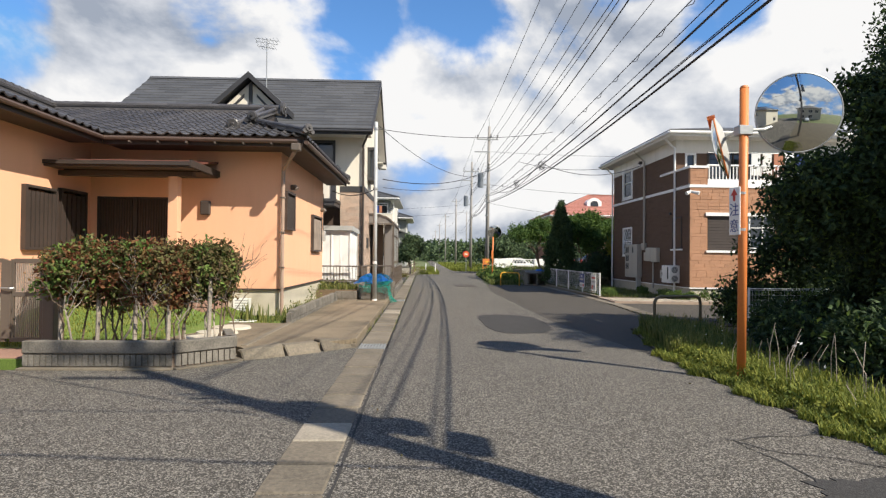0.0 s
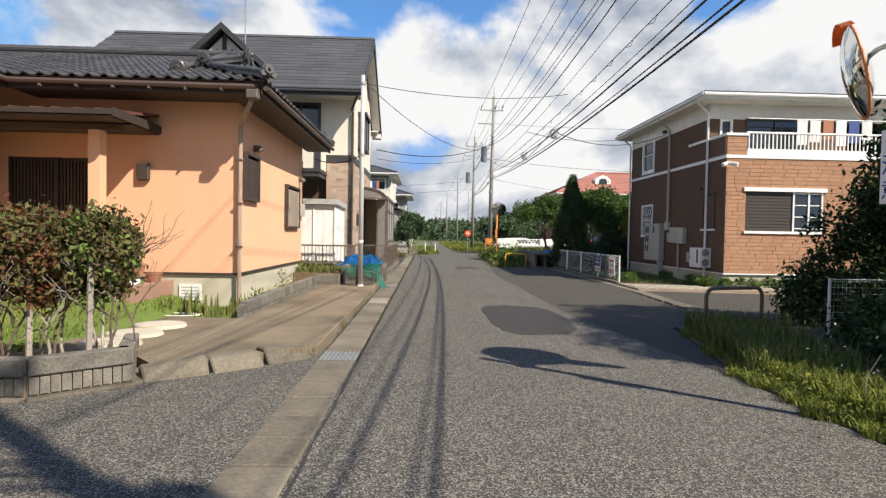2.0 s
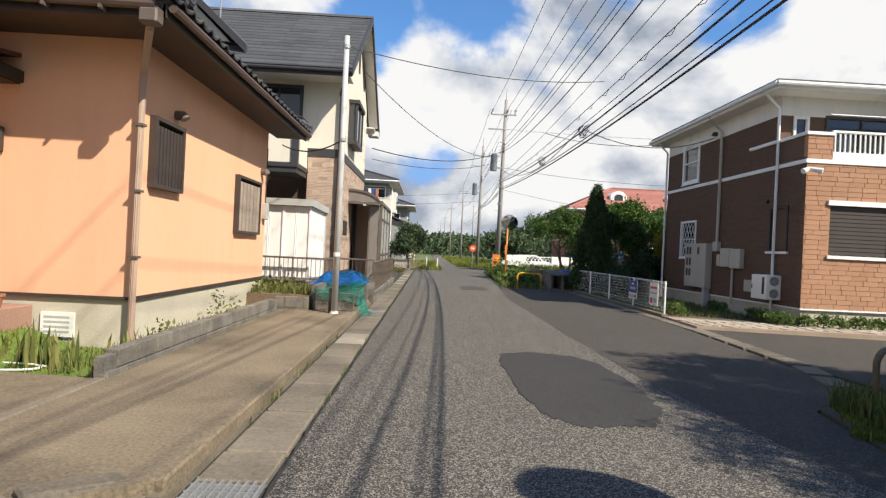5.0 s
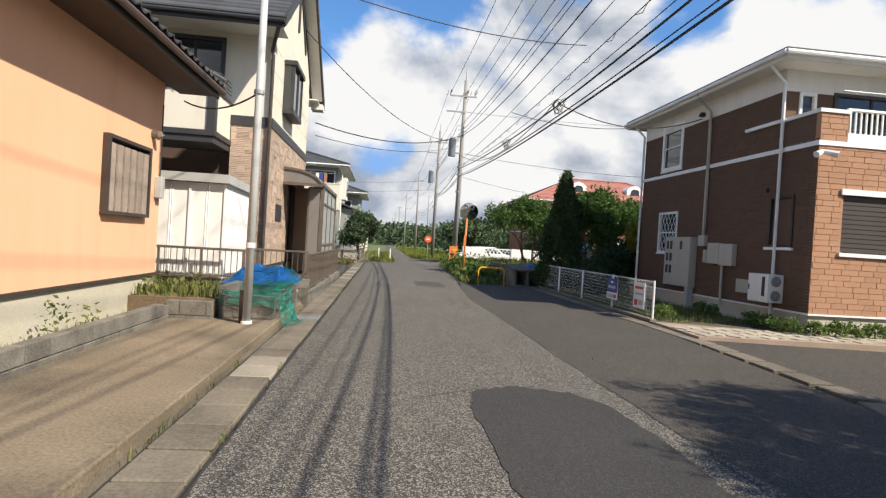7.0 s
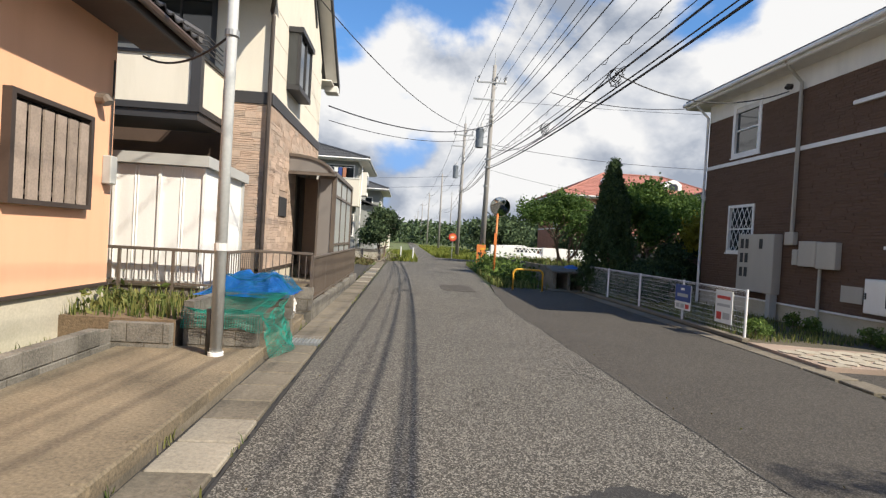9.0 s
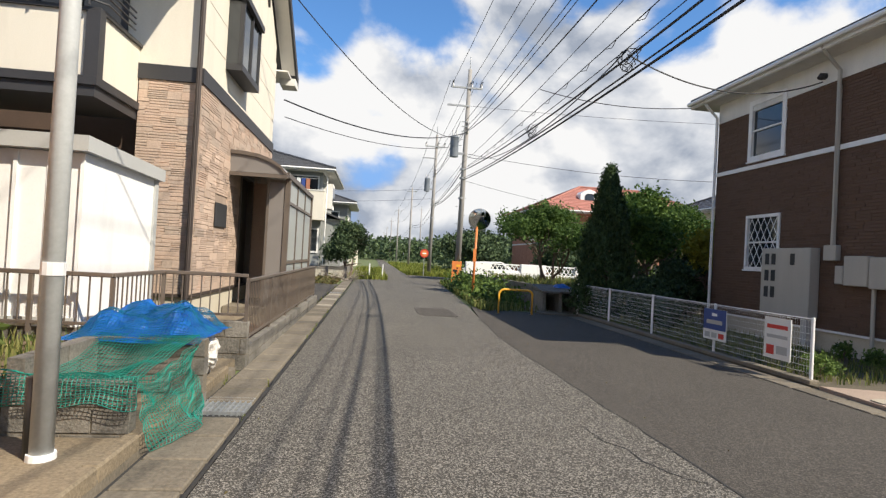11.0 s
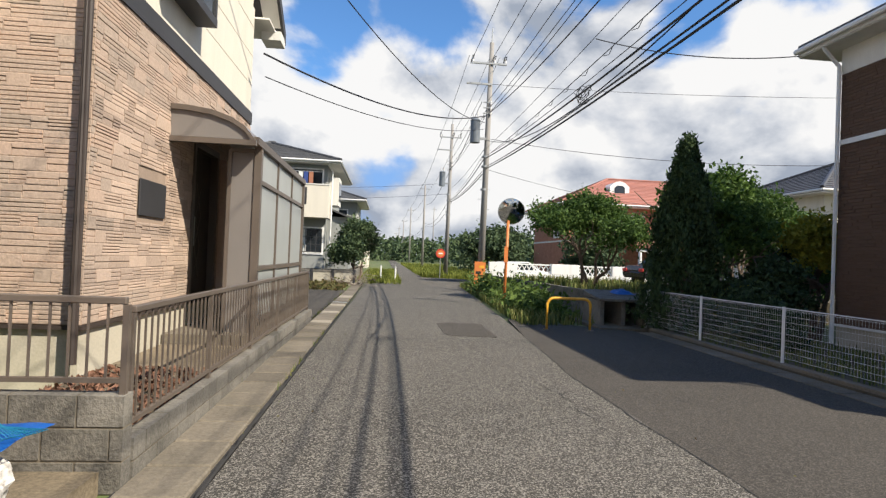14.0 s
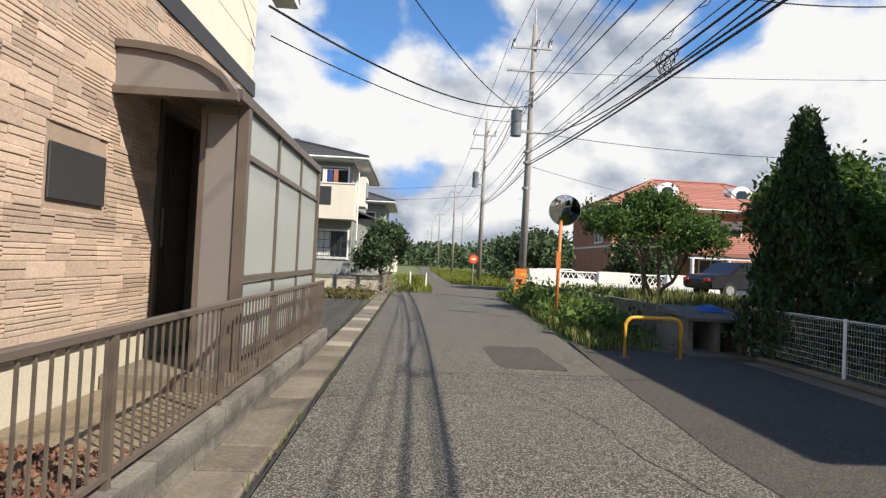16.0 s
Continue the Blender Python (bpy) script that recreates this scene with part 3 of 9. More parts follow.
def leaves(name, centres, size, material, parent=None, rng=None, label="", kind="", up=0.0, long=1.9):
    """Many small bent leaves at the given places."""
    g = rng or np.random.default_rng(1)
    c = np.asarray(centres, float)
    n = len(c)
    a = g.normal(size=(n, 3))
    a[:, 2] += up
    a /= np.linalg.norm(a, axis=1)[:, None]
    b = np.cross(a, g.normal(size=(n, 3)))
    b /= np.linalg.norm(b, axis=1)[:, None] + 1e-9
    nn = np.cross(a, b)
    s = size * g.uniform(0.6, 1.3, n)[:, None]
    v = np.empty((n, 4, 3))
    v[:, 0] = c - a * s * long / 2
    v[:, 1] = c + b * s / 2 + nn * s * 0.15
    v[:, 2] = c + a * s * long / 2
    v[:, 3] = c - b * s / 2 + nn * s * 0.15
    f = np.arange(n * 4).reshape(n, 4)
    tri = np.concatenate([f[:, [0, 1, 2]], f[:, [0, 2, 3]]])
    return raw(name, v.reshape(-1, 3).tolist(), tri.tolist(), material, parent, label, kind)


def clumps(g, centre, radii, count, per, spread, shell=0.55, low=-1.0):
    """Leaf places gathered into clumps inside an uneven ball."""
    out = []
    k = 0
    while k < count:
        d = g.normal(size=3)
        d /= np.linalg.norm(d)
        if d[2] < low:
            continue
        wob = 0.82 + 0.36 * noise.noise(Vector(d * 1.7) + Vector(centre))
        r = (shell + (1 - shell) * g.random() ** 0.6) * wob
        p = np.array(centre) + d * r * np.array(radii)
        out.append(p + g.normal(size=(per, 3)) * spread)
        k += 1
    return np.concatenate(out)


def blades(name, places, height, material, parent=None, rng=None, width=0.012, lean=0.35, label="", kind=""):
    """Grass: one tapering bent blade at each place (x, y, z)."""
    g = rng or np.random.default_rng(2)
    p = np.asarray(places, float)
    n = len(p)
    an = g.uniform(0, 2 * np.pi, n)
    h = height * g.uniform(0.45, 1.25, n)
    d = np.stack([np.cos(an), np.sin(an), np.zeros(n)], 1)
    s = np.stack([-np.sin(an), np.cos(an), np.zeros(n)], 1)
    w = width * g.uniform(0.6, 1.4, n)[:, None]
    le = lean * g.uniform(0.2, 1.2, n)[:, None]
    z = np.array([0, 0, 1.0])
    v = np.empty((n, 5, 3))
    v[:, 0], v[:, 1] = p - s * w, p + s * w
    mid = p + z * (h * 0.6)[:, None] + d * le * (h * 0.3)[:, None]
    v[:, 2], v[:, 3] = mid + s * w * 0.7, mid - s * w * 0.7
    v[:, 4] = p + z * (h * 0.95)[:, None] + d * le * h[:, None]
    k = (np.arange(n) * 5)[:, None]
    quads = (k + np.array([[0, 1, 2, 3]])).tolist()
    tris = (k + np.array([[3, 2, 4]])).tolist()
    return raw(name, v.reshape(-1, 3).tolist(), quads + tris, material, parent, label, kind)


def limbs(bm, g, base, tip, r, depth, spread=0.5):
    """A trunk or limb that tapers and forks."""
    base, tip = Vector(base), Vector(tip)
    ln = (tip - base).length
    pts, rr = [], []
    for i in range(5):
        f = i / 4
        j = Vector(g.normal(size=3)) * ln * 0.035 * (0 < i)
        pts.append(base.lerp(tip, f) + j)
        rr.append(r * (1 - 0.5 * f))
    tube(bm, pts, rr, 7 if depth > 1 else 5)
    if depth:
        for _ in range(3):
            f = 0.45 + 0.5 * g.random()
            st = pts[2].lerp(pts[4], (f - 0.45) / 0.55)
            d = (tip - base).normalized() + Vector(g.normal(size=3)) * spread
            limbs(bm, g, st, st + d.normalized() * ln * (0.5 + 0.2 * g.random()), r * 0.5, depth - 1, spread)
    return bm


def ashlar_mesh(name, material, strips):
    """A unit block whose face is split into level strips by shallow grooves. Face towards -y."""
    key = (name, material, strips)
    u = unit_block()
    if key not in u:
        q = random.Random(strips)
        prof = [(0.5, -0.5)]
        cuts = [-0.5 + (k + (q.uniform(-0.1, 0.1) if 0 < k < strips else 0)) / strips for k in range(strips + 1)]
        for k in range(strips):
            y = -0.5 + 0.35 * q.random() * (strips > 1)
            g = 0.035
            prof += [(y + 0.12, cuts[k] + (g if k else 0.0)), (y, cuts[k] + g + 0.03), (y, cuts[k + 1] - g - 0.03), (y + 0.12, cuts[k + 1] - (g if k < strips - 1 else 0.0))]
            if k < strips - 1:
                prof += [(0.3, cuts[k + 1] - g * 0.5), (0.3, cuts[k + 1] + g * 0.5)]
        prof.append((0.5, 0.5))
        v = [(x, p[0], p[1]) for x in (-0.5, 0.5) for p in prof]
        n = len(prof)
        f = [(i, n + i, n + i + 1, i + 1) for i in range(n - 1)] + [tuple(range(n)), tuple(range(2 * n - 1, n - 1, -1))]
        me = bpy.data.meshes.new(name)
        me.from_pydata(v, [], f)
        me.materials.append(M[material])
        u[key] = me
    return u[key]


def ashlar(name, parent, axis, at, out, u0, u1, z0, z1, holes, material, rng, near=None, limit=0, course=0.135, gap=0.004, proud=0.02):
    """Stone-look siding: staggered blocks of one to four strips each."""
    verts, faces, made = [], [], 0
    z = z0
    while z < z1 - 0.02:
        h = min(course, z1 - z)
        u = u0 - rng.random() * 0.3
        while u < u1:
            ln = rng.choice((0.16, 0.22, 0.30, 0.30, 0.38, 0.46))
            pieces = [(max(u, u0), min(u + ln, u1))]
            u += ln
            for hh in holes:
                if hh[2] < z + h - 0.005 and hh[3] > z + 0.005:
                    pieces = [q for p in pieces for q in ((p[0], min(p[1], hh[0])), (max(p[0], hh[1]), p[1]))]
            for a, b in pieces:
                w, d = b - a - gap, proud * (0.7 + 0.6 * rng.random())
                me = ashlar_mesh(name, material, rng.choice((1, 2, 2, 3, 3, 4)))
                if w < 0.02:
                    continue
                cu, cz = (a + b) / 2, z + h / 2
                sc = Matrix.Diagonal((w * rng.choice((-1, 1)), d, (h - gap) * rng.choice((-1, 1)), 1))
                if axis == "x":
                    m = Matrix.Translation((at + out * d / 2, cu, cz)) @ Matrix.Rotation(math.pi / 2 * out, 4, "Z")
                else:
                    m = Matrix.Translation((cu, at + out * d / 2, cz)) @ Matrix.Rotation(0 if out < 0 else math.pi, 4, "Z")
                if near and made < limit and near(cu, cz):
                    made += 1
                    piece("stone", me, m @ sc, parent)
                else:
                    k = len(verts)
                    verts += [tuple(m @ sc @ v.co) for v in me.vertices]
                    faces += [tuple(k + i for i in p.vertices) for p in me.polygons]
        z += h
    raw("stone_facing", verts, faces, material, parent, kind="stuff")


# ---- ground and road ----
def build_ground():
    g = np.random.default_rng(4)
    bm = B()
    # one sheet, gently uneven far off
    xs = [-900, -300, -120, -60, -30, -14, -7, 0, 7, 14, 30, 60, 120, 300, 900]
    ys = [-900, -200, -60, -20, 0, 20, 40, 60, 90, 140, 220, 400, 900, 2000]
    grid = [[bm.verts.new((x, y, -0.05)) for x in xs] for y in ys]
    for j in range(len(ys) - 1):
        for i in range(len(xs) - 1):
            bm.faces.new((grid[j][i], grid[j][i + 1], grid[j + 1][i + 1], grid[j + 1][i]))
    setting(part("ground", bm, "field"), "grassy field ground reaching to the far tree line", "ground")

    def sheet(name, poly, z, material, label, thick=0.04):
        bm = B()
        prism(bm, poly, "z", z - thick, z)
        return setting(part(name, bm, material), label, "road")

    sheet("road", [(-40, -30), (3.6, -30), (3.6, 8.2), (3.05, 13.0), (2.95, 24), (3.2, 27.4), (3.5, 31.0), (4.4, 47), (3.4, 57), (3.0, 62), (3.0, 200), (1.2, 200), (1.3, 50), (-0.5, 45), (-0.56, 9.0), (-1.1, 9.25), (-2.6, 7.95), (-3.3, 7.35), (-40, 7.35)], 0.0, "asphalt",
          "worn grey asphalt village road with coarse stones", 0.045)
    sheet("road_margin", [(3.6, 8.3), (4.4, 11.8), (5.6, 12.6), (6.2, 20.3), (6.1, 29.2), (3.6, 31.0), (3.2, 27.4), (2.95, 24), (3.05, 13.0)], -0.002, "asphalt_side",
          "smooth darker asphalt margin beside the road", 0.03)
    sheet("parking_area", [(6.1, 12.6), (6.05, 14.0), (6.5, 18.4), (16, 17.0), (30, 16.4), (30, 9), (12, 9.5), (8, 12.0)], -0.004, "asphalt_side", "smooth asphalt parking court of the apartment house", 0.03)

    # repairs in the asphalt, with uneven rims
    def patch(name, cx, cy, rx, ry, square, seed, material="asphalt_patch"):
        q = np.random.default_rng(seed)
        pts = []
        for k in range(130):
            a = k / 130 * 2 * math.pi
            c, s = math.cos(a), math.sin(a)
            e = 2.0 / square
            r = 1 + 0.035 * math.sin(3 * a + seed) + 0.018 * math.sin(11 * a + 2 * seed) + 0.016 * q.normal()
            pts.append((cx + rx * r * math.copysign(abs(c) ** e, c), cy + ry * r * math.copysign(abs(s) ** e, s)))
        bm = B()
        prism(bm, pts, "z", 0.0, 0.006)
        setting(part(name, bm, material), "dark smooth asphalt repair patch in the road", "road patch")

    patch("road_patch", 2.05, 12.75, 0.72, 1.75, 3.2, 1)
    patch("road_patch", 2.2, 28.7, 0.50, 1.05, 9.0, 5, "asphalt_side")
    patch("road_patch", 4.4, 2.2, 1.9, 1.6, 6.0, 7)

    # cracks and seams
    def crack(name, a, b, w, jit, seed, label):
        q = np.random.default_rng(seed)
        a, b = Vector((*a, 0)), Vector((*b, 0))
        n = max(6, int((b - a).length / 0.12))
        d = (b - a).normalized()
        s = Vector((-d.y, d.x, 0))
        vs, off = [], 0.0
        for i in range(n + 1):
            off = off * 0.8 + q.normal() * jit
            p = a.lerp(b, i / n) + s * off
            ww = w * (0.4 + q.random())
            vs += [(p.x - s.x * ww, p.y - s.y * ww, 0.004), (p.x + s.x * ww, p.y + s.y * ww, 0.004)]
        fs = [(2 * i, 2 * i + 1, 2 * i + 3, 2 * i + 2) for i in range(n)]
        setting(raw(name, vs, fs, "crack"), label, "crack")

    for k, (a, b, w, j) in enumerate([((3.04, 12.0), (2.94, 24.0), 0.008, 0.006), ((2.94, 24), (3.2, 27.4), 0.008, 0.006), ((1.55, 26.6), (2.25, 24.9), 0.006, 0.03), ((2.2, 24.9), (2.6, 22.2), 0.005, 0.03),
                                      ((2.4, 18.6), (2.9, 17.2), 0.007, 0.035), ((0.2, 27.15), (3.2, 27.35), 0.009, 0.008), ((-0.5, 25.7), (1.5, 26.2), 0.007, 0.012), ((1.4, 14.3), (0.9, 14.0), 0.006, 0.02),
                                      ((2.6, 4.6), (4.6, 3.0), 0.009, 0.03), ((2.5, 4.6), (3.4, 4.75), 0.008, 0.02), ((2.6, 4.55), (2.9, 2.5), 0.008, 0.02), ((3.2, 3.9), (4.4, 4.3), 0.006, 0.04),
                                      ((-0.57, 3), (-0.54, 46), 0.012, 0.004), ((0.6, 9.0), (1.6, 8.4), 0.004, 0.03), ((-0.3, 34.4), (3.3, 34.8), 0.012, 0.01), ((0.0, 41), (3.4, 41.6), 0.015, 0.01)]):
        crack("road_crack", a, b, w, j, k, "thin dark crack in the asphalt")


build_ground()


# ---- concrete along the road ----
def build_edges():
    rng = random.Random(3)
    # covers of the roadside gutter
    gut = setting(part("gutter", abox(-1.08, -0.57, 1.0, 49.0, -0.2, -0.025), "crack"), "concrete roadside gutter channel under its covers", "gutter")
    me_c = part("gutter_cover", abox(-0.215, 0.215, -0.238, 0.238, -0.05, 0.012, bevel=0.012), "concrete", gut)
    me = me_c.data
    grates = (9.35, 18.95, 34.1)
    # a few covers are newer and paler
    pale = ((14.6, 15.5), (29.0, 29.6), (31.0, 31.5), (33.1, 33.6), (4.4, 4.9), (36.2, 37.0))
    me_p = me.copy()
    me_p.materials.clear()
    me_p.materials.append(M["pale_cover"])
    y, first = 1.3, True
    while y < 48.5:
        if not any(abs(y - gy) < 0.3 for gy in grates):
            m = Matrix.Translation((-0.825 + rng.uniform(-0.006, 0.006), y, rng.uniform(-0.004, 0.005))) @ Matrix.Rotation(rng.uniform(-0.008, 0.008), 4, "Z")
            if first:
                me_c.matrix_basis, first = m, False
            else:
                o = piece("gutter_cover", me if not any(a < y < b for a, b in pale) else me_p, m, gut)
        y += 0.5
    for gy in grates:
        bm = B()
        for k in range(9):
            box(bm, -1.03 + k * 0.05, -1.015 + k * 0.05, gy - 0.25, gy + 0.25, -0.03, 0.012)
        for k in range(6):
            box(bm, -1.04, -0.61, gy - 0.245 + k * 0.097, gy - 0.235 + k * 0.097, -0.02, 0.014)
        part("grate", bm, "metal", gut, "galvanised steel grating")
    # pale cracked slabs lie between road and covers, at the far lot
    # driveway slab of the bungalow, with a broken ramped front edge
    bm = B()
    prism(bm, [(-1.14, 9.25), (-1.14, 17.6), (-2.62, 17.6), (-2.66, 11.5), (-3.0, 11.3), (-3.15, 8.9), (-2.5, 8.2)], "z", -0.05, 0.13)
    setting(part("driveway", bm, "pad"), "stained concrete driveway slab beside the apricot house", "driveway")
    kerb = setting(part("driveway_kerb", abox(-1.16, -1.085, 9.2, 20.4, -0.08, 0.06), "concrete"), "weathered concrete kerb along the driveway", "kerb")
    bmk = abox(-0.055, 0.055, -0.298, 0.298, -0.06, 0.06, bevel=0.015)
    kme = None
    for k in range(18):
        m = Matrix.Translation((-1.135, 9.55 + k * 0.6, 0.083 + rng.uniform(-0.006, 0.006)))
        if kme is None:
            o = part("kerb_stone", bmk, "pad", kerb)
            o.matrix_basis, kme = m, o.data
        else:
            piece("kerb_stone", kme, m, kerb)
    for k, (a, b) in enumerate([((-2.52, 8.02), (-2.02, 8.38)), ((-1.98, 8.40), (-1.56, 8.76)), ((-1.52, 8.80), (-1.12, 9.22))]):
        bm = B()
        a, b = Vector((*a, 0)), Vector((*b, 0))
        d = (b - a).normalized()
        nrm = Vector((-d.y, d.x, 0))
        lo, hi = 0.02, 0.15
        vs = []
        for p in (a, b):
            q = 0.03 * (k - 1) * (1 if p is a else -1)
            vs.append([p + Vector((0, 0, -0.05)), p + Vector((0, 0, lo)), p + nrm * 0.13 + Vector((0, 0, hi + q)), p + nrm * 0.30 + Vector((0, 0, hi + q)), p + nrm * 0.30 + Vector((0, 0, -0.05))])
        va = [bm.verts.new(p) for p in vs[0]]
        vb = [bm.verts.new(p) for p in vs[1]]
        bm.faces.new(va)
        bm.faces.new(list(reversed(vb)))
        for i in range(5):
            bm.faces.new((va[i], vb[i], vb[(i + 1) % 5], va[(i + 1) % 5]))
        bmesh.ops.recalc_face_normals(bm, faces=bm.faces)
        bmesh.ops.bevel(bm, geom=bm.edges[:], offset=0.018, segments=1, affect="EDGES")
        tagged(part("ramp_block", bm, "concrete"), "tilted worn concrete ramp block at the driveway's front edge", "ramp block", "ramp blocks of the driveway")
    # low block wall between garden and driveway
    lw = setting(part("garden_wall", abox(-2.74, -2.64, 11.4, 17.35, -0.05, 0.33), "block"), "low grey concrete block wall beside the driveway", "wall")
    bme = None
    for row in range(2):
        for k in range(15):
            y0 = 11.42 + k * 0.395 + (0.18 if row else 0)
            m = Matrix.Translation((-2.69, y0 + 0.19, 0.12 + row * 0.185 - 0.02))
            if bme is None:
                o = part("block", abox(-0.065, 0.065, -0.19, 0.19, -0.088, 0.088, bevel=0.008), "block", lw)
                o.matrix_basis, bme = m, o.data
            elif y0 + 0.38 < 17.5:
                piece("block", bme, m, lw)
    # planter kerb in front of the shrubs
    pl = thing("planter_wall", "low grey concrete planter wall with a brick-lined foot", "planter wall", (-4.0, 7.5, 0))

    def run(a, b):
        a, b = Vector((*a, 0)), Vector((*b, 0))
        d = b - a
        ln = d.length
        turn = Matrix.Translation(a) @ Matrix.Rotation(math.atan2(d.y, d.x), 4, "Z")
        part("coping", abox(0, ln, -0.02, 0.12, 0.20, 0.36, bevel=0.012, turn=turn), "block", pl, "weathered pale coping stones")
        part("wall_core", abox(0, ln, 0.02, 0.12, -0.05, 0.198, turn=turn), "mortar", pl)
        part("foot", abox(-0.02, ln + 0.02, -0.10, 0.02, -0.05, 0.025, bevel=0.01, turn=turn), "concrete", pl)
        n = int(ln / 0.075)
        for k in range(n):
            box_m = turn @ Matrix.Translation((0.04 + k * ln / n, 0.01, 0.112)) @ Matrix.Diagonal((ln / n - 0.012, 0.035, 0.16, 1))
            piece("brick", brick_mesh("brick", "block"), box_m, pl)

    run((-5.15, 7.42), (-3.25, 7.42))
    run((-3.22, 7.44), (-2.62, 7.98))
    run((-2.62, 7.98), (-2.95, 8.75))
    # lawn and path in the garden
    bm = B()
    prism(bm, [(-7.6, 7.54), (-3.3, 7.54), (-2.75, 8.05), (-3.05, 8.8), (-3.1, 11.35), (-2.75, 11.45), (-2.75, 17.4), (-3.4, 17.4), (-3.4, 13.0), (-7.6, 13.0)], "z", -0.05, 0.10)
    setting(part("garden_lawn", bm, "lawn"), "short mown green lawn in front of the apricot house", "lawn")
    for k, (x, y, r) in enumerate([(-3.56, 10.61, 0.36), (-3.58, 9.93, 0.36), (-3.53, 9.27, 0.36)]):
        bm = B()
        bmesh.ops.create_cone(bm, cap_ends=True, segments=28, radius1=r, radius2=r - 0.02, depth=0.05, matrix=Matrix.Translation((x, y, 0.135)) @ Matrix.Diagonal((1, 0.85, 1, 1)))
        tagged(part("stepping_stone", bm, "pale_concrete"), "round pale concrete stepping stone beside the lawn", "stepping stone", "stepping stones")
    bm = B()
    prism(bm, [(-4.25, 8.75), (-2.95, 8.8), (-2.62, 8.4), (-2.68, 11.45), (-3.95, 11.6)], "z", 0.06, 0.118)
    setting(part("stone_bed", bm, "pad"), "stained concrete round the stepping stones", "paving")
    part("edging", abox(-2.72, -2.62, 8.5, 11.4, 0.05, 0.145, bevel=0.01), "concrete", bpy.data.objects["stone_bed"])
    # apartment forecourt: flush gutter stones, bank, paving
    ga = setting(part("forecourt_gutter", abox(5.55, 5.6, 12.8, 13.0, -0.06, -0.03), "concrete"), "pale concrete gutter edge before the parking court", "gutter")
    pts = [Vector((5.55, 12.9, 0)), Vector((6.02, 14.4, 0)), Vector((6.25, 17.9, 0)), Vector((6.25, 20.4, 0)), Vector((6.25, 29.0, 0))]
    gme = None
    for a, b in zip(pts, pts[1:]):
        n = max(1, int((b - a).length / 0.6))
        for k in range(n):
            p = a.lerp(b, (k + 0.5) / n)
            d = b - a
            m = Matrix.Translation((p.x, p.y, 0.0)) @ Matrix.Rotation(math.atan2(d.y, d.x), 4, "Z")
            if gme is None:
                o = part("gutter_stone", abox(-0.295, 0.295, -0.17, 0.17, -0.05, 0.014, bevel=0.01), "concrete", ga)
                o.matrix_basis, gme = m, o.data
            else:
                piece("gutter_stone", gme, m, ga)
    bm = B()
    prism(bm, [(6.42, 19.0), (6.42, 29.2), (9.6, 29.2), (9.6, 19.0)], "z", -0.05, 0.04)
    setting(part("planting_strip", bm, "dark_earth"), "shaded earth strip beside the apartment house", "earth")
    bm = B()
    prism(bm, [(6.35, 18.4), (6.42, 20.3), (9.2, 19.5), (16.0, 18.9), (16.0, 17.9), (9.0, 18.3)], "z", -0.05, 0.06)
    setting(part("paved_path", bm, "mortar"), "crazy-paved path along the apartment house", "path")
    q = random.Random(8)
    k = 0
    for i in range(30):
        for j in range(3):
            cx, cy = 6.6 + i * 0.32, 18.6 + j * 0.4 + (0.12 if i % 2 else 0) - max(0, (cx0 := 6.6 + i * 0.32) - 9.0) * 0.03
            if cx < 9.0 and cy > 20.2 - (cx - 6.4) * 0.28:
                continue
            if cx > 9 and j == 2:
                continue
            n = q.choice((5, 6))
            pts = [(cx + 0.19 * math.cos(2 * math.pi * t / n + q.random() * 0.5) * q.uniform(0.8, 1.1), cy + 0.22 * math.sin(2 * math.pi * t / n + q.random() * 0.4) * q.uniform(0.8, 1.1)) for t in range(n)]
            bm = B()
            prism(bm, pts, "z", 0.05, 0.076)
            part("flagstone", bm, "flagstone", bpy.data.objects["paved_path"])
            k += 1


build_edges()


# ---- roofs ----
def tile_mesh(w, ln):
    """One S-shaped roof tile: trough and roll, with a thick front lip. x across, y up the slope, z out."""
    prof = [(0.0, 0.012), (0.16, -0.006), (0.38, -0.014), (0.58, -0.004), (0.72, 0.030), (0.86, 0.042), (1.0, 0.014)]
    v, f = [], []
    for y, lift in ((-0.015, 0.022), (ln, 0.0)):
        for px, pz in prof:
            v.append((px * w, y, pz * w / 0.27 + lift))
    n = len(prof)
    for px, pz in prof:
        v.append((px * w, -0.015, pz * w / 0.27 - 0.004))
    for i in range(n - 1):
        f.append((i, i + 1, n + i + 1, n + i))
        f.append((2 * n + i, 2 * n + i + 1, i + 1, i))
    return v, f


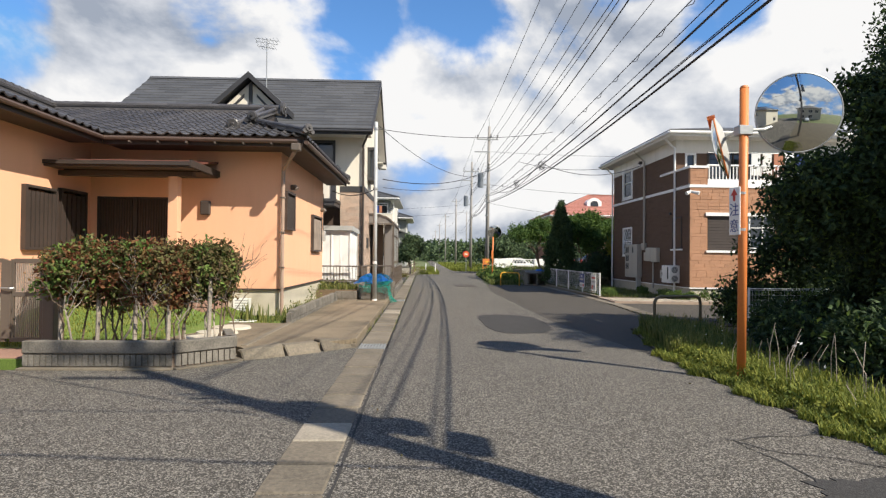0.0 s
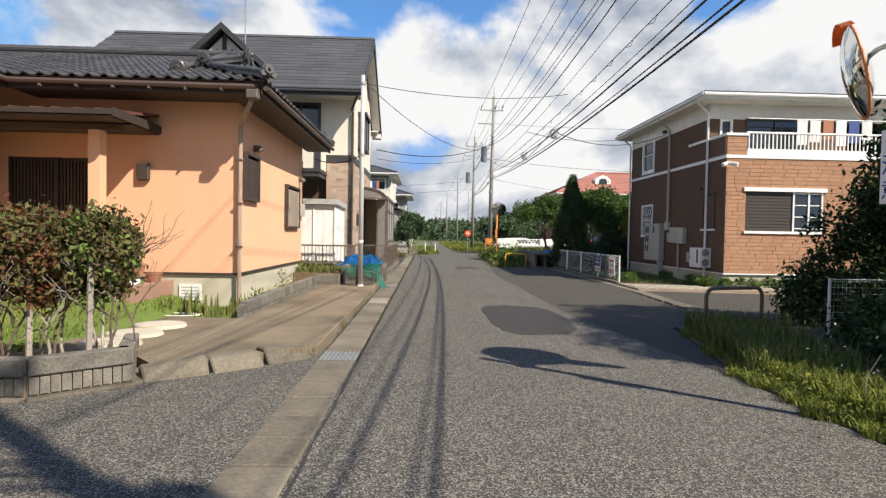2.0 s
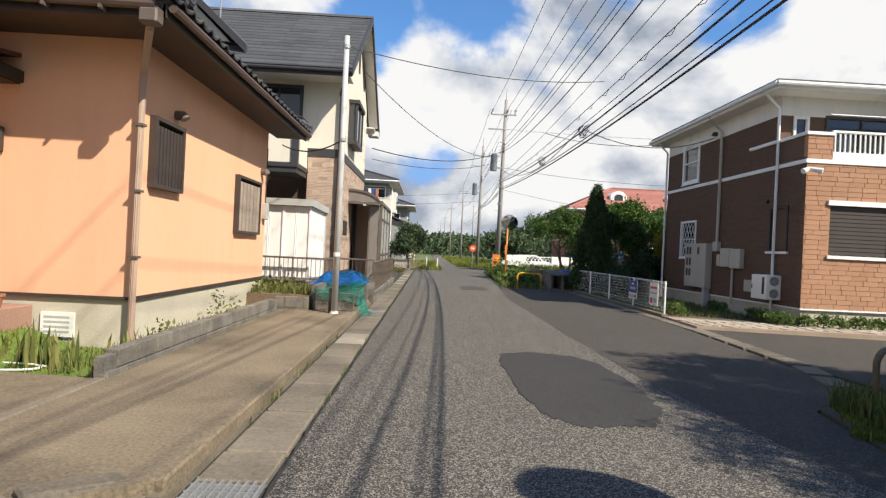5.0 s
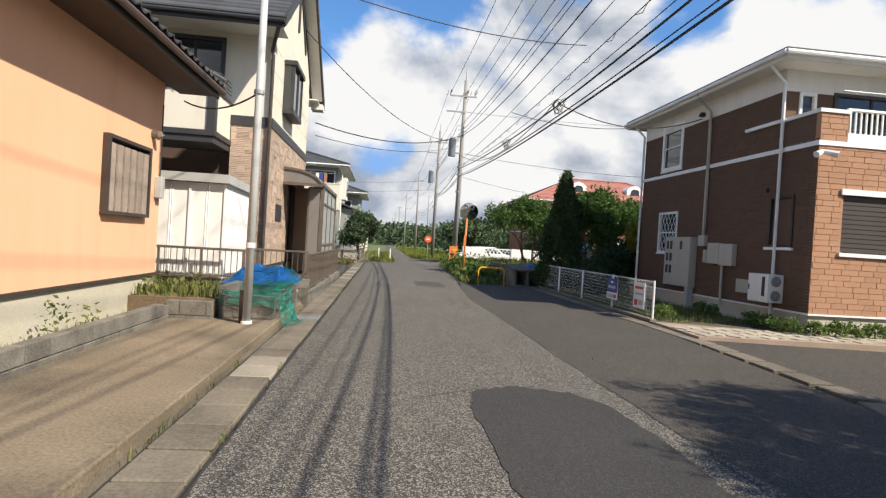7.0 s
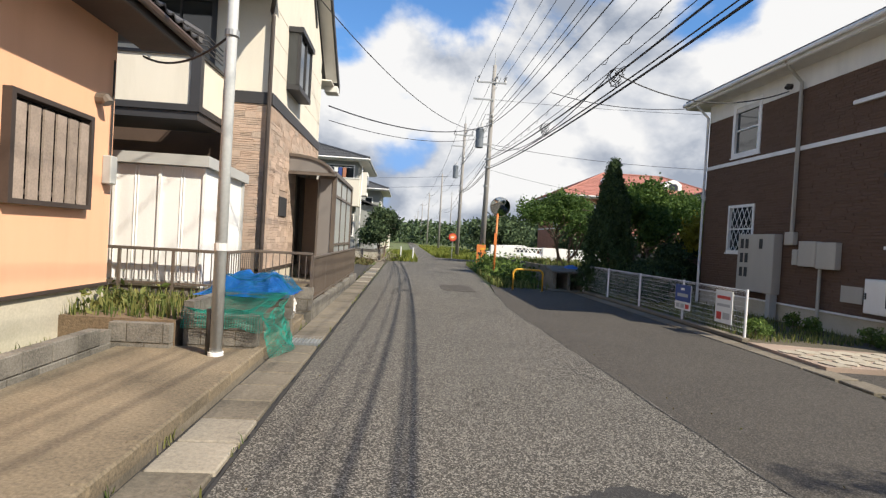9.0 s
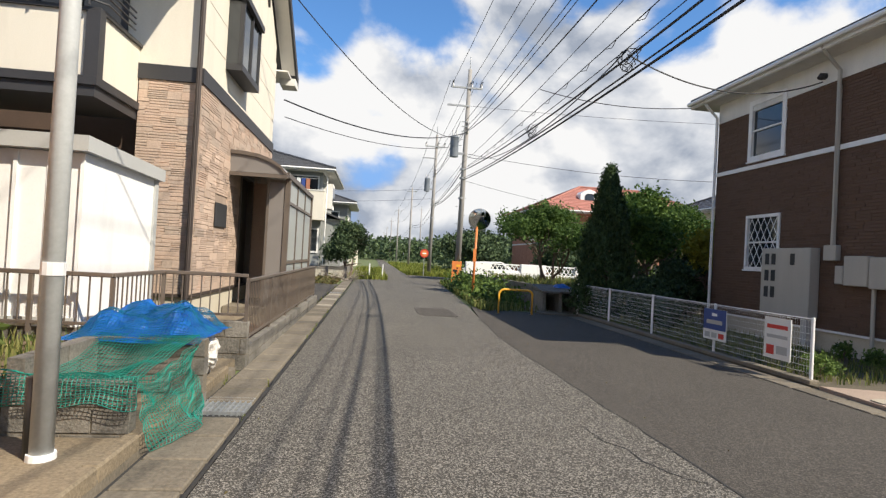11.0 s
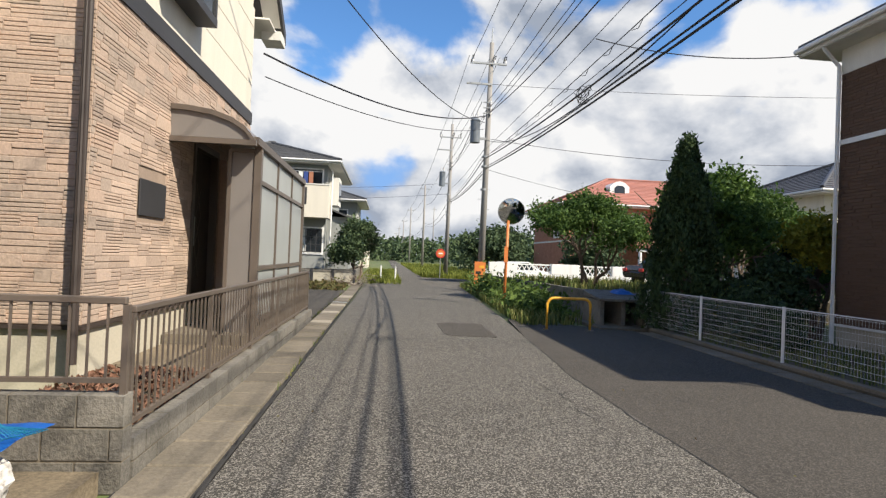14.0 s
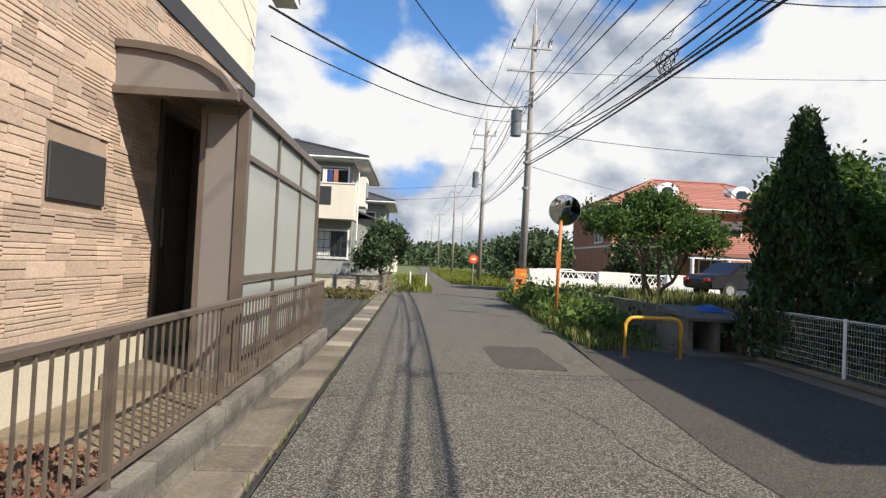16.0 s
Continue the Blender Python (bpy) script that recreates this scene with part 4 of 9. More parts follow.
def tile_roof(parent, o, u, v, nu, nv, w, ln, keep, near=None, limit=0):
    """Rows of roof tiles from the eave corner o, u along the eave, v up the slope; keep(p) says which stay."""
    o, u, v = Vector(o), Vector(u).normalized(), Vector(v).normalized()
    nrm = u.cross(v)
    if nrm.z < 0:
        nrm = -nrm
    base = Matrix((u, v, nrm)).transposed().to_4x4()
    tv, tf = tile_mesh(w, ln * 1.12)
    me = bpy.data.meshes.new("roof_tile")
    me.from_pydata(tv, [], tf)
    me.materials.append(M["kawara"])
    verts, faces, made = [], [], 0
    for j in range(nv):
        for i in range(nu):
            p = o + u * (i * w) + v * (j * ln) + nrm * 0.02
            c = p + u * w / 2 + v * ln / 2
            if not keep(c):
                continue
            m = Matrix.Translation(p) @ base
            if made < limit and (near is None or near(c)):
                made += 1
                piece("roof_tile", me, m, parent)
            else:
                k = len(verts)
                verts += [tuple(m @ Vector(q)) for q in tv]
                faces += [tuple(k + a for a in q) for q in tf]
    if faces:
        raw("tile_field", verts, faces, "kawara", parent, kind="stuff")


def ridge_cap(parent, a, b, r=0.10, name="ridge_cap"):
    """Courses of thin flat tiles under a row of half-round caps."""
    a, b = Vector(a), Vector(b)
    d = b - a
    ln = d.length
    u = d.normalized()
    side = Vector((-u.y, u.x, 0)).normalized()
    turn = Matrix((u, side, u.cross(side))).transposed().to_4x4()
    turn.translation = a
    part(name, abox(0, ln, -r * 0.95, r * 0.95, -r * 1.1, 0.0, turn=turn), "kawara", parent)
    for k in range(3):
        w = r * (1.15 - 0.1 * k)
        part("flat_course", abox(-0.01, ln + 0.01, -w, w, k * r * 0.30 + 0.004, (k + 1) * r * 0.30 - 0.004, bevel=r * 0.05, turn=turn), "kawara", parent)
    n = max(1, int(ln / 0.27))
    for i in range(n):
        p, q = a + d * (i / n), a + d * ((i + 0.97) / n)
        lift = turn.to_3x3() @ Vector((0, 0, r * 0.92))
        part("round_cap", tube(B(), [p + lift, q + lift], [r * 0.80, r * 0.70], 10), "kawara", parent, smooth=False)


def ridge_end(parent, at, facing, r=0.13):
    """The ornamental end tile of a ridge: a thick disc with a raised rim, a boss and curled feet."""
    m = look(at, Vector(at) + Vector(facing))
    bm = B()
    for z0, z1, r0, r1 in ((-0.05, 0.03, r, r), (-0.075, -0.05, r * 0.78, r * 0.95), (-0.11, -0.05, r * 0.22, r * 0.42)):
        bmesh.ops.create_cone(bm, cap_ends=True, segments=18, radius1=r0, radius2=r1, depth=z1 - z0, matrix=m @ Matrix.Translation((0, 0, (z0 + z1) / 2)))
    for s in (-1, 1):
        bmesh.ops.create_cone(bm, cap_ends=True, segments=12, radius1=r * 0.5, radius2=r * 0.5, depth=0.06, matrix=m @ Matrix.Translation((s * r * 0.95, -r * 0.75, -0.02)))
    part("ridge_end_tile", bm, "kawara", parent)


def gutter(parent, a, b, name="gutter_pipe", material="gutter_brown", r=0.05):
    tube_bm = tube(B(), [a, b], r, 8)
    part(name, tube_bm, material, parent)


def slatted_window(parent, axis, at, out, u0, u1, z0, z1, slat="slat", n=7, name="window", depth=0.09, shut=True):
    """A framed window behind upright slats."""
    def bx(ua, ub, da, db, za, zb, bevel=0.0):
        a, b = sorted((at + out * da, at + out * db))
        return abox(a, b, ua, ub, za, zb, bevel=bevel) if axis == "x" else abox(ua, ub, a, b, za, zb, bevel=bevel)
    win = part(name, bx(u0, u1, -0.06, -0.03, z0, z1), "glass", parent, "dark window behind upright slats")
    for ua, ub, za, zb in ((u0 - 0.05, u0 + 0.01, z0 - 0.05, z1 + 0.05), (u1 - 0.01, u1 + 0.05, z0 - 0.05, z1 + 0.05), (u0 + 0.01, u1 - 0.01, z1, z1 + 0.05), (u0 + 0.01, u1 - 0.01, z0 - 0.05, z0)):
        part("window_frame", bx(ua, ub, -0.05, depth, za, zb), "brown", win)
    step = (u1 - u0) / n
    for k in range(n):
        c = u0 + (k + 0.5) * step
        part("slat", bx(c - step * 0.36, c + step * 0.36, depth * 0.55, depth * 0.8, z0 + 0.0, z1 - 0.06), slat, win)
    part("slat_rail", bx(u0, u1, depth * 0.30, depth * 0.54, z1 - 0.12, z1 - 0.07), "brown", win)
    part("slat_rail", bx(u0, u1, depth * 0.30, depth * 0.54, z0 + 0.05, z0 + 0.10), "brown", win)
    return win


def plain_window(parent, axis, at, out, u0, u1, z0, z1, frame="white", bars=(0, 1), name="window", w=0.05, blind=None, grille=False):
    """A framed window: panes set back, a sash frame, cross bars (upright, level) and a sill."""
    def bx(ua, ub, da, db, za, zb, bevel=0.0):
        a, b = sorted((at + out * da, at + out * db))
        return abox(a, b, ua, ub, za, zb, bevel=bevel) if axis == "x" else abox(ua, ub, a, b, za, zb, bevel=bevel)
    win = part(name, bx(u0, u1, -0.10, -0.08, z0, z1), "trim", parent, "framed window")
    nu, nz = bars[0] + 1, bars[1] + 1
    for i in range(nu):
        for k in range(nz):
            ua, ub = u0 + (u1 - u0) * i / nu, u0 + (u1 - u0) * (i + 1) / nu
            za, zb = z0 + (z1 - z0) * k / nz, z0 + (z1 - z0) * (k + 1) / nz
            part("pane", bx(ua + 0.02, ub - 0.02, -0.045, -0.035, za + 0.02, zb - 0.02), blind or "glass", win)
    for ua, ub, za, zb in ((u0 - w, u0 + 0.02, z0 - w, z1 + w), (u1 - 0.02, u1 + w, z0 - w, z1 + w), (u0 + 0.02, u1 - 0.02, z1 - 0.02, z1 + w), (u0 + 0.02, u1 - 0.02, z0 - w, z0 + 0.02)):
        part("window_frame", bx(ua, ub, -0.07, 0.035, za, zb), frame, win)
    for i in range(1, nu):
        c = u0 + (u1 - u0) * i / nu
        part("mullion", bx(c - 0.02, c + 0.02, -0.06, 0.0, z0 + 0.02, z1 - 0.02), frame, win)
    for k in range(1, nz):
        c = z0 + (z1 - z0) * k / nz
        part("glazing_bar", bx(u0 + 0.02, u1 - 0.02, -0.059, 0.001, c - 0.02, c + 0.02), frame, win)
    part("sill", bx(u0 - w - 0.02, u1 + w + 0.02, -0.02, 0.06, z0 - w - 0.035, z0 - w - 0.001), frame, win)
    if grille:
        bm = B()
        n = 5
        for s in (-1, 1):
            for k in range(-6, n + 7):
                c0 = u0 + (u1 - u0) * k / n
                c1 = c0 + s * (z1 - z0) * 0.55
                lo, hi = 0.0, 1.0
                pts = []
                for f in np.linspace(0, 1, 41):
                    c = c0 + (c1 - c0) * f
                    if u0 <= c <= u1:
                        pts.append((c, z0 + (z1 - z0) * f))
                if len(pts) > 2:
                    d = at + out * 0.055
                    tube(bm, [((d, p[0], p[1]) if axis == "x" else (p[0], d, p[1])) for p in (pts[0], pts[-1])], 0.009, 4)
        part("grille", bm, "white", win, "white diamond lattice grille")
    return win


# ---- apricot bungalow ----
def build_bungalow():
    h = thing("bungalow", "apricot stucco bungalow with a dark tiled hip-and-gable roof", "house", (-5.0, 15.0, 0))
    X, Y, BK = -3.3, 13.05, 18.5  # east wall, south wall, north wall
    WX = -7.6                      # east wall of the front wing
    # plinth and walls
    bm = B()
    box(bm, -12.0, X - 0.02, Y + 0.02, BK - 0.02, -0.05, 0.68)
    box(bm, -12.0, WX - 0.02, 6.6, Y + 0.019, -0.05, 0.68)
    part("plinth", bm, "pale_concrete", h, "stained pale plinth")
    bm = B()
    wall_with_holes(bm, "x", X, -0.15, Y + 0.151, BK - 0.151, 0.72, 4.2, [(13.38, 14.14, 2.15, 2.97), (16.58, 17.86, 1.66, 2.64)])
    part("east_wall", bm, "orange", h)
    bm = B()
    wall_with_holes(bm, "y", Y, 0.15, WX - 0.1, X, 0.72, 4.2, [(-7.45, -5.75, 0.74, 2.8)])
    part("south_wall", bm, "orange", h)
    part("north_wall", abox(-12, X, BK - 0.15, BK, 0.72, 4.1), "orange", h)
    bm = B()
    wall_with_holes(bm, "x", WX, -0.15, 6.6, Y - 0.001, 0.72, 4.0, [(10.9, 11.75, 1.6, 2.75), (11.95, 12.75, 1.4, 2.8)])
    part("wing_wall", bm, "orange", h)
    part("wing_wall", abox(-12, WX - 0.151, 6.6, 6.75, 0.72, 4.0), "orange", h)
    bm = B()
    box(bm, X - 0.16, X + 0.025, Y - 0.025, BK, 0.681, 0.719)
    box(bm, -5.1, X - 0.161, Y - 0.025, Y + 0.16, 0.681, 0.719)
    part("drip_rail", bm, "brown", h)
    slatted_window(h, "x", X, 1, 13.38, 14.14, 2.15, 2.97, "brown", 8)
    slatted_window(h, "x", X, 1, 16.58, 17.86, 1.66, 2.64, "slat", 6)
    slatted_window(h, "x", WX, 1, 10.9, 11.75, 1.6, 2.75, "brown", 7)
    slatted_window(h, "x", WX, 1, 11.95, 12.75, 1.4, 2.8, "brown", 5)
    # sliding entrance door with fine slats
    d = part("door", abox(-7.45, -5.75, Y + 0.07, Y + 0.10, 0.74, 2.8), "brown", h, "dark slatted sliding entrance door")
    for k in range(28):
        x = -7.43 + k * 0.06
        part("slat", abox(x, x + 0.026, Y + 0.035, Y + 0.069, 0.8, 2.74), "soffit", d)
    for x0, x1, z0, z1 in ((-7.45, -7.4, 0.74, 2.8), (-5.8, -5.75, 0.74, 2.8), (-6.64, -6.56, 0.74, 2.8)):
        part("door_frame", abox(x0, x1, Y + 0.01, Y + 0.034, z0, z1), "brown", d)
    # porch: pier, beam, sheet-metal canopy
    part("porch_pier", abox(-5.34, -5.15, 11.9, 12.09, 0.3, 3.119), "orange", h)
    part("porch_beam", abox(WX, -4.85, 11.9, 12.08, 3.12, 3.22), "soffit", h)
    can = part("porch_canopy", slab(B(), [(WX + 0.002, 11.45, 3.36), (-4.73, 11.45, 3.36), (-4.73, Y - 0.002, 3.62), (WX + 0.002, Y - 0.002, 3.62)], 0.05), "copper", h, "brown sheet-metal porch canopy")
    part("fascia", abox(WX + 0.002, -4.71, 11.41, 11.45, 3.28, 3.36), "brown", can)
    part("fascia", abox(-4.73, -4.69, 11.45, Y - 0.002, 3.26, 3.40), "brown", can)
    part("ceiling", abox(WX + 0.002, -4.73, 11.45, 11.899, 3.24, 3.27), "soffit", can)
    part("ceiling", abox(WX + 0.002, -4.73, 12.081, Y - 0.003, 3.24, 3.27), "soffit", can)
    for k in range(8):
        x = -7.3 + k * 0.33
        part("seam", slab(B(), [(x, 11.45, 3.385), (x + 0.025, 11.45, 3.385), (x + 0.025, Y - 0.01, 3.645), (x, Y - 0.01, 3.645)], 0.03), "copper", can)
    part("porch_step", abox(-7.55, -4.45, 11.55, Y - 0.003, -0.04, 0.58, bevel=0.01), "deck", h, "reddish paved porch step")
    # roof: ridge along x, hipped foot and small gable at the east end
    EY, EX, EZ = 12.25, -2.62, 4.07      # eaves
    RY, RZ, GX = 15.75, 5.45, -4.2       # ridge and gable plane
    s = (RZ - EZ) / (RY - EY)
    hipy, hipz = EY + (EX - GX), EZ + s * (EX - GX)
    VX = -6.9                           # east eave of the wing
    wr = -10.2
    ridge_w = EZ + s * (VX - wr)
    NY = 2 * RY - EY
    t = 0.07
    roof = part("roof", slab(B(), [(VX, EY, EZ), (EX, EY, EZ), (GX, hipy, hipz), (GX, RY, RZ), (wr, RY, RZ)], t), "soffit", h, "dark tiled roof")
    part("roof_slope", slab(B(), [(EX, EY, EZ), (EX, NY, EZ), (GX, NY - (EX - GX), hipz), (GX, hipy, hipz)], t), "soffit", roof)
    part("roof_slope", slab(B(), [(EX, NY, EZ), (-12.0, NY, EZ), (-12.0, RY, RZ), (GX, RY, RZ), (GX, NY - (EX - GX), hipz)], t), "kawara", roof)
    part("roof_slope", slab(B(), [(VX, 5.9, EZ), (VX, EY, EZ), (wr, RY - 0.35, ridge_w), (wr, 5.9, ridge_w)], t), "soffit", roof)
    part("roof_slope", slab(B(), [(-13.4, 5.9, EZ), (wr, 5.9, ridge_w), (wr, RY, ridge_w), (-13.4, RY, EZ)], t), "kawara", roof)
    part("gable", prism(B(), [(hipy + 0.1, hipz + 0.02), (NY - (EX - GX) - 0.1, hipz + 0.02), (RY, RZ - 0.12)], "x", GX - 0.32, GX - 0.26), "soffit", roof)
    bm = B()
    for a, b in (((GX, hipy - 0.05, hipz - 0.02), (GX, RY, RZ - 0.03)), ((GX, NY - (EX - GX) + 0.05, hipz - 0.02), (GX, RY, RZ - 0.03))):
        slab(bm, [(GX - 0.04, a[1], a[2]), (GX + 0.03, a[1], a[2]), (GX + 0.03, b[1], b[2]), (GX - 0.04, b[1], b[2])], 0.2)
    part("bargeboard", bm, "brown", roof)
    u_front = Vector((0, RY - EY, RZ - EZ)).normalized()

    def keep_front(p):
        if p.y > RY - 0.05:
            return False
        right = EX - (p.y - EY) if p.y < hipy else GX + 0.12
        left = VX - (p.y - EY) * (VX - wr) / (RY - 0.35 - EY)
        return left - 0.1 < p.x < right + 0.05

    tile_roof(roof, (-10.5, EY - 0.04, EZ - 0.02), (1, 0, 0), u_front, 31, 17, 0.265, 0.235, keep_front, near=lambda c: c.x > -6.4, limit=260)
    slope_e = Vector((-(EX - GX), 0, hipz - EZ)).normalized()
    tile_roof(roof, (EX + 0.04, EY, EZ - 0.02), (0, 1, 0), slope_e, 27, 8, 0.265, 0.235,
              lambda p: EY + (EX - p.x) < p.y + 0.05 and p.y < NY - (EX - p.x) + 0.1 and p.x > GX - 0.05, near=lambda c: c.y < 16, limit=40)
    tile_roof(roof, (VX + 0.04, 5.9, EZ - 0.02), (0, 1, 0), Vector((wr - VX, 0, ridge_w - EZ)).normalized(), 38, 16, 0.265, 0.235,
              lambda p: p.x > wr and p.y < EY + (VX - p.x) * (RY - 0.35 - EY) / (VX - wr) + 0.1)
    ridge_cap(roof, (wr, RY, RZ + 0.06), (GX + 0.2, RY, RZ + 0.06), 0.10, "main_ridge")
    ridge_cap(roof, (GX - 0.25, RY - 0.15, RZ + 0.02), (GX - 0.25, hipy - 0.6, hipz - 0.22), 0.06, "descending_ridge")
    ridge_cap(roof, (GX - 0.02, hipy, hipz + 0.06), (EX + 0.08, EY - 0.08, EZ + 0.09), 0.058, "hip_ridge")
    ridge_cap(roof, (GX - 0.02, NY - (EX - GX), hipz + 0.06), (EX + 0.05, NY + 0.05, EZ + 0.07), 0.07, "hip_ridge")
    ridge_cap(roof, (GX + 0.05, RY, RZ + 0.06), (GX + 0.05, hipy - 0.15, hipz + 0.10), 0.055, "verge_ridge")
    ridge_cap(roof, (wr, 5.9, ridge_w + 0.08), (wr, RY, ridge_w + 0.08), 0.14, "wing_ridge")
    ridge_end(roof, (GX - 0.25, hipy - 0.64, hipz - 0.16), (0, -1, -0.2), 0.15)
    ridge_end(roof, (EX + 0.1, EY - 0.1, EZ + 0.16), (0.7, -0.7, 0.1), 0.10)
    ridge_end(roof, (GX + 0.24, RY, RZ + 0.14), (1, 0, 0), 0.17)
    ridge_end(roof, (GX + 0.05, hipy - 0.2, hipz + 0.15), (0, -1, 0), 0.12)
    # soffits, fascias and gutters
    part("soffit", abox(VX, EX - 0.06, EY + 0.05, Y - 0.002, EZ - 0.20, EZ - 0.15), "soffit", roof)
    part("soffit", abox(X + 0.002, EX - 0.06, Y, NY - 0.1, EZ - 0.20, EZ - 0.15), "soffit", roof)
    part("soffit", abox(WX + 0.002, VX - 0.04, 6.0, EY + 0.04, EZ - 0.20, EZ - 0.15), "soffit", roof)
    part("fascia", abox(VX, EX - 0.03, EY + 0.0, EY + 0.04, EZ - 0.22, EZ - 0.07), "brown", roof)
    part("fascia", abox(EX - 0.055, EX - 0.02, EY, NY, EZ - 0.22, EZ - 0.07), "brown", roof)
    part("fascia", abox(VX - 0.035, VX - 0.002, 5.9, EY, EZ - 0.22, EZ - 0.07), "brown", roof)
    gutter(h, (VX, EY - 0.07, EZ - 0.10), (EX - 0.1, EY - 0.07, EZ - 0.12))
    gutter(h, (EX + 0.05, EY, EZ - 0.12), (EX + 0.05, NY, EZ - 0.10))
    gutter(h, (VX + 0.06, 5.9, EZ - 0.10), (VX + 0.06, EY - 0.05, EZ - 0.10))
    for k in range(7):
        part("gutter_bracket", abox(-6.3 + k * 0.6, -6.27 + k * 0.6, EY - 0.13, EY + 0.0, EZ - 0.20, EZ - 0.16), "bronze", h)
    # downpipe at the corner
    dp = tube(B(), [(EX - 0.15, EY - 0.05, EZ - 0.16), (EX - 0.2, EY + 0.02, EZ - 0.34), (X + 0.08, Y - 0.08, EZ - 0.62), (X + 0.07, Y - 0.07, EZ - 0.75), (X + 0.07, Y - 0.07, 0.1)], 0.042, 10)
    dpo = part("downpipe", dp, "pipe", h)
    part("rainwater_head", abox(EX - 0.25, EX - 0.05, EY - 0.15, EY + 0.02, EZ - 0.33, EZ - 0.17, bevel=0.02), "bronze", h)
    for z in (1.2, 2.0, 2.8):
        part("pipe_clip", abox(X + 0.01, X + 0.12, Y - 0.12, Y - 0.02, z, z + 0.03), "bronze", dpo)
    # vents and meter
    for (y, z) in ((14.05, 3.18), (18.1, 2.95)):
        v = part("wall_vent", tube(B(), [(X, y, z), (X + 0.10, y, z), (X + 0.13, y, z - 0.05)], 0.07, 10), "bronze", h)
    part("meter_box", abox(X + 0.001, X + 0.11, 18.27, 18.42, 1.95, 2.3, bevel=0.01), "grey_box", h)
    part("service_cable", tube(B(), [(X + 0.03, 18.4, 3.5), (X + 0.03, 18.4, 2.3)], 0.012, 5), "wire", h)
    part("porch_light", abox(-5.1, -4.88, Y - 0.1, Y - 0.001, 2.4, 2.72, bevel=0.02), "brown", h)
    part("floor_vent", abox(-4.35, -3.95, Y - 0.012, Y + 0.019, 0.2, 0.5), "white_plastic", h, "white vent cover with printed lines")
    for k in range(4):
        part("vent_line", abox(-4.31, -4.0, Y - 0.015, Y - 0.0125, 0.25 + k * 0.06, 0.275 + k * 0.06), "grey_box", h)
    # antenna mount sockets
    return h


build_bungalow()


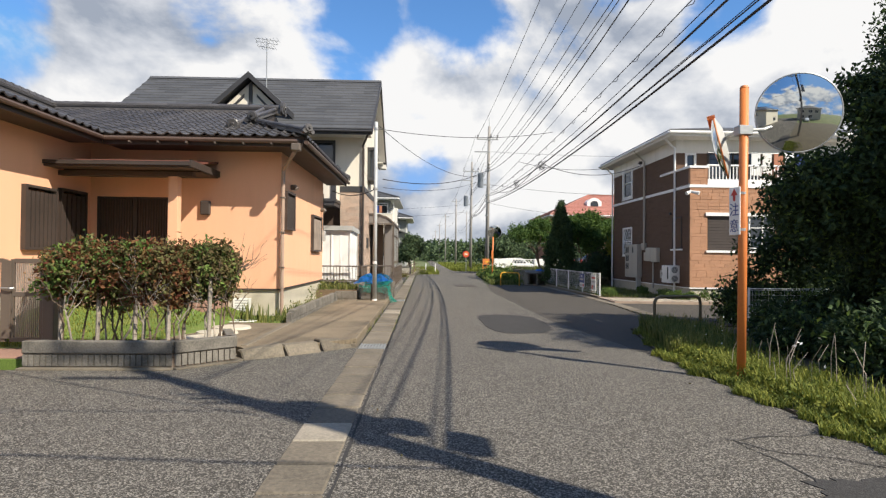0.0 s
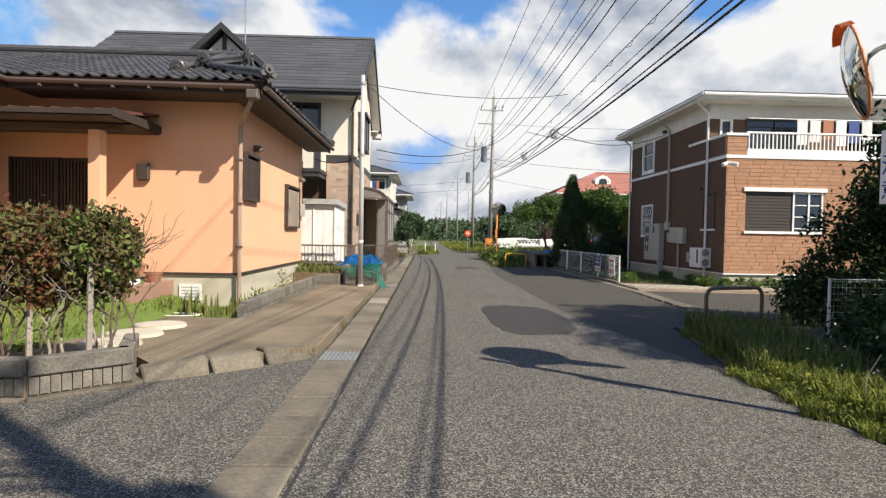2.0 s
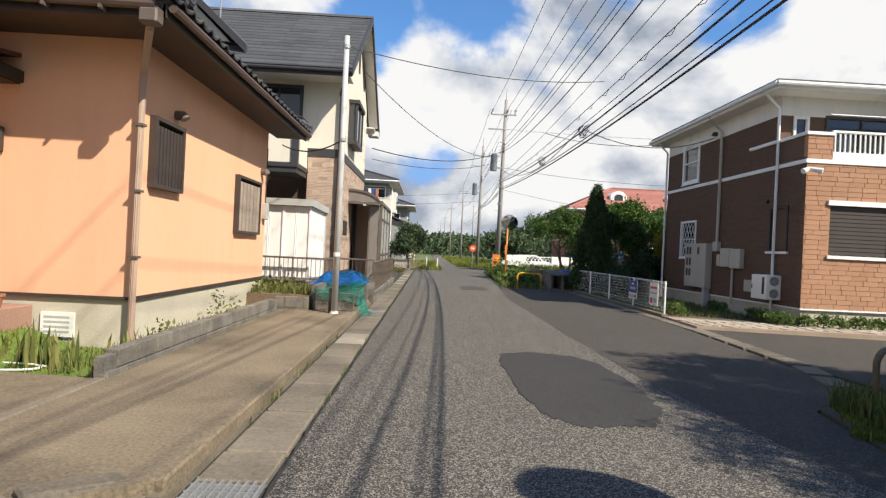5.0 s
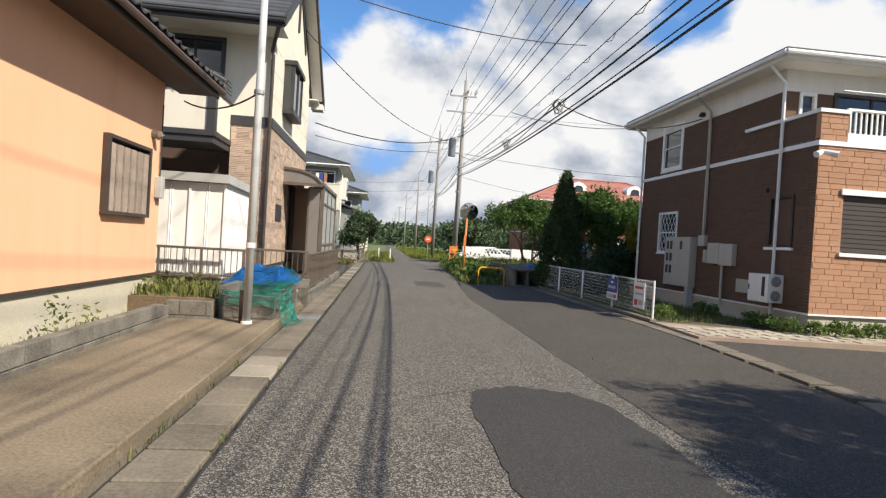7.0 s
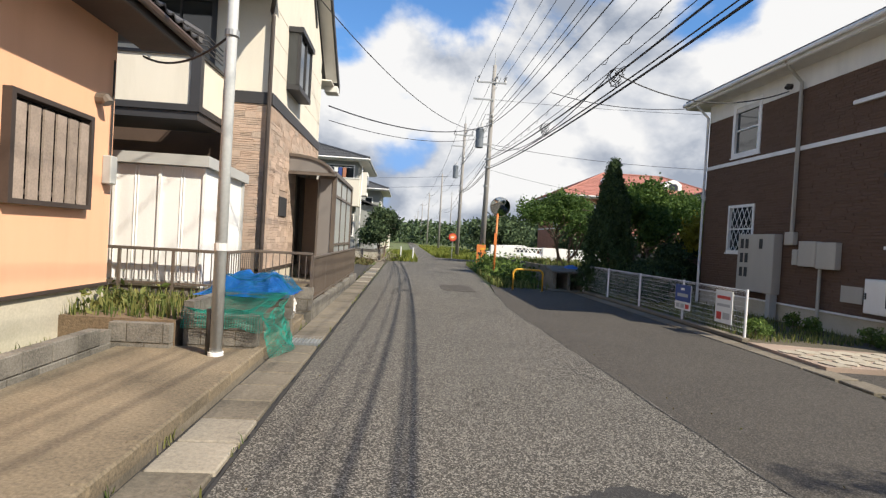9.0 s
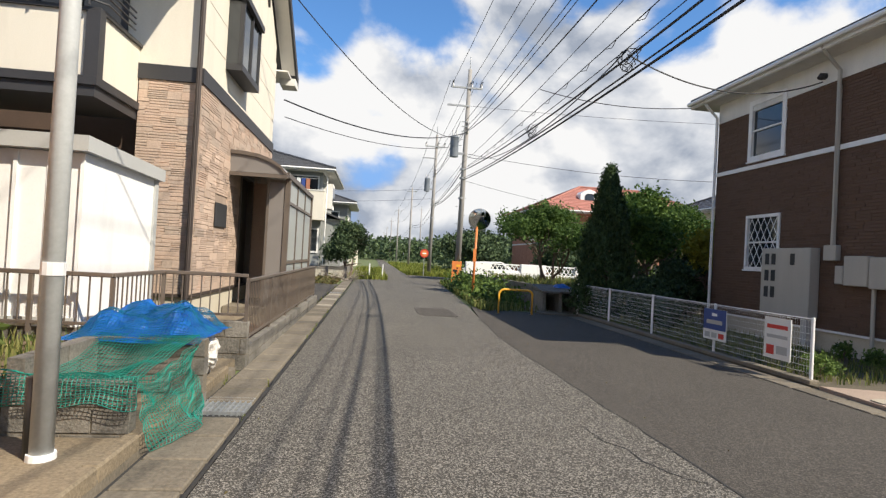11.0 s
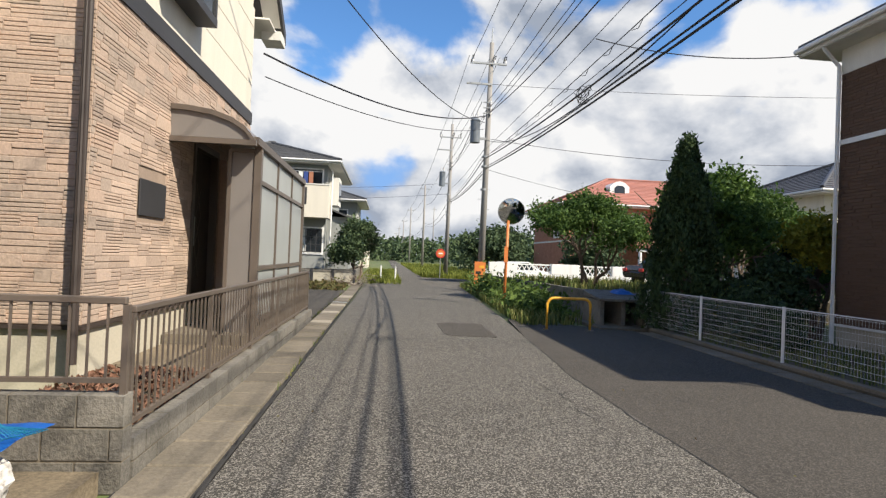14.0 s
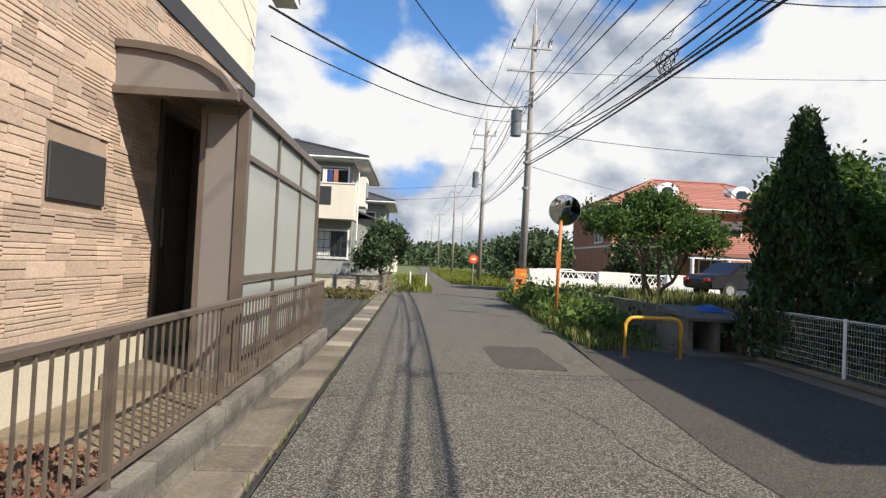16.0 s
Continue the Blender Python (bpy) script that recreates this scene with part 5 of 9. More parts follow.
# ---- two-storey house with stone siding ----
def build_stone_house():
    h = thing("stone_house", "two-storey house, tan stone siding below, cream walls above, slate roof", "house", (-5.0, 26.0, 0))
    X, Y, BK = -2.45, 22.95, 29.15
    BELT0, BELT1 = 4.08, 4.32
    RYY, RZ, EY, EZ, VX = 26.1, 9.58, 21.85, 6.45, -2.05
    g = random.Random(12)
    part("plinth", abox(-12, X - 0.02, Y + 0.02, BK - 0.02, -0.05, 0.62), "pale_concrete", h)
    part("plinth_rail", abox(-3.4, X + 0.03, Y - 0.03, BK, 0.62, 0.66), "brown", h)
    bm = B()
    wall_with_holes(bm, "x", X, -0.15, Y + 0.151, BK - 0.151, 0.661, BELT0, [(25.9, 27.0, 0.661, 3.05)])
    part("east_wall", bm, "mortar", h)
    part("south_wall", abox(-3.4, X, Y, Y + 0.15, 0.661, BELT0), "mortar", h)
    # recessed wall under the balcony; its shade is put into the dark brown
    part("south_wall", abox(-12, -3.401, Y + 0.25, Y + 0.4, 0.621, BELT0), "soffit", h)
    part("north_wall", abox(-12, X, BK - 0.15, BK, 0.621, 6.5), "cream", h)
    part("west_wall", abox(-12.15, -12.001, Y, BK, 0, 6.5), "cream", h)
    east = [o for o in h.children if o.name.startswith("east_wall")][0]
    ashlar("stone", east, "x", X, 1, Y, BK, 0.67, BELT0, [(25.85, 27.05, 0.0, 3.1), (24.02, 24.88, 1.8, 2.3)], "stone", g,
           near=lambda u, z: 23.3 < u < 26.2 and 0.9 < z < 3.2, limit=300)
    ashlar("stone", h, "y", Y, -1, -3.4, X + 0.012, 0.67, BELT0, [], "stone", g)
    # belt and upper walls
    bm = B()
    box(bm, -3.6, X + 0.04, Y - 0.04, Y + 0.2, BELT0, BELT1)
    box(bm, X - 0.2, X + 0.04, Y + 0.201, BK, BELT0, BELT1)
    part("belt_course", bm, "trim", h)
    bm = B()
    wall_with_holes(bm, "y", Y, 0.15, -12, X, BELT1, 6.4, [(-5.0, -3.7, 4.5, 6.1)])
    part("upper_south_wall", bm, "cream", h)
    # gable wall on the road side
    part("gable_wall", prism(B(), [(Y + 0.151, BELT1), (BK - 0.151, BELT1), (BK - 0.151, 6.9), (RYY, RZ - 0.28), (Y + 0.151, 7.0)], "x", X - 0.15, X), "cream", h)
    for z in (4.9, 5.5, 6.1):
        part("siding_joint", abox(X, X + 0.004, Y, BK, z, z + 0.012), "pale_concrete", h)
    # roof
    t = 0.12
    NY = 2 * RYY - EY
    roof = part("roof", slab(B(), [(-12.6, EY, EZ), (VX, EY, EZ), (VX, RYY, RZ), (-12.6, RYY, RZ)], t), "slate", h, "dark slate roof")
    part("roof_slope", slab(B(), [(-12.6, NY, EZ), (VX, NY, EZ), (VX, RYY, RZ), (-12.6, RYY, RZ)], t), "slate", roof)
    # slate courses: thin overlapping strips, cut into slates
    sl = (RZ - EZ) / (RYY - EY)
    vs, fs = [], []
    rng = random.Random(5)
    for j in range(17):
        y0 = EY - 0.03 + j * 0.25
        y1 = y0 + 0.262
        if y1 > RYY + 0.05:
            break
        x = -12.6 + (0.45 if j % 2 else 0.0)
        while x < VX - 0.02:
            x1 = min(x + 0.9, VX + 0.02)
            k = len(vs)
            zz = lambda y: EZ + sl * (y - EY)
            vs += [(x + 0.004, y0, zz(y0) + 0.035), (x1 - 0.004, y0, zz(y0) + 0.035), (x1 - 0.004, y1, zz(y1) + 0.006), (x + 0.004, y1, zz(y1) + 0.006), (x + 0.004, y0, zz(y0) - 0.005), (x1 - 0.004, y0, zz(y0) - 0.005)]
            fs += [(k, k + 1, k + 2, k + 3), (k + 4, k + 5, k + 1, k)]
            x = x1
    raw("slate_covering", vs, fs, "slate", roof, kind="stuff")
    part("ridge_cap", prism(B(), [(RYY - 0.16, RZ - 0.06), (RYY + 0.16, RZ - 0.06), (RYY, RZ + 0.08)], "x", -12.6, VX + 0.02), "slate", roof)
    # verges, eaves
    bm = B()
    for ya, yb in ((EY, RYY), (NY, RYY)):
        slab(bm, [(VX - 0.03, ya, EZ + 0.03), (VX + 0.03, ya, EZ + 0.03), (VX + 0.03, yb, RZ + 0.03), (VX - 0.03, yb, RZ + 0.03)], 0.26)
    part("bargeboard", bm, "trim", roof)
    bm = B()
    for ya, yb in ((EY + 0.3, RYY), (NY - 0.3, RYY)):
        za = EZ - 0.13 + sl * 0.3
        slab(bm, [(X + 0.002, ya, za), (VX - 0.031, ya, za), (VX - 0.031, yb, RZ - 0.13), (X + 0.002, yb, RZ - 0.13)], 0.05)
    part("soffit", bm, "offwhite", roof)
    part("eave_soffit", abox(-12.5, VX - 0.1, EY + 0.06, Y - 0.002, EZ - 0.14, EZ - 0.10), "offwhite", roof)
    part("eave_soffit", abox(-12.5, VX - 0.1, BK + 0.002, NY - 0.06, EZ - 0.14, EZ - 0.10), "offwhite", roof)
    part("eave_return", abox(X, VX + 0.02, NY - 0.55, NY - 0.02, EZ - 0.32, EZ - 0.12), "offwhite", roof)
    part("fascia", abox(-12.6, VX, EY + 0.0, EY + 0.05, EZ - 0.24, EZ - 0.12), "trim", roof)
    gutter(h, (-12.6, EY - 0.06, EZ - 0.10), (VX, EY - 0.06, EZ - 0.12), material="trim")
    # timbering in the gable
    bm = B()
    box(bm, X + 0.002, X + 0.05, RYY - 0.08, RYY + 0.08, 7.6, RZ - 0.3)
    for s in (-1, 1):
        slab(bm, [(X + 0.002, RYY + s * 1.55, 7.55), (X + 0.05, RYY + s * 1.55, 7.55), (X + 0.05, RYY + s * 0.1, RZ - 0.5), (X + 0.002, RYY + s * 0.1, RZ - 0.5)], 0.16)
    part("gable_timber", bm, "trim", h)
    # bay window on the road side
    bay = part("bay_window", abox(X + 0.002, X + 0.30, 24.25, 25.75, 4.75, 4.87), "trim", h, "shallow bay window in a charcoal frame")
    part("hood", abox(X + 0.002, X + 0.34, 24.2, 25.8, 6.05, 6.17), "trim", bay)
    for y in (24.27, 25.0, 25.73):
        part("window_frame", abox(X + 0.22, X + 0.29, y - 0.03, y + 0.03, 4.87, 6.05), "trim", bay)
    part("pane", abox(X + 0.25, X + 0.26, 24.3, 24.97, 4.87, 6.05), "glass", bay)
    part("pane", abox(X + 0.25, X + 0.26, 25.03, 25.7, 4.87, 6.05), "glass", bay)
    part("pane", abox(X + 0.002, X + 0.219, 24.25, 24.262, 4.87, 6.05), "glass", bay)
    for y0 in (24.42, 24.75, 25.15, 25.5):
        bm = B()
        for k in range(6):
            tube(bm, [(X + 0.08, y0 + k * 0.03, 4.9), (X + 0.08, y0 + k * 0.03, 6.0)], 0.02, 5)
        part("curtain", bm, "curtain", bay)
    # corner downpipes
    part("downpipe", tube(B(), [(VX - 0.1, EY - 0.05, EZ - 0.15), (X - 0.05, Y - 0.10, EZ - 0.5), (X - 0.02, Y - 0.09, EZ - 0.6), (X - 0.02, Y - 0.09, 0.3)], 0.045, 10), "brown", h)
    # dark recess, window and balcony on the garden side
    win = plain_window(h, "y", Y, -1, -5.0, -3.7, 4.5, 6.1, "trim", (1, 0), w=0.08)
    bal = part("balcony", abox(-6.6, -3.42, 21.6, Y - 0.002, 3.41, 3.56), "trim", h, "cream balcony with charcoal edging and rail")
    part("balcony_wall", abox(-6.6, -3.42, 21.6, 21.7, 3.68, 4.56), "cream", bal)
    part("balcony_wall", abox(-3.52, -3.42, 21.701, Y - 0.003, 3.68, 4.56), "cream", bal)
    part("balcony_wall", abox(-6.6, -6.5, 21.701, Y - 0.003, 3.68, 4.56), "cream", bal)
    bm = B()
    box(bm, -6.64, -3.38, 21.56, 21.74, 3.56, 3.679)
    box(bm, -3.56, -3.38, 21.741, Y - 0.003, 3.56, 3.679)
    box(bm, -3.56, -3.38, 21.56, 21.6, 3.68, 4.56)
    box(bm, -3.42, -3.38, 21.601, 21.72, 3.68, 4.56)
    part("edge_board", bm, "trim", bal)
    part("coping", abox(-6.64, -3.38, 21.56, 21.74, 4.561, 4.61), "trim", bal)
    part("coping", abox(-3.56, -3.38, 21.741, Y - 0.003, 4.561, 4.61), "trim", bal)
    bm = B()
    for k in range(4):
        z = 4.68 + k * 0.09
        tube(bm, [(-4.9, 21.5, z), (-3.45, 21.5, z), (-3.32, 21.63, z), (-3.32, 22.5, z)], 0.014, 5)
    for x in (-4.9, -4.2, -3.5):
        tube(bm, [(x, 21.5, 4.61), (x, 21.5, 4.98)], 0.016, 5)
    part("balcony_rail", bm, "trim", bal)
    # dormer gable
    dm = part("dormer", prism(B(), [(-8.2, 7.3), (-5.8, 7.3), (-7.0, 8.45)], "y", 22.75, 22.85), "cream", h, "small timbered dormer gable")
    for s in (-1, 1):
        part("dormer_roof", slab(B(), [(-7.0, 22.4, 8.72), (-7.0, 25.2, 8.72), (-7.0 + s * 1.75, 23.6, 7.3), (-7.0 + s * 1.75, 22.4, 7.12)], 0.12), "slate", dm)
        bm = slab(B(), [(-7.0, 22.36, 8.76), (-7.0, 22.42, 8.76), (-7.0 + s * 1.8, 22.42, 7.12), (-7.0 + s * 1.8, 22.36, 7.12)], 0.24)
        part("bargeboard", bm, "trim", dm)
    bm = B()
    box(bm, -7.07, -6.93, 22.70, 22.749, 7.3, 8.4)
    for s in (-1, 1):
        slab(bm, [(-7 + s * 0.75, 22.70, 7.45), (-7 + s * 0.75, 22.749, 7.45), (-7 + s * 0.25, 22.749, 7.95), (-7 + s * 0.25, 22.70, 7.95)], 0.12)
    part("timber", bm, "trim", dm)
    # small wall plate, entrance door
    part("wall_plate", abox(X + 0.012, X + 0.03, 24.06, 24.84, 1.83, 2.27, bevel=0.004), "trim", h, "blank dark rectangular wall plate")
    dr = part("door", abox(X - 0.13, X - 0.08, 25.9, 27.0, 0.661, 3.05), "brown", h, "dark panelled entrance door")
    part("door_frame", abox(X - 0.07, X + 0.04, 25.85, 25.93, 0.661, 3.1), "bronze", dr)
    part("door_frame", abox(X - 0.07, X + 0.04, 26.97, 27.05, 0.661, 3.1), "bronze", dr)
    part("door_frame", abox(X - 0.07, X + 0.04, 25.931, 26.969, 3.0, 3.1), "bronze", dr)
    part("door_handle", tube(B(), [(X - 0.03, 26.15, 1.5), (X - 0.03, 26.15, 1.95)], 0.014, 6), "metal", dr)
    bm = B()
    for s in (-1, 1):
        for k in range(3):
            slab(bm, [(X - 0.079, 26.45 + s * 0.12, 1.0 + k * 0.5), (X - 0.072, 26.45 + s * 0.12, 1.0 + k * 0.5), (X - 0.072, 26.45 - s * 0.12, 1.5 + k * 0.5), (X - 0.079, 26.45 - s * 0.12, 1.5 + k * 0.5)], 0.03)
    part("door_lattice", bm, "bronze", dr)
    # entrance canopy: bronze frame, curved smoked roof, frosted side screen
    PX = -1.31                      # outer face of the posts
    c = part("entrance_canopy", abox(PX - 0.1, PX, 25.27, 25.37, 0.2, 2.92), "bronze", h, "bronze aluminium entrance canopy with frosted side screen")
    part("post", abox(PX - 0.1, PX, 29.4, 29.5, 0.2, 2.92), "bronze", c)
    part("beam", abox(PX - 0.11, PX + 0.01, 25.0, 29.5, 2.921, 3.02), "bronze", c)
    prof = [(X + 0.02, 3.38), (-2.2, 3.37), (-1.9, 3.33), (-1.65, 3.25), (-1.47, 3.14), (PX - 0.02, 2.97)]
    for y0, y1, nm, mt in ((24.87, 24.95, "front_arch", "bronze"), (29.5, 29.58, "rear_arch", "bronze"), (24.95, 29.5, "curved_roof", "smoke")):
        bm = B()
        lo = [(p[0], p[1] - (0.07 if mt == "bronze" else 0.02)) for p in prof]
        prism(bm, prof + lo[::-1], "y", y0, y1)
        part(nm, bm, mt, c)
    part("arch_infill", prism(B(), prof + [(PX - 0.04, 2.96), (X + 0.02, 2.96)], "y", 24.91, 24.93), "smoke", c)
    part("arch_rail", abox(X + 0.02, PX, 24.87, 24.95, 2.88, 2.95), "bronze", c)
    part("front_panel", abox(-1.72, PX - 0.11, 25.29, 25.33, 0.3, 2.84), "smoke", c, "beige panel beside the post")
    part("panel_frame", abox(-1.77, -1.72, 25.27, 25.35, 0.2, 2.88), "bronze", c)
    part("panel_frame", abox(-1.72, PX - 0.11, 25.27, 25.35, 2.841, 2.90), "bronze", c)
    mull = (26.68, 28.05)
    for y in mull:
        part("mullion", abox(PX - 0.08, PX - 0.02, y - 0.03, y + 0.03, 0.4, 2.92), "bronze", c)
    for z in (0.42, 1.18, 2.42):
        part("rail", abox(PX - 0.085, PX - 0.015, 25.371, 29.399, z, z + 0.06), "bronze", c)
    ys = (25.38, mull[0] - 0.04, mull[0] + 0.04, mull[1] - 0.04, mull[1] + 0.04, 29.39)
    for k in range(3):
        for z0, z1 in ((0.49, 1.17), (1.25, 2.41), (2.49, 2.91)):
            part("screen_panel", abox(PX - 0.056, PX - 0.044, ys[2 * k] + 0.001, ys[2 * k + 1] - 0.001, z0, z1), "frost", c)
    part("porch_floor", abox(X, -1.3, 25.0, 29.5, -0.04, 0.3), "concrete", h)
    part("brick_pier", abox(X + 0.021, -1.95, 27.2, 27.5, 0.3, 3.0), "stone", h)
    # television antenna
    ant = part("antenna", tube(B(), [(-7.1, 25.3, 8.8), (-7.1, 25.3, 11.2)], 0.024, 6), "metal", h, "thin steel television antenna")
    for z, ln in ((11.1, 0.5), (10.95, 0.45), (10.75, 0.35)):
        part("boom", tube(B(), [(-7.1 - ln, 25.3, z + 0.1), (-7.1 + ln, 25.3, z - 0.02)], 0.013, 4), "metal", ant)
        for k in range(7):
            x = -7.1 - ln + k * ln / 3
            part("element", tube(B(), [(x, 25.05, z + 0.04), (x, 25.55, z + 0.04)], 0.008, 4), "metal", ant)


build_stone_house()


# ---- apartment house ----
def build_apartment():
    h = thing("apartment_house", "two-storey apartment house with brown brick-pattern siding and white belts", "house", (13, 23, 0))
    X, Y, UY, BK, E = 9.42, 19.52, 20.62, 27.45, 21.0
    Z0, BELT, EZ = 0.48, 4.08, 5.95
    rng = random.Random(21)
    side_holes = [(25.05, 26.1, 4.32, 5.6), (25.05, 26.1, 1.66, 2.86), (20.15, 20.85, 1.9, 3.0)]
    part("plinth", abox(X + 0.03, E, Y + 0.03, BK, -0.05, Z0 - 0.04), "pale_concrete", h)
    part("plinth_rail", abox(X - 0.03, E, Y - 0.03, BK, Z0 - 0.039, Z0), "white", h)
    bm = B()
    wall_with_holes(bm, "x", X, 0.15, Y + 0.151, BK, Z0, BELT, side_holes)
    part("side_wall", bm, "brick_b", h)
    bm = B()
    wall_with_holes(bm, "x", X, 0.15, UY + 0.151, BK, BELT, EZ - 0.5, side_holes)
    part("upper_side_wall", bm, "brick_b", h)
    part("frieze", abox(X - 0.012, X + 0.15, UY, BK, EZ - 0.5, EZ), "offwhite", h)
    bm = B()
    fh = [(10.05, 12.5, 1.8, 3.02), (13.6, 16.0, 1.8, 3.02)]
    wall_with_holes(bm, "y", Y, 0.15, X, E, Z0, BELT, fh)
    part("front_wall", bm, "brick_o", h)
    uh = [(9.75, 10.15, 4.7, 5.45), (10.6, 12.6, 4.2, 5.5), (14, 16, 4.2, 5.5)]
    bm = B()
    wall_with_holes(bm, "y", UY, 0.15, X, E, BELT, EZ - 0.5, uh)
    part("upper_front_wall", bm, "brick_b", h)
    part("frieze", abox(X, E, UY - 0.012, UY + 0.15, EZ - 0.5, EZ), "offwhite", h)
    part("back_wall", abox(X, E, BK - 0.15, BK, Z0, EZ), "brick_b", h)
    part("east_end_wall", abox(E - 0.15, E, Y, BK, Z0, EZ), "brick_b", h)
    sh = [(a - 0.05, b + 0.05, c - 0.05, d + 0.05) for a, b, c, d in side_holes]
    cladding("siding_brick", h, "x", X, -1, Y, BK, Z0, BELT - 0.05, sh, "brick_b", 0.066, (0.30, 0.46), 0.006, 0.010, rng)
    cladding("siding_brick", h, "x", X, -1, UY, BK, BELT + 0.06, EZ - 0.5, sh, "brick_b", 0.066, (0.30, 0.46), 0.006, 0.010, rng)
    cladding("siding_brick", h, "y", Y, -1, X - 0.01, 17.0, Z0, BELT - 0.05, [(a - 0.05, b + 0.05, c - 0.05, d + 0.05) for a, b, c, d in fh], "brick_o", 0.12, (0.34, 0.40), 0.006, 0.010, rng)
    # white belts and corner parapet
    part("belt_course", abox(X - 0.035, X + 0.02, Y - 0.035, BK, BELT - 0.05, BELT + 0.05), "white", h)
    part("belt_course", abox(X + 0.021, E, Y - 0.035, Y + 0.02, BELT - 0.05, BELT + 0.05), "white", h)
    bl = part("balcony", abox(X, E, Y + 0.001, UY, BELT - 0.12, BELT + 0.1), "offwhite", h, "recessed balcony with white rail")
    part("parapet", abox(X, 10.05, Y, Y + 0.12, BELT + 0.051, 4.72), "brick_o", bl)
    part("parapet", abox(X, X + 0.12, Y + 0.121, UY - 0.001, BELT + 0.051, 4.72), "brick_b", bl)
    part("coping", abox(X - 0.04, 10.08, Y - 0.04, Y + 0.16, 4.721, 4.80), "white", bl)
    part("coping", abox(X - 0.04, X + 0.16, Y + 0.161, UY - 0.001, 4.721, 4.80), "white", bl)
    cladding("siding_brick", bl, "y", Y, -1, X, 10.05, BELT + 0.06, 4.72, [], "brick_o", 0.12, (0.3, 0.32), 0.006, 0.010, rng)
    part("curb", abox(10.06, E, Y, Y + 0.12, BELT + 0.051, 4.33), "white", bl)
    part("handrail", abox(10.06, E, Y + 0.02, Y + 0.09, 4.80, 4.86, bevel=0.01), "white", bl)
    for k in range(52):
        x = 10.12 + k * 0.125
        part("baluster", abox(x, x + 0.03, Y + 0.04, Y + 0.07, 4.331, 4.80), "white", bl)
    # roof
    ex0, ex1, ey0, ey1 = X - 0.5, E + 0.5, UY - 0.62, BK + 0.6
    rz, ry, rx = 7.25, (ey0 + ey1) / 2, ex0 + (ey1 - ey0) / 2
    roof = part("roof", abox(ex0, ex1, ey0, ey1, EZ + 0.02, EZ + 0.2), "white", h, "low hipped slate roof with white fascia")
    part("soffit", abox(ex0 + 0.03, ex1, ey0 + 0.03, ey1, EZ, EZ + 0.019), "offwhite", roof)
    part("roof_slope", slab(B(), [(ex0, ey0, EZ + 0.26), (ex1, ey0, EZ + 0.26), (ex1, ry, rz), (rx, ry, rz)], 0.05), "slate", roof)
    part("roof_slope", slab(B(), [(ex0, ey0, EZ + 0.26), (rx, ry, rz), (ex0, ey1, EZ + 0.26)], 0.05), "slate", roof)
    part("roof_slope", slab(B(), [(ex0, ey1, EZ + 0.26), (rx, ry, rz), (ex1, ry, rz), (ex1, ey1, EZ + 0.26)], 0.05), "slate", roof)
    gutter(h, (ex0 - 0.05, ey0 - 0.05, EZ + 0.14), (ex0 - 0.05, ey1, EZ + 0.12), material="white", r=0.06)
    gutter(h, (ex0 - 0.05, ey0 - 0.05, EZ + 0.14), (ex1, ey0 - 0.05, EZ + 0.14), material="white", r=0.06)
    # windows
    for (u0, u1, z0, z1), gr in zip(side_holes, (False, True, None)):
        if gr is None:
            plain_window(h, "x", X, -1, u0, u1, z0, z1, "brown", (0, 0), w=0.04, blind="brick_b")
        else:
            plain_window(h, "x", X, -1, u0, u1, z0, z1, "white", (0, 1), w=0.10 if not gr else 0.05, grille=gr)
    part("sill_board", abox(X - 0.07, X, 20.05, 20.95, 1.80, 1.86), "white", h)
    part("sill_board", abox(X - 0.07, X, UY, UY + 1.3, 4.72, 4.80), "white", h)
    for u0, u1, z0, z1 in fh:
        w = part("shuttered_window", abox(u0, u1, Y + 0.05, Y + 0.08, z0, z1), "brown", h, "window with brown roller shutter and white frame")
        for k in range(12):
            z = z0 + 0.02 + k * 0.1
            part("shutter_slat", abox(u0 + 0.03, u0 + 1.5, Y + 0.035, Y + 0.049, z, z + 0.085), "brown", w)
        part("pane", abox(u0 + 1.56, u1 - 0.04, Y + 0.035, Y + 0.045, z0 + 0.05, z1 - 0.05), "glass", w)
        for k in range(4):
            part("glazing_bar", abox(u0 + 1.56, u1 - 0.04, Y + 0.02, Y + 0.034, z0 + 0.08 + k * 0.36, z0 + 0.11 + k * 0.36), "white", w)
        part("lintel", abox(u0 - 0.08, u1 + 0.08, Y - 0.06, Y + 0.03, z1, z1 + 0.12), "white", w)
        part("sill", abox(u0 - 0.06, u1 + 0.06, Y - 0.06, Y + 0.03, z0 - 0.08, z0), "white", w)
        for x in (u0 + 1.52, u1 - 0.03, u0 + 2.0):
            part("window_frame", abox(x - 0.025, x + 0.025, Y + 0.0, Y + 0.034, z0, z1), "white", w)
    plain_window(h, "y", UY, -1, 9.8, 10.12, 4.75, 5.4, "white", (0, 0), w=0.05)
    plain_window(h, "y", UY, -1, 10.65, 12.55, 4.25, 5.45, "brown", (1, 0), w=0.05)
    # downpipes
    for (y, zt, zb) in ((20.55, EZ - 0.05, 0.1), (23.45, EZ - 0.5, 2.0), (27.42, EZ - 0.1, 0.1)):
        dpp = part("downpipe", tube(B(), [(ex0, y, EZ + 0.1), (ex0 + 0.1, y, EZ - 0.05), (X - 0.09, y, EZ - 0.35), (X - 0.09, y, zb)], 0.04, 10), "white" if y != 23.45 else "beige_box", h)
    # service boxes
    mb = part("meter_cabinet", abox(X - 0.24, X - 0.015, 23.82, 25.25, 0.66, 2.1, bevel=0.012), "beige_box", h, "tall beige meter cabinet with dark windows")
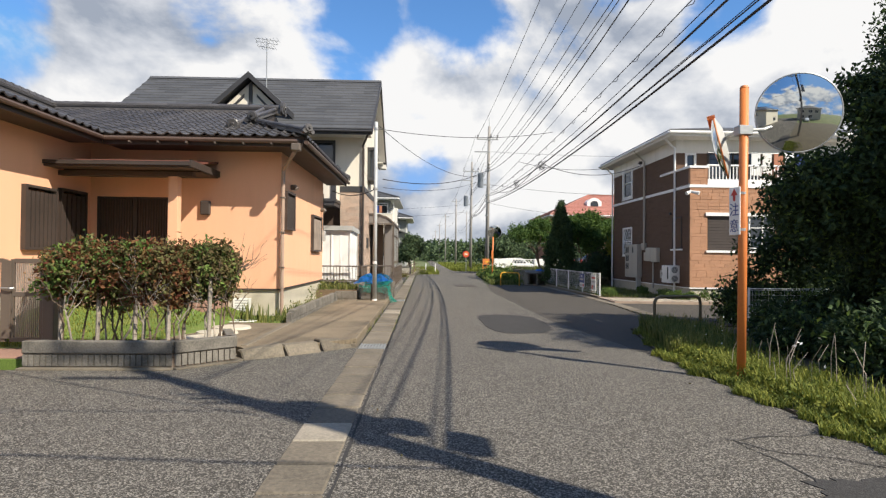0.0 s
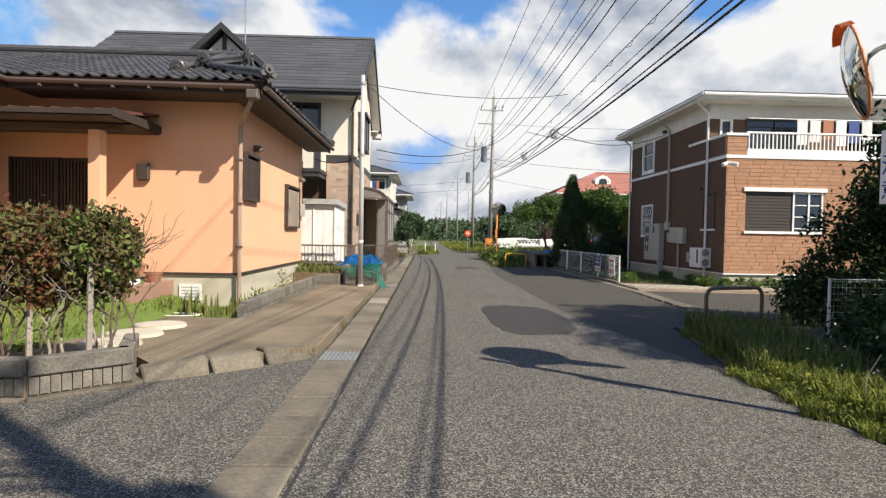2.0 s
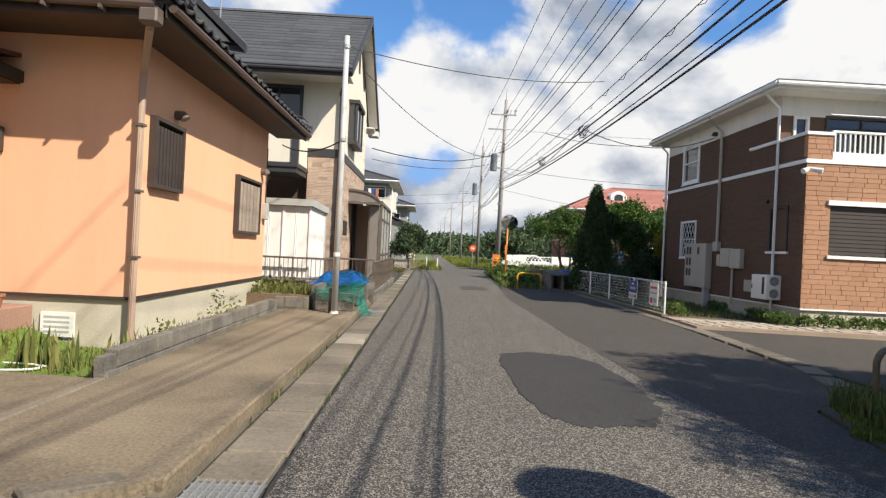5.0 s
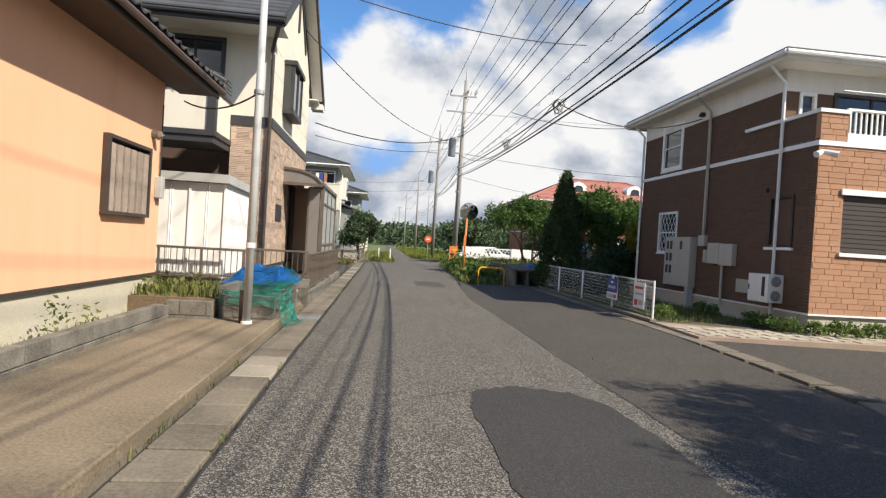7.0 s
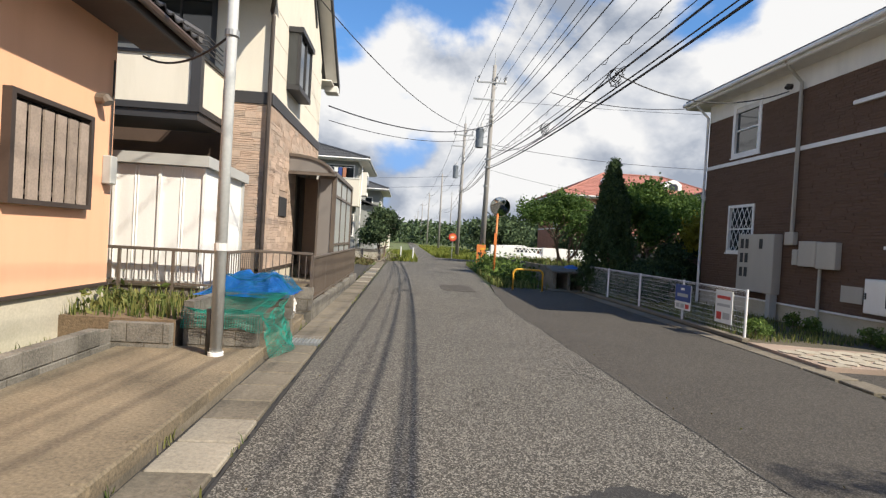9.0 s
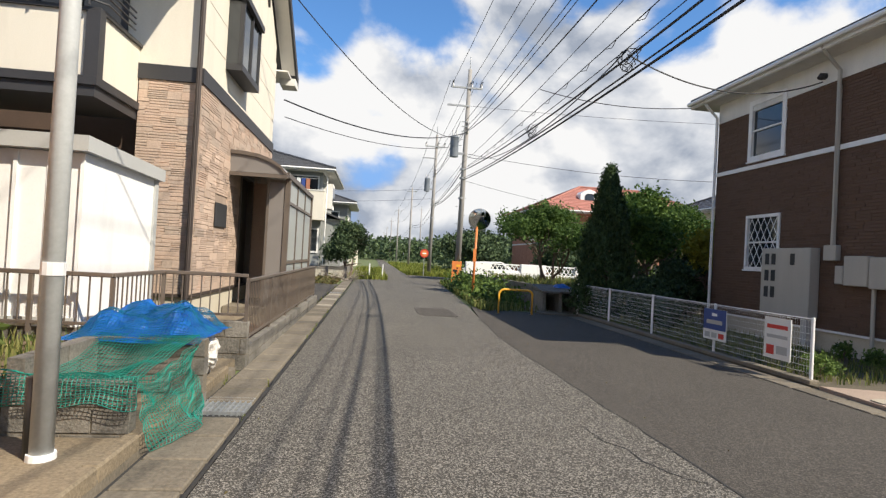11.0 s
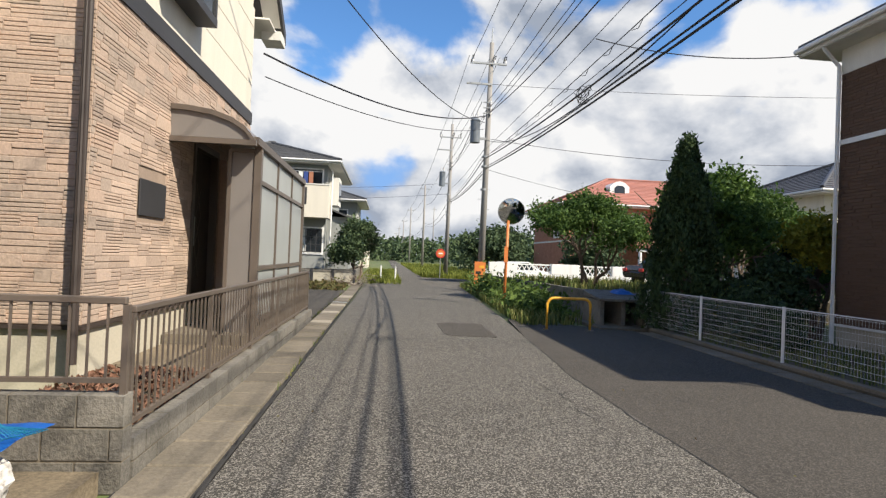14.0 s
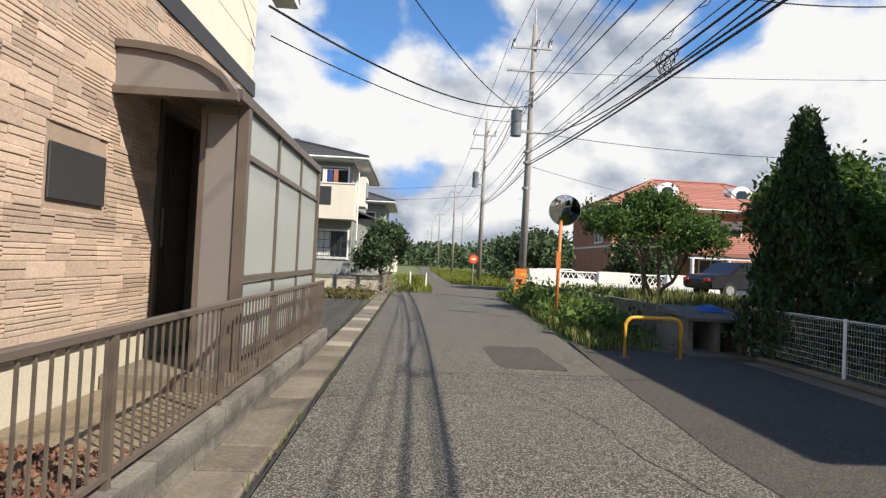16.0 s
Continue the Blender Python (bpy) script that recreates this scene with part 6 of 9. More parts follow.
    for yy, zz in ((25.06, 1.74), (24.86, 1.74), (25.06, 1.38), (24.86, 1.38), (25.06, 1.02), (24.86, 1.02), (24.3, 1.74)):
        part("meter_window", abox(X - 0.25, X - 0.241, yy - 0.06, yy + 0.06, zz, zz + 0.24), "black", mb)
    part("support", abox(X - 0.2, X - 0.02, 23.9, 24.05, 0.04, 0.659), "grey_box", mb)
    part("junction_box", abox(X - 0.14, X - 0.015, 23.32, 23.62, 1.85, 2.15, bevel=0.01), "beige_box", h)
    part("conduit", tube(B(), [(X - 0.06, 23.45, 2.1), (X - 0.06, 23.45, 5.3)], 0.03, 8), "beige_box", h)
    for (y0, y1, z0, z1) in ((22.0, 22.55, 1.35, 1.92), (22.57, 23.1, 1.38, 1.94), (23.12, 23.3, 1.4, 1.75)):
        part("meter_box", abox(X - 0.16, X - 0.015, y0, y1, z0, z1, bevel=0.012), "beige_box", h)
    part("conduit", tube(B(), [(X - 0.08, 22.5, 1.7), (X - 0.08, 22.5, 0.3)], 0.035, 8), "beige_box", h)
    part("hatch", abox(X - 0.03, X - 0.013, 21.4, 21.95, 0.72, 1.05), "beige_box", h)
    # wall lamp at the corner
    wl = part("wall_lamp", tube(B(), [(X, Y - 0.0, 3.85), (X - 0.05, Y - 0.16, 3.85)], 0.03, 8), "white_plastic", h)
    for d in ((-0.22, -0.2, 3.78), (0.16, -0.34, 3.78)):
        part("lamp_head", cyl(B(), (X - 0.05, Y - 0.16, 3.86), (X + d[0], Y + d[1], d[2]), 0.045, 0.07, 10), "white_plastic", wl)
    part("wall_vent", tube(B(), [(X, 23.9, 5.62), (X - 0.1, 23.9, 5.62), (X - 0.12, 23.9, 5.57)], 0.07, 8), "trim", h)
    part("wall_vent", tube(B(), [(X, 21.0, 3.2), (X - 0.08, 21.0, 3.2)], 0.05, 8), "trim", h)
    # laundry on the balcony
    for k, mm in enumerate(("curtain", "offwhite", "terracotta", "white", "blue_sign", "curtain")):
        x = 11.9 + k * 0.42
        bm = B()
        box(bm, x, x + 0.34, Y + 0.45, Y + 0.47, 4.55 + 0.1 * (k % 3), 5.35, bevel=0.008)
        tagged(part("laundry", bm, mm), "washed garment hung out on the balcony rail", "laundry", "laundry on the balcony")
    tagged(part("drying_pole", tube(B(), [(10.3, Y + 0.46, 5.36), (15.5, Y + 0.46, 5.36)], 0.016, 6), "metal"), "steel laundry drying pole over the balcony", "drying pole")
    # wall-mounted unit with round vents in its side
    a = thing("outdoor_unit", "cream wall-mounted outdoor unit with two round side vents", "outdoor unit", (X - 0.2, 20.6, 0.6))
    part("case", abox(X - 0.40, X - 0.003, 20.28, 20.95, 0.60, 1.24, bevel=0.015), "white_plastic", a)
    part("air_slot", abox(X - 0.406, X - 0.402, 20.36, 20.46, 0.74, 1.18), "black", a, "tall black air slot")
    part("latch", abox(X - 0.406, X - 0.402, 20.88, 20.92, 0.86, 0.98), "black", a)
    for z in (0.76, 1.08):
        bm = B()
        bmesh.ops.create_cone(bm, cap_ends=True, segments=24, radius1=0.12, radius2=0.12, depth=0.012, matrix=Matrix.Translation((X - 0.20, 20.273, z)) @ Matrix.Rotation(math.pi / 2, 4, "X"))
        vent = part("side_vent", bm, "grey_box", a, "round grey vent")
        for rr in (0.04, 0.07, 0.1):
            part("vent_ring", tube(B(), [(X - 0.20 + rr * math.cos(t * math.pi / 10), 20.266, z + rr * math.sin(t * math.pi / 10)) for t in range(20)], 0.006, 4, closed=True), "black", vent)


build_apartment()


# ---- block walls, fences and the refuse point ----
def block_wall(name, label, a, b, z0, z1, thick=0.12, cap=True, category="wall", course=0.19, ln=0.39):
    """A wall of grey concrete blocks from a to b, each block a piece."""
    a, b = Vector((*a, 0)), Vector((*b, 0))
    d = b - a
    turn = Matrix.Translation(a) @ Matrix.Rotation(math.atan2(d.y, d.x), 4, "Z")
    w = setting(part(name, abox(0.01, d.length - 0.01, -thick / 2 + 0.008, thick / 2 - 0.008, z0, z1 - 0.01, turn=turn), "concrete"), label, category)
    me = brick_mesh("block", "block", 0.02)
    nrow = max(1, round((z1 - z0) / course))
    h = (z1 - z0) / nrow
    for r in range(nrow):
        u = -ln / 2 if r % 2 else 0.0
        while u < d.length - 0.02:
            s, e = max(u, 0.0), min(u + ln, d.length)
            u += ln
            if e - s < 0.05:
                continue
            m = turn @ Matrix.Translation(((s + e) / 2, 0, z0 + (r + 0.5) * h)) @ Matrix.Diagonal((e - s - 0.012, thick, h - 0.012, 1))
            piece("block", me, m, w)
    return w


def rail_fence(name, label, pts, z0, z1, material="bronze", step=0.105, post_gap=1.8, bar=0.0065):
    """An aluminium fence of upright bars along a line of points."""
    f = thing(name, label, "fence", (*pts[0], z0))
    for a, b in zip(pts, pts[1:]):
        a, b = Vector((*a, 0)), Vector((*b, 0))
        d = b - a
        turn = Matrix.Translation(a) @ Matrix.Rotation(math.atan2(d.y, d.x), 4, "Z")
        ln = d.length
        part("top_rail", abox(0, ln, -0.022, 0.022, z1 - 0.045, z1, bevel=0.006, turn=turn), material, f)
        part("bottom_rail", abox(0, ln, -0.018, 0.018, z0 + 0.06, z0 + 0.09, turn=turn), material, f)
        bme = None
        n = int(ln / step)
        for k in range(1, n):
            m = turn @ Matrix.Translation((k * ln / n, 0, 0))
            if bme is None:
                o = part("bar", abox(-bar, bar, -bar, bar, z0 + 0.091, z1 - 0.046), material, f)
                o.matrix_basis, bme = m, o.data
            else:
                piece("bar", bme, m, f)
        np_ = max(1, round(ln / post_gap))
        for k in range(np_ + 1):
            part("post", abox(k * ln / np_ - 0.019, k * ln / np_ + 0.019, -0.019, 0.019, z0 - 0.02, z1 - 0.046, turn=turn), material, f)
    return f


block_wall("frontage_wall", "low grey block wall under the fence of the stone-clad house", (-1.10, 20.86), (-1.10, 29.4), -0.05, 0.26)
block_wall("corner_wall", "stained grey block wall under the fence corner", (-2.1, 20.78), (-1.04, 20.78), -0.05, 0.56)
rail_fence("fence", "bronze aluminium bar fence on a low block wall by the road", [(-1.12, 20.95), (-1.12, 29.2)], 0.25, 1.08)
rail_fence("fence", "bronze aluminium bar fence beside the white shed", [(-4.4, 19.5), (-2.12, 19.5), (-2.08, 20.76), (-1.08, 20.78)], 0.56, 1.15, post_gap=0.9)
setting(part("planting_bed", abox(-4.4, -2.06, 17.57, 20.7, -0.05, 0.42), "soil"), "raised weedy planting bed beside the shed", "earth")
setting(part("yard_floor", abox(-2.45, -1.17, 20.86, 29.4, -0.05, 0.16), "pad"), "bare yard floor behind the fence", "earth")


def bark_chips():
    g = np.random.default_rng(3)
    n = 1500
    c = np.stack([g.uniform(-2.42, -1.2, n), g.uniform(20.9, 23.4, n), g.uniform(0.165, 0.19, n)], 1)
    leaves("bark_chips", c, 0.05, "chips", rng=g, kind="stuff", label="reddish bark chips covering the narrow yard", up=0.0, long=1.6)


bark_chips()
block_wall("driveway_end_wall", "short grey block wall across the end of the driveway", (-2.72, 17.5), (-2.06, 17.5), -0.05, 0.40)
near_w = block_wall("refuse_wall", "stained grey block wall of the refuse point", (-2.0, 17.72), (-1.16, 17.72), -0.05, 0.5)
block_wall("refuse_wall", "stained grey block back wall of the refuse point", (-2.0, 18.95), (-1.02, 18.95), -0.05, 0.62)
block_wall("refuse_wall", "stained grey block side wall of the refuse point", (-2.0, 17.8), (-2.0, 18.88), -0.05, 0.62)
setting(part("refuse_floor", abox(-2.0, -1.17, 17.61, 20.71, -0.05, 0.10), "pad"), "stained concrete floor of the refuse point", "floor")


def net(name, label, material, fn, nu, nv, r=0.0035, tilt=True):
    """A cloth of thin crossing cords over the surface fn(u, v)."""
    bm_pts = {}
    verts, faces = [], []

    def cord(pts):
        k = len(verts)
        for i, p in enumerate(pts):
            a, b = pts[max(0, i - 1)], pts[min(len(pts) - 1, i + 1)]
            d = (b - a).normalized()
            s = d.orthogonal().normalized()
            t = d.cross(s)
            for q in range(3):
                an = q * 2.094
                verts.append(tuple(p + (s * math.cos(an) + t * math.sin(an)) * r))
        for i in range(len(pts) - 1):
            for q in range(3):
                faces.append((k + 3 * i + q, k + 3 * i + (q + 1) % 3, k + 3 * i + 3 + (q + 1) % 3, k + 3 * i + 3 + q))

    seg = 26
    for i in range(nu + 1):
        cord([Vector(fn(i / nu, j / seg)) for j in range(seg + 1)])
    for j in range(nv + 1):
        cord([Vector(fn(i / seg, j / nv)) for i in range(seg + 1)])
    o = raw(name, verts, faces, material)
    return tagged(o, label, "net")


def wob(x, y, s=1.0, seed=0.0):
    return noise.noise(Vector((x * s + seed, y * s, seed * 0.7)))


def green_side(u, v):
    # hangs over the open road side, from wall top to kerb, spilling out at its foot
    y = 17.62 + 1.36 * u
    f = 1 - v
    x = -1.12 + 0.06 * wob(y, v, 4, 3) + 0.28 * v * v * (0.35 + 0.65 * (1 - abs(2 * u - 0.9)))
    top = 0.53 + 0.10 * u - 0.10 * math.sin(math.pi * u)
    return (x, y + 0.04 * wob(v * 3, u, 4, 5), max(0.02, top * f + 0.02 + 0.03 * wob(y, v, 5, 8)))


def green_top(u, v):
    x = -2.0 + 0.9 * u
    y = 17.6 + 1.36 * v
    sag = 0.22 * math.sin(math.pi * v) * math.sin(math.pi * min(1, u + 0.15))
    return (x, y, 0.56 + 0.08 * v - sag + 0.04 * wob(x, y, 3, 2))


def green_front(u, v):
    x = -2.0 + 0.9 * u
    return (x, 17.60 - 0.02 * v + 0.02 * wob(x, v, 5, 1), 0.55 - 0.24 * v * (0.75 + 0.5 * wob(x, 0, 3, 4)))


net("refuse_net", "green refuse net hanging over the open side of the block walls", "net_green", green_side, 38, 22, 0.0028)
net("refuse_net", "green refuse net sagging over the refuse point", "net_green", green_top, 30, 40, 0.0028)
net("refuse_net", "green refuse net folded over the front block wall", "net_green", green_front, 30, 11, 0.0028)


def blue_heap(name, material, label, x0, x1, y0, y1, zb, hgt, seed, fine=34):
    """Crumpled sheeting in a long heap."""
    v, f = [], []
    n, m = fine, fine
    for i in range(n + 1):
        for j in range(m + 1):
            a, b = i / n, j / m
            x, y = x0 + (x1 - x0) * a, y0 + (y1 - y0) * b
            e = min(1, 4.5 * min(a, 1 - a)) * min(1, 3.5 * min(b, 1 - b))
            z = zb + hgt * e * (0.6 + 0.5 * wob(x, y, 2.6, seed) + 0.22 * wob(x, y, 6, seed) + 0.10 * wob(x, y, 15, seed))
            v.append((x + 0.04 * wob(x, y, 6, seed + 4), y + 0.05 * wob(x, y, 6, seed + 9), max(zb - 0.02, z)))
    for i in range(n):
        for j in range(m):
            k = i * (m + 1) + j
            f.append((k, k + m + 1, k + m + 2, k + 1))
    return tagged(raw(name, v, f, material), label, "sheet")


blue_heap("blue_sheet", "net_blue", "crumpled bright blue netting heaped on the refuse walls", -2.35, -1.12, 18.85, 20.1, 0.57, 0.3, 2.0, 46)




def net_over_heap(u, v):
    x, y = -2.2 + 1.14 * u, 18.80 + 1.15 * v
    e = min(1, 4.5 * min(u + 0.06, 1.05 - u)) * min(1, 3.5 * min(v + 0.03, 1.03 - v))
    z = 0.575 + 0.3 * e * (0.62 + 0.5 * wob(x, y, 2.6, 2.0) + 0.22 * wob(x, y, 6, 2.0) + 0.10 * wob(x, y, 15, 2.0))
    return (x + 0.02 * wob(x, y, 6, 1), y, z + 0.012)


net("refuse_net", "teal net spread over the blue netting", "net_teal", net_over_heap, 40, 40, 0.0026)
heap_bin = thing("storage_box", "dark plastic box under the folded netting", "box", (-1.7, 19.5, 0.1))
part("body", abox(-2.2, -1.35, 19.03, 20.1, 0.10, 0.58, bevel=0.02), "black", heap_bin)


def trash_bag():
    bm = B()
    bmesh.ops.create_icosphere(bm, subdivisions=4, radius=1.0)
    for v in bm.verts:
        c = v.co.copy()
        k = 1 + 0.34 * noise.noise(c * 2.6) + 0.22 * noise.noise(c * 6.0) + 0.14 * abs(noise.noise(c * 13.0))
        v.co = Vector((c.x * 0.13 * k, c.y * 0.18 * k, c.z * 0.24 * k))
        v.co += Vector((-1.28, 19.75, 0.34))
    o = part("refuse_bag", bm, "bag")
    tagged(o, "crumpled white refuse bag standing on the concrete floor", "refuse bag")


trash_bag()


# ---- shed ----
def build_shed():
    s = thing("garden_shed", "white ribbed steel garden shed with a grey roof edge", "shed", (-3.5, 20.3, 0))
    part("base", abox(-4.5, -2.55, 19.72, 21.6, -0.05, 0.56), "block", s)
    part("body", abox(-4.5, -2.55, 19.70, 21.6, 0.561, 2.36), "white", s)
    part("roof", slab(B(), [(-4.62, 19.58, 2.53), (-2.47, 19.58, 2.53), (-2.47, 21.7, 2.48), (-4.62, 21.7, 2.48)], 0.16), "grey_box", s, "grey roof edge")
    for x in (-4.2, -4.16, -3.56, -3.52, -2.9, -2.86):
        part("rib", tube(B(), [(x, 19.70, 0.58), (x, 19.70, 2.35)], 0.012, 5), "white", s)
    for x in (-4.49, -3.85, -3.2, -2.56):
        part("door_edge", abox(x - 0.02, x + 0.02, 19.672, 19.699, 0.57, 2.35), "white", s)
    part("corner_post", abox(-2.56, -2.52, 21.52, 21.62, 0.561, 2.36), "grey_box", s)
    part("rail", abox(-4.5, -2.54, 19.66, 19.7, 0.60, 0.66), "grey_box", s)


build_shed()


# ---- street lamp pole, utility poles, wires ----
def lamp_pole():
    p = thing("steel_pole", "pale grey steel service pole with a white foot collar", "pole", (-1.48, 17.2, 0.1))
    part("shaft", cyl(B(), (-1.48, 17.2, 0.1), (-1.48, 17.2, 5.6), 0.066, 0.05, 16), "pole_grey", p, smooth=True)
    part("foot_cover", cyl(B(), (-1.53, 17.24, 0.1), (-1.53, 17.24, 0.62), 0.075, 0.075, 14), "black", p, smooth=True)
    part("collar", cyl(B(), (-1.48, 17.2, 0.1), (-1.48, 17.2, 0.17), 0.085, 0.08, 16), "white", p)
    part("clamp", cyl(B(), (-1.48, 17.2, 3.52), (-1.48, 17.2, 3.58), 0.075, 0.075, 14), "metal", p)
    part("clamp", cyl(B(), (-1.48, 17.2, 5.35), (-1.48, 17.2, 5.42), 0.07, 0.07, 14), "metal", p)
    part("band", cyl(B(), (-1.48, 17.2, 1.25), (-1.48, 17.2, 1.33), 0.069, 0.069, 14), "white", p)


lamp_pole()


def sagging(a, b, sag, n=22):
    a, b = Vector(a), Vector(b)
    return [a.lerp(b, i / n) - Vector((0, 0, 4 * sag * (i / n) * (1 - i / n))) for i in range(n + 1)]


def cable(a, b, sag, r, label="black overhead cable strung between poles", group="overhead cables", n=22):
    return tagged(part("overhead_cable", tube(B(), sagging(a, b, sag, n), r, 5), "wire"), label, "cable", group)


P0, P1, P2, P3 = (4.75, 0.4), (4.8, 42.4), (4.9, 58.5), (5.3, 100.0)


def utility_pole(x, y, height, lean=(0, 0), full=True, arm=0.8, transformer=0):
    p = thing("utility_pole", "tall grey concrete utility pole with steel cross-arms", "utility pole", (x, y, 0), "utility poles")
    top = (x + lean[0], y + lean[1], height)
    part("shaft", cyl(B(), (x, y, -0.05), top, 0.165, 0.10, 16), "pole", p, smooth=True)
    part("tip", cyl(B(), top, (top[0], top[1], height + 0.7), 0.03, 0.02, 8), "metal", p)
    if not full:
        part("cross_arm", abox(x - arm, x + arm, y - 0.05, y + 0.05, height - 0.5, height - 0.42), "metal", p)
        return p
    for z, l, r in ((height - 1.0, arm, arm), (height - 1.95, arm * 1.25, 0.15)):
        ca = part("cross_arm", abox(x - l, x + r, y - 0.16, y - 0.08, z - 0.04, z + 0.04), "metal", p)
        if z > height - 1.5:
            for dx in (-arm + 0.05, 0.25, arm - 0.05):
                part("insulator", cyl(B(), (x + dx, y - 0.12, z + 0.04), (x + dx, y - 0.12, z + 0.24), 0.05, 0.035, 8), "insulator", ca)
                part("jumper", tube(B(), [(x + dx, y - 0.2, z + 0.15), (x + dx + 0.03, y - 0.3, z + 0.3), (x + dx, y, z + 0.36), (x + dx - 0.04, y + 0.3, z + 0.1)], 0.02, 5), "wire", ca)
    for z in (8.6, 8.35, 8.1):
        part("insulator", cyl(B(), (x + 0.14, y - 0.2, z - 0.06), (x + 0.14, y - 0.2, z + 0.06), 0.05, 0.05, 8), "insulator", p)
        part("bracket", abox(x - 0.2, x + 0.22, y - 0.22, y - 0.16, z - 0.02, z + 0.02), "metal", p)
    if transformer:
        t = part("transformer", cyl(B(), (x + transformer * 0.52, y - 0.1, 6.75), (x + transformer * 0.52, y - 0.1, 7.75), 0.22, 0.22, 18), "transformer", p, smooth=False)
        part("lid", cyl(B(), (x + transformer * 0.52, y - 0.1, 7.75), (x + transformer * 0.52, y - 0.1, 7.85), 0.24, 0.16, 18), "transformer", t)
        part("hanger", abox(x + min(0, transformer * 0.3), x + max(0, transformer * 0.3), y - 0.15, y - 0.05, 6.9, 7.0), "metal", t)
        for dx in (-0.1, 0.1):
            part("bushing", cyl(B(), (x + transformer * 0.52 + dx, y - 0.1, 7.85), (x + transformer * 0.52 + dx, y - 0.1, 8.15), 0.04, 0.025, 8), "insulator", t)
    for k in range(10):
        z = 2.4 + k * 0.45
        s = 1 if k % 2 else -1
        part("step_bolt", tube(B(), [(x + s * 0.13, y, z), (x + s * 0.27, y, z)], 0.012, 5), "metal", p)
    for z in (5.65, 6.1, 4.6):
        part("band", cyl(B(), (x, y, z), (x, y, z + 0.09), 0.155, 0.155, 14), "metal", p)
    return p


utility_pole(*P0, 11.6, (0.1, 0), transformer=1)
utility_pole(*P1, 11.4, (0.12, 0), transformer=-1)
utility_pole(*P2, 11.4, (0.1, 0), transformer=-1)
for (x, y, hh) in ((5.3, 92.0, 11.0), (5.0, 128.0, 11.0), (4.7, 165.0, 11.0), (4.4, 205.0, 11.0), (4.2, 250.0, 11.0), (13.0, 170.0, 15.0)):
    utility_pole(x, y, hh, full=False, arm=0.7)


def string_wires():
    spans = [(P0, P1), (P1, P2)]
    for (a, b) in spans:
        k = 1.0 if a is P0 else 0.35
        up = a is P0
        for dx in (-0.9, 0.05, 0.5):
            cable((a[0] + dx, a[1], 11.25 if up else 10.75), (b[0] + max(-0.75, min(0.75, dx * 1.1 + 0.1)), b[1], 10.65), 0.6 * k, 0.011)
        for dx, z in ((-0.25, 8.65), (0.02, 8.4), (0.0, 8.15)):
            cable((a[0] + dx, a[1], z + (0.6 if up else 0)), (b[0] + dx * 0.5 + 0.1, b[1], z), 0.75 * k, 0.012)
        cable((a[0] - 0.5, a[1], 8.35 if up else 7.9), (b[0] - 0.15, b[1], 7.95), 1.5 * k, 0.016)
        cable((a[0] - 0.05, a[1], 7.6 if up else 6.5), (b[0] - 0.1, b[1], 6.4), 0.6 * k, 0.008)
        cable((a[0] + 0.0, a[1], 6.15), (b[0] + 0.05, b[1], 6.1 if up else 5.7), 0.85 * k, 0.022)
        cable((a[0] - 0.08, a[1], 6.25), (b[0] + 0.05, b[1], 6.2 if up else 5.8), 0.8 * k, 0.009)
        cable((a[0] - 0.1, a[1], 5.35), (b[0] + 0.05, b[1], 5.6), 0.65 * k, 0.023)
        cable((a[0] - 0.12, a[1], 5.47), (b[0] + 0.05, b[1], 5.70), 0.65 * k, 0.012)
        cable((a[0] + 0.1, a[1], 5.75), (b[0] + 0.15, b[1], 5.75), 0.7 * k, 0.008)
    # coiled hanger along one span
    pts = sagging((P0[0] + 0.34, P0[1], 7.0), (P1[0] + 0.2, P1[1], 6.3), 0.55, 60)
    tagged(part("overhead_cable", tube(B(), pts, 0.011, 5), "wire"), "thin messenger wire with looped hangers", "cable", "overhead cables")
    bm = B()
    for p in pts[4:56:2]:
        tube(bm, [p, p + Vector((0.02, 0.25, -0.09)), p + Vector((0.0, 0.5, -0.03))], 0.008, 4)
    tagged(part("cable_hanger", bm, "wire"), "row of small looped hangers on the messenger wire", "hanger", kind="stuff")
    # closures near the first pole
    for x, y, z, ln in ((4.75, 0.95, 5.85, 0.4), (4.65, 1.0, 5.12, 0.46)):
        c = thing("cable_closure", "black cable splice case hung on the overhead cable", "splice case", (x, y, z), "splice cases")
        part("case", abox(x - 0.09, x + 0.09, y - ln / 2, y + ln / 2, z - 0.15, z + 0.15, bevel=0.03), "black", c)
        part("strap", tube(B(), [(x, y - 0.1, z + 0.15), (x, y - 0.1, z + 0.32)], 0.012, 5), "metal", c)
    for x, y, z in ((4.95, 23.4, 5.35), (4.98, 30.0, 5.45)):
        g = np.random.default_rng(int(y))
        bm = B()
        for k in range(5):
            pts = [(x + 0.12 * math.cos(t) * g.uniform(0.6, 1.3), y + 0.25 * math.sin(t) + 0.1 * k - 0.2, z + 0.16 * math.cos(t + k) * g.uniform(0.7, 1.2)) for t in np.linspace(0, 6.0, 12)]
            tube(bm, pts, 0.009, 4)
        tagged(part("cable_coil", bm, "wire"), "loose coil of spare cable hung on the line", "cable coil", "cable coils")
    # house drops
    drop = "black service cable from the pole line to a house"
    cable((4.92, 23.4, 5.45), (9.35, 23.9, 5.5), 0.45, 0.014, drop)
    cable((4.95, 29.2, 6.5), (9.0, 28.0, 6.0), 0.2, 0.012, drop)
    cable((4.8, 42.3, 6.9), (4.93, 23.4, 5.55), 0.9, 0.014)
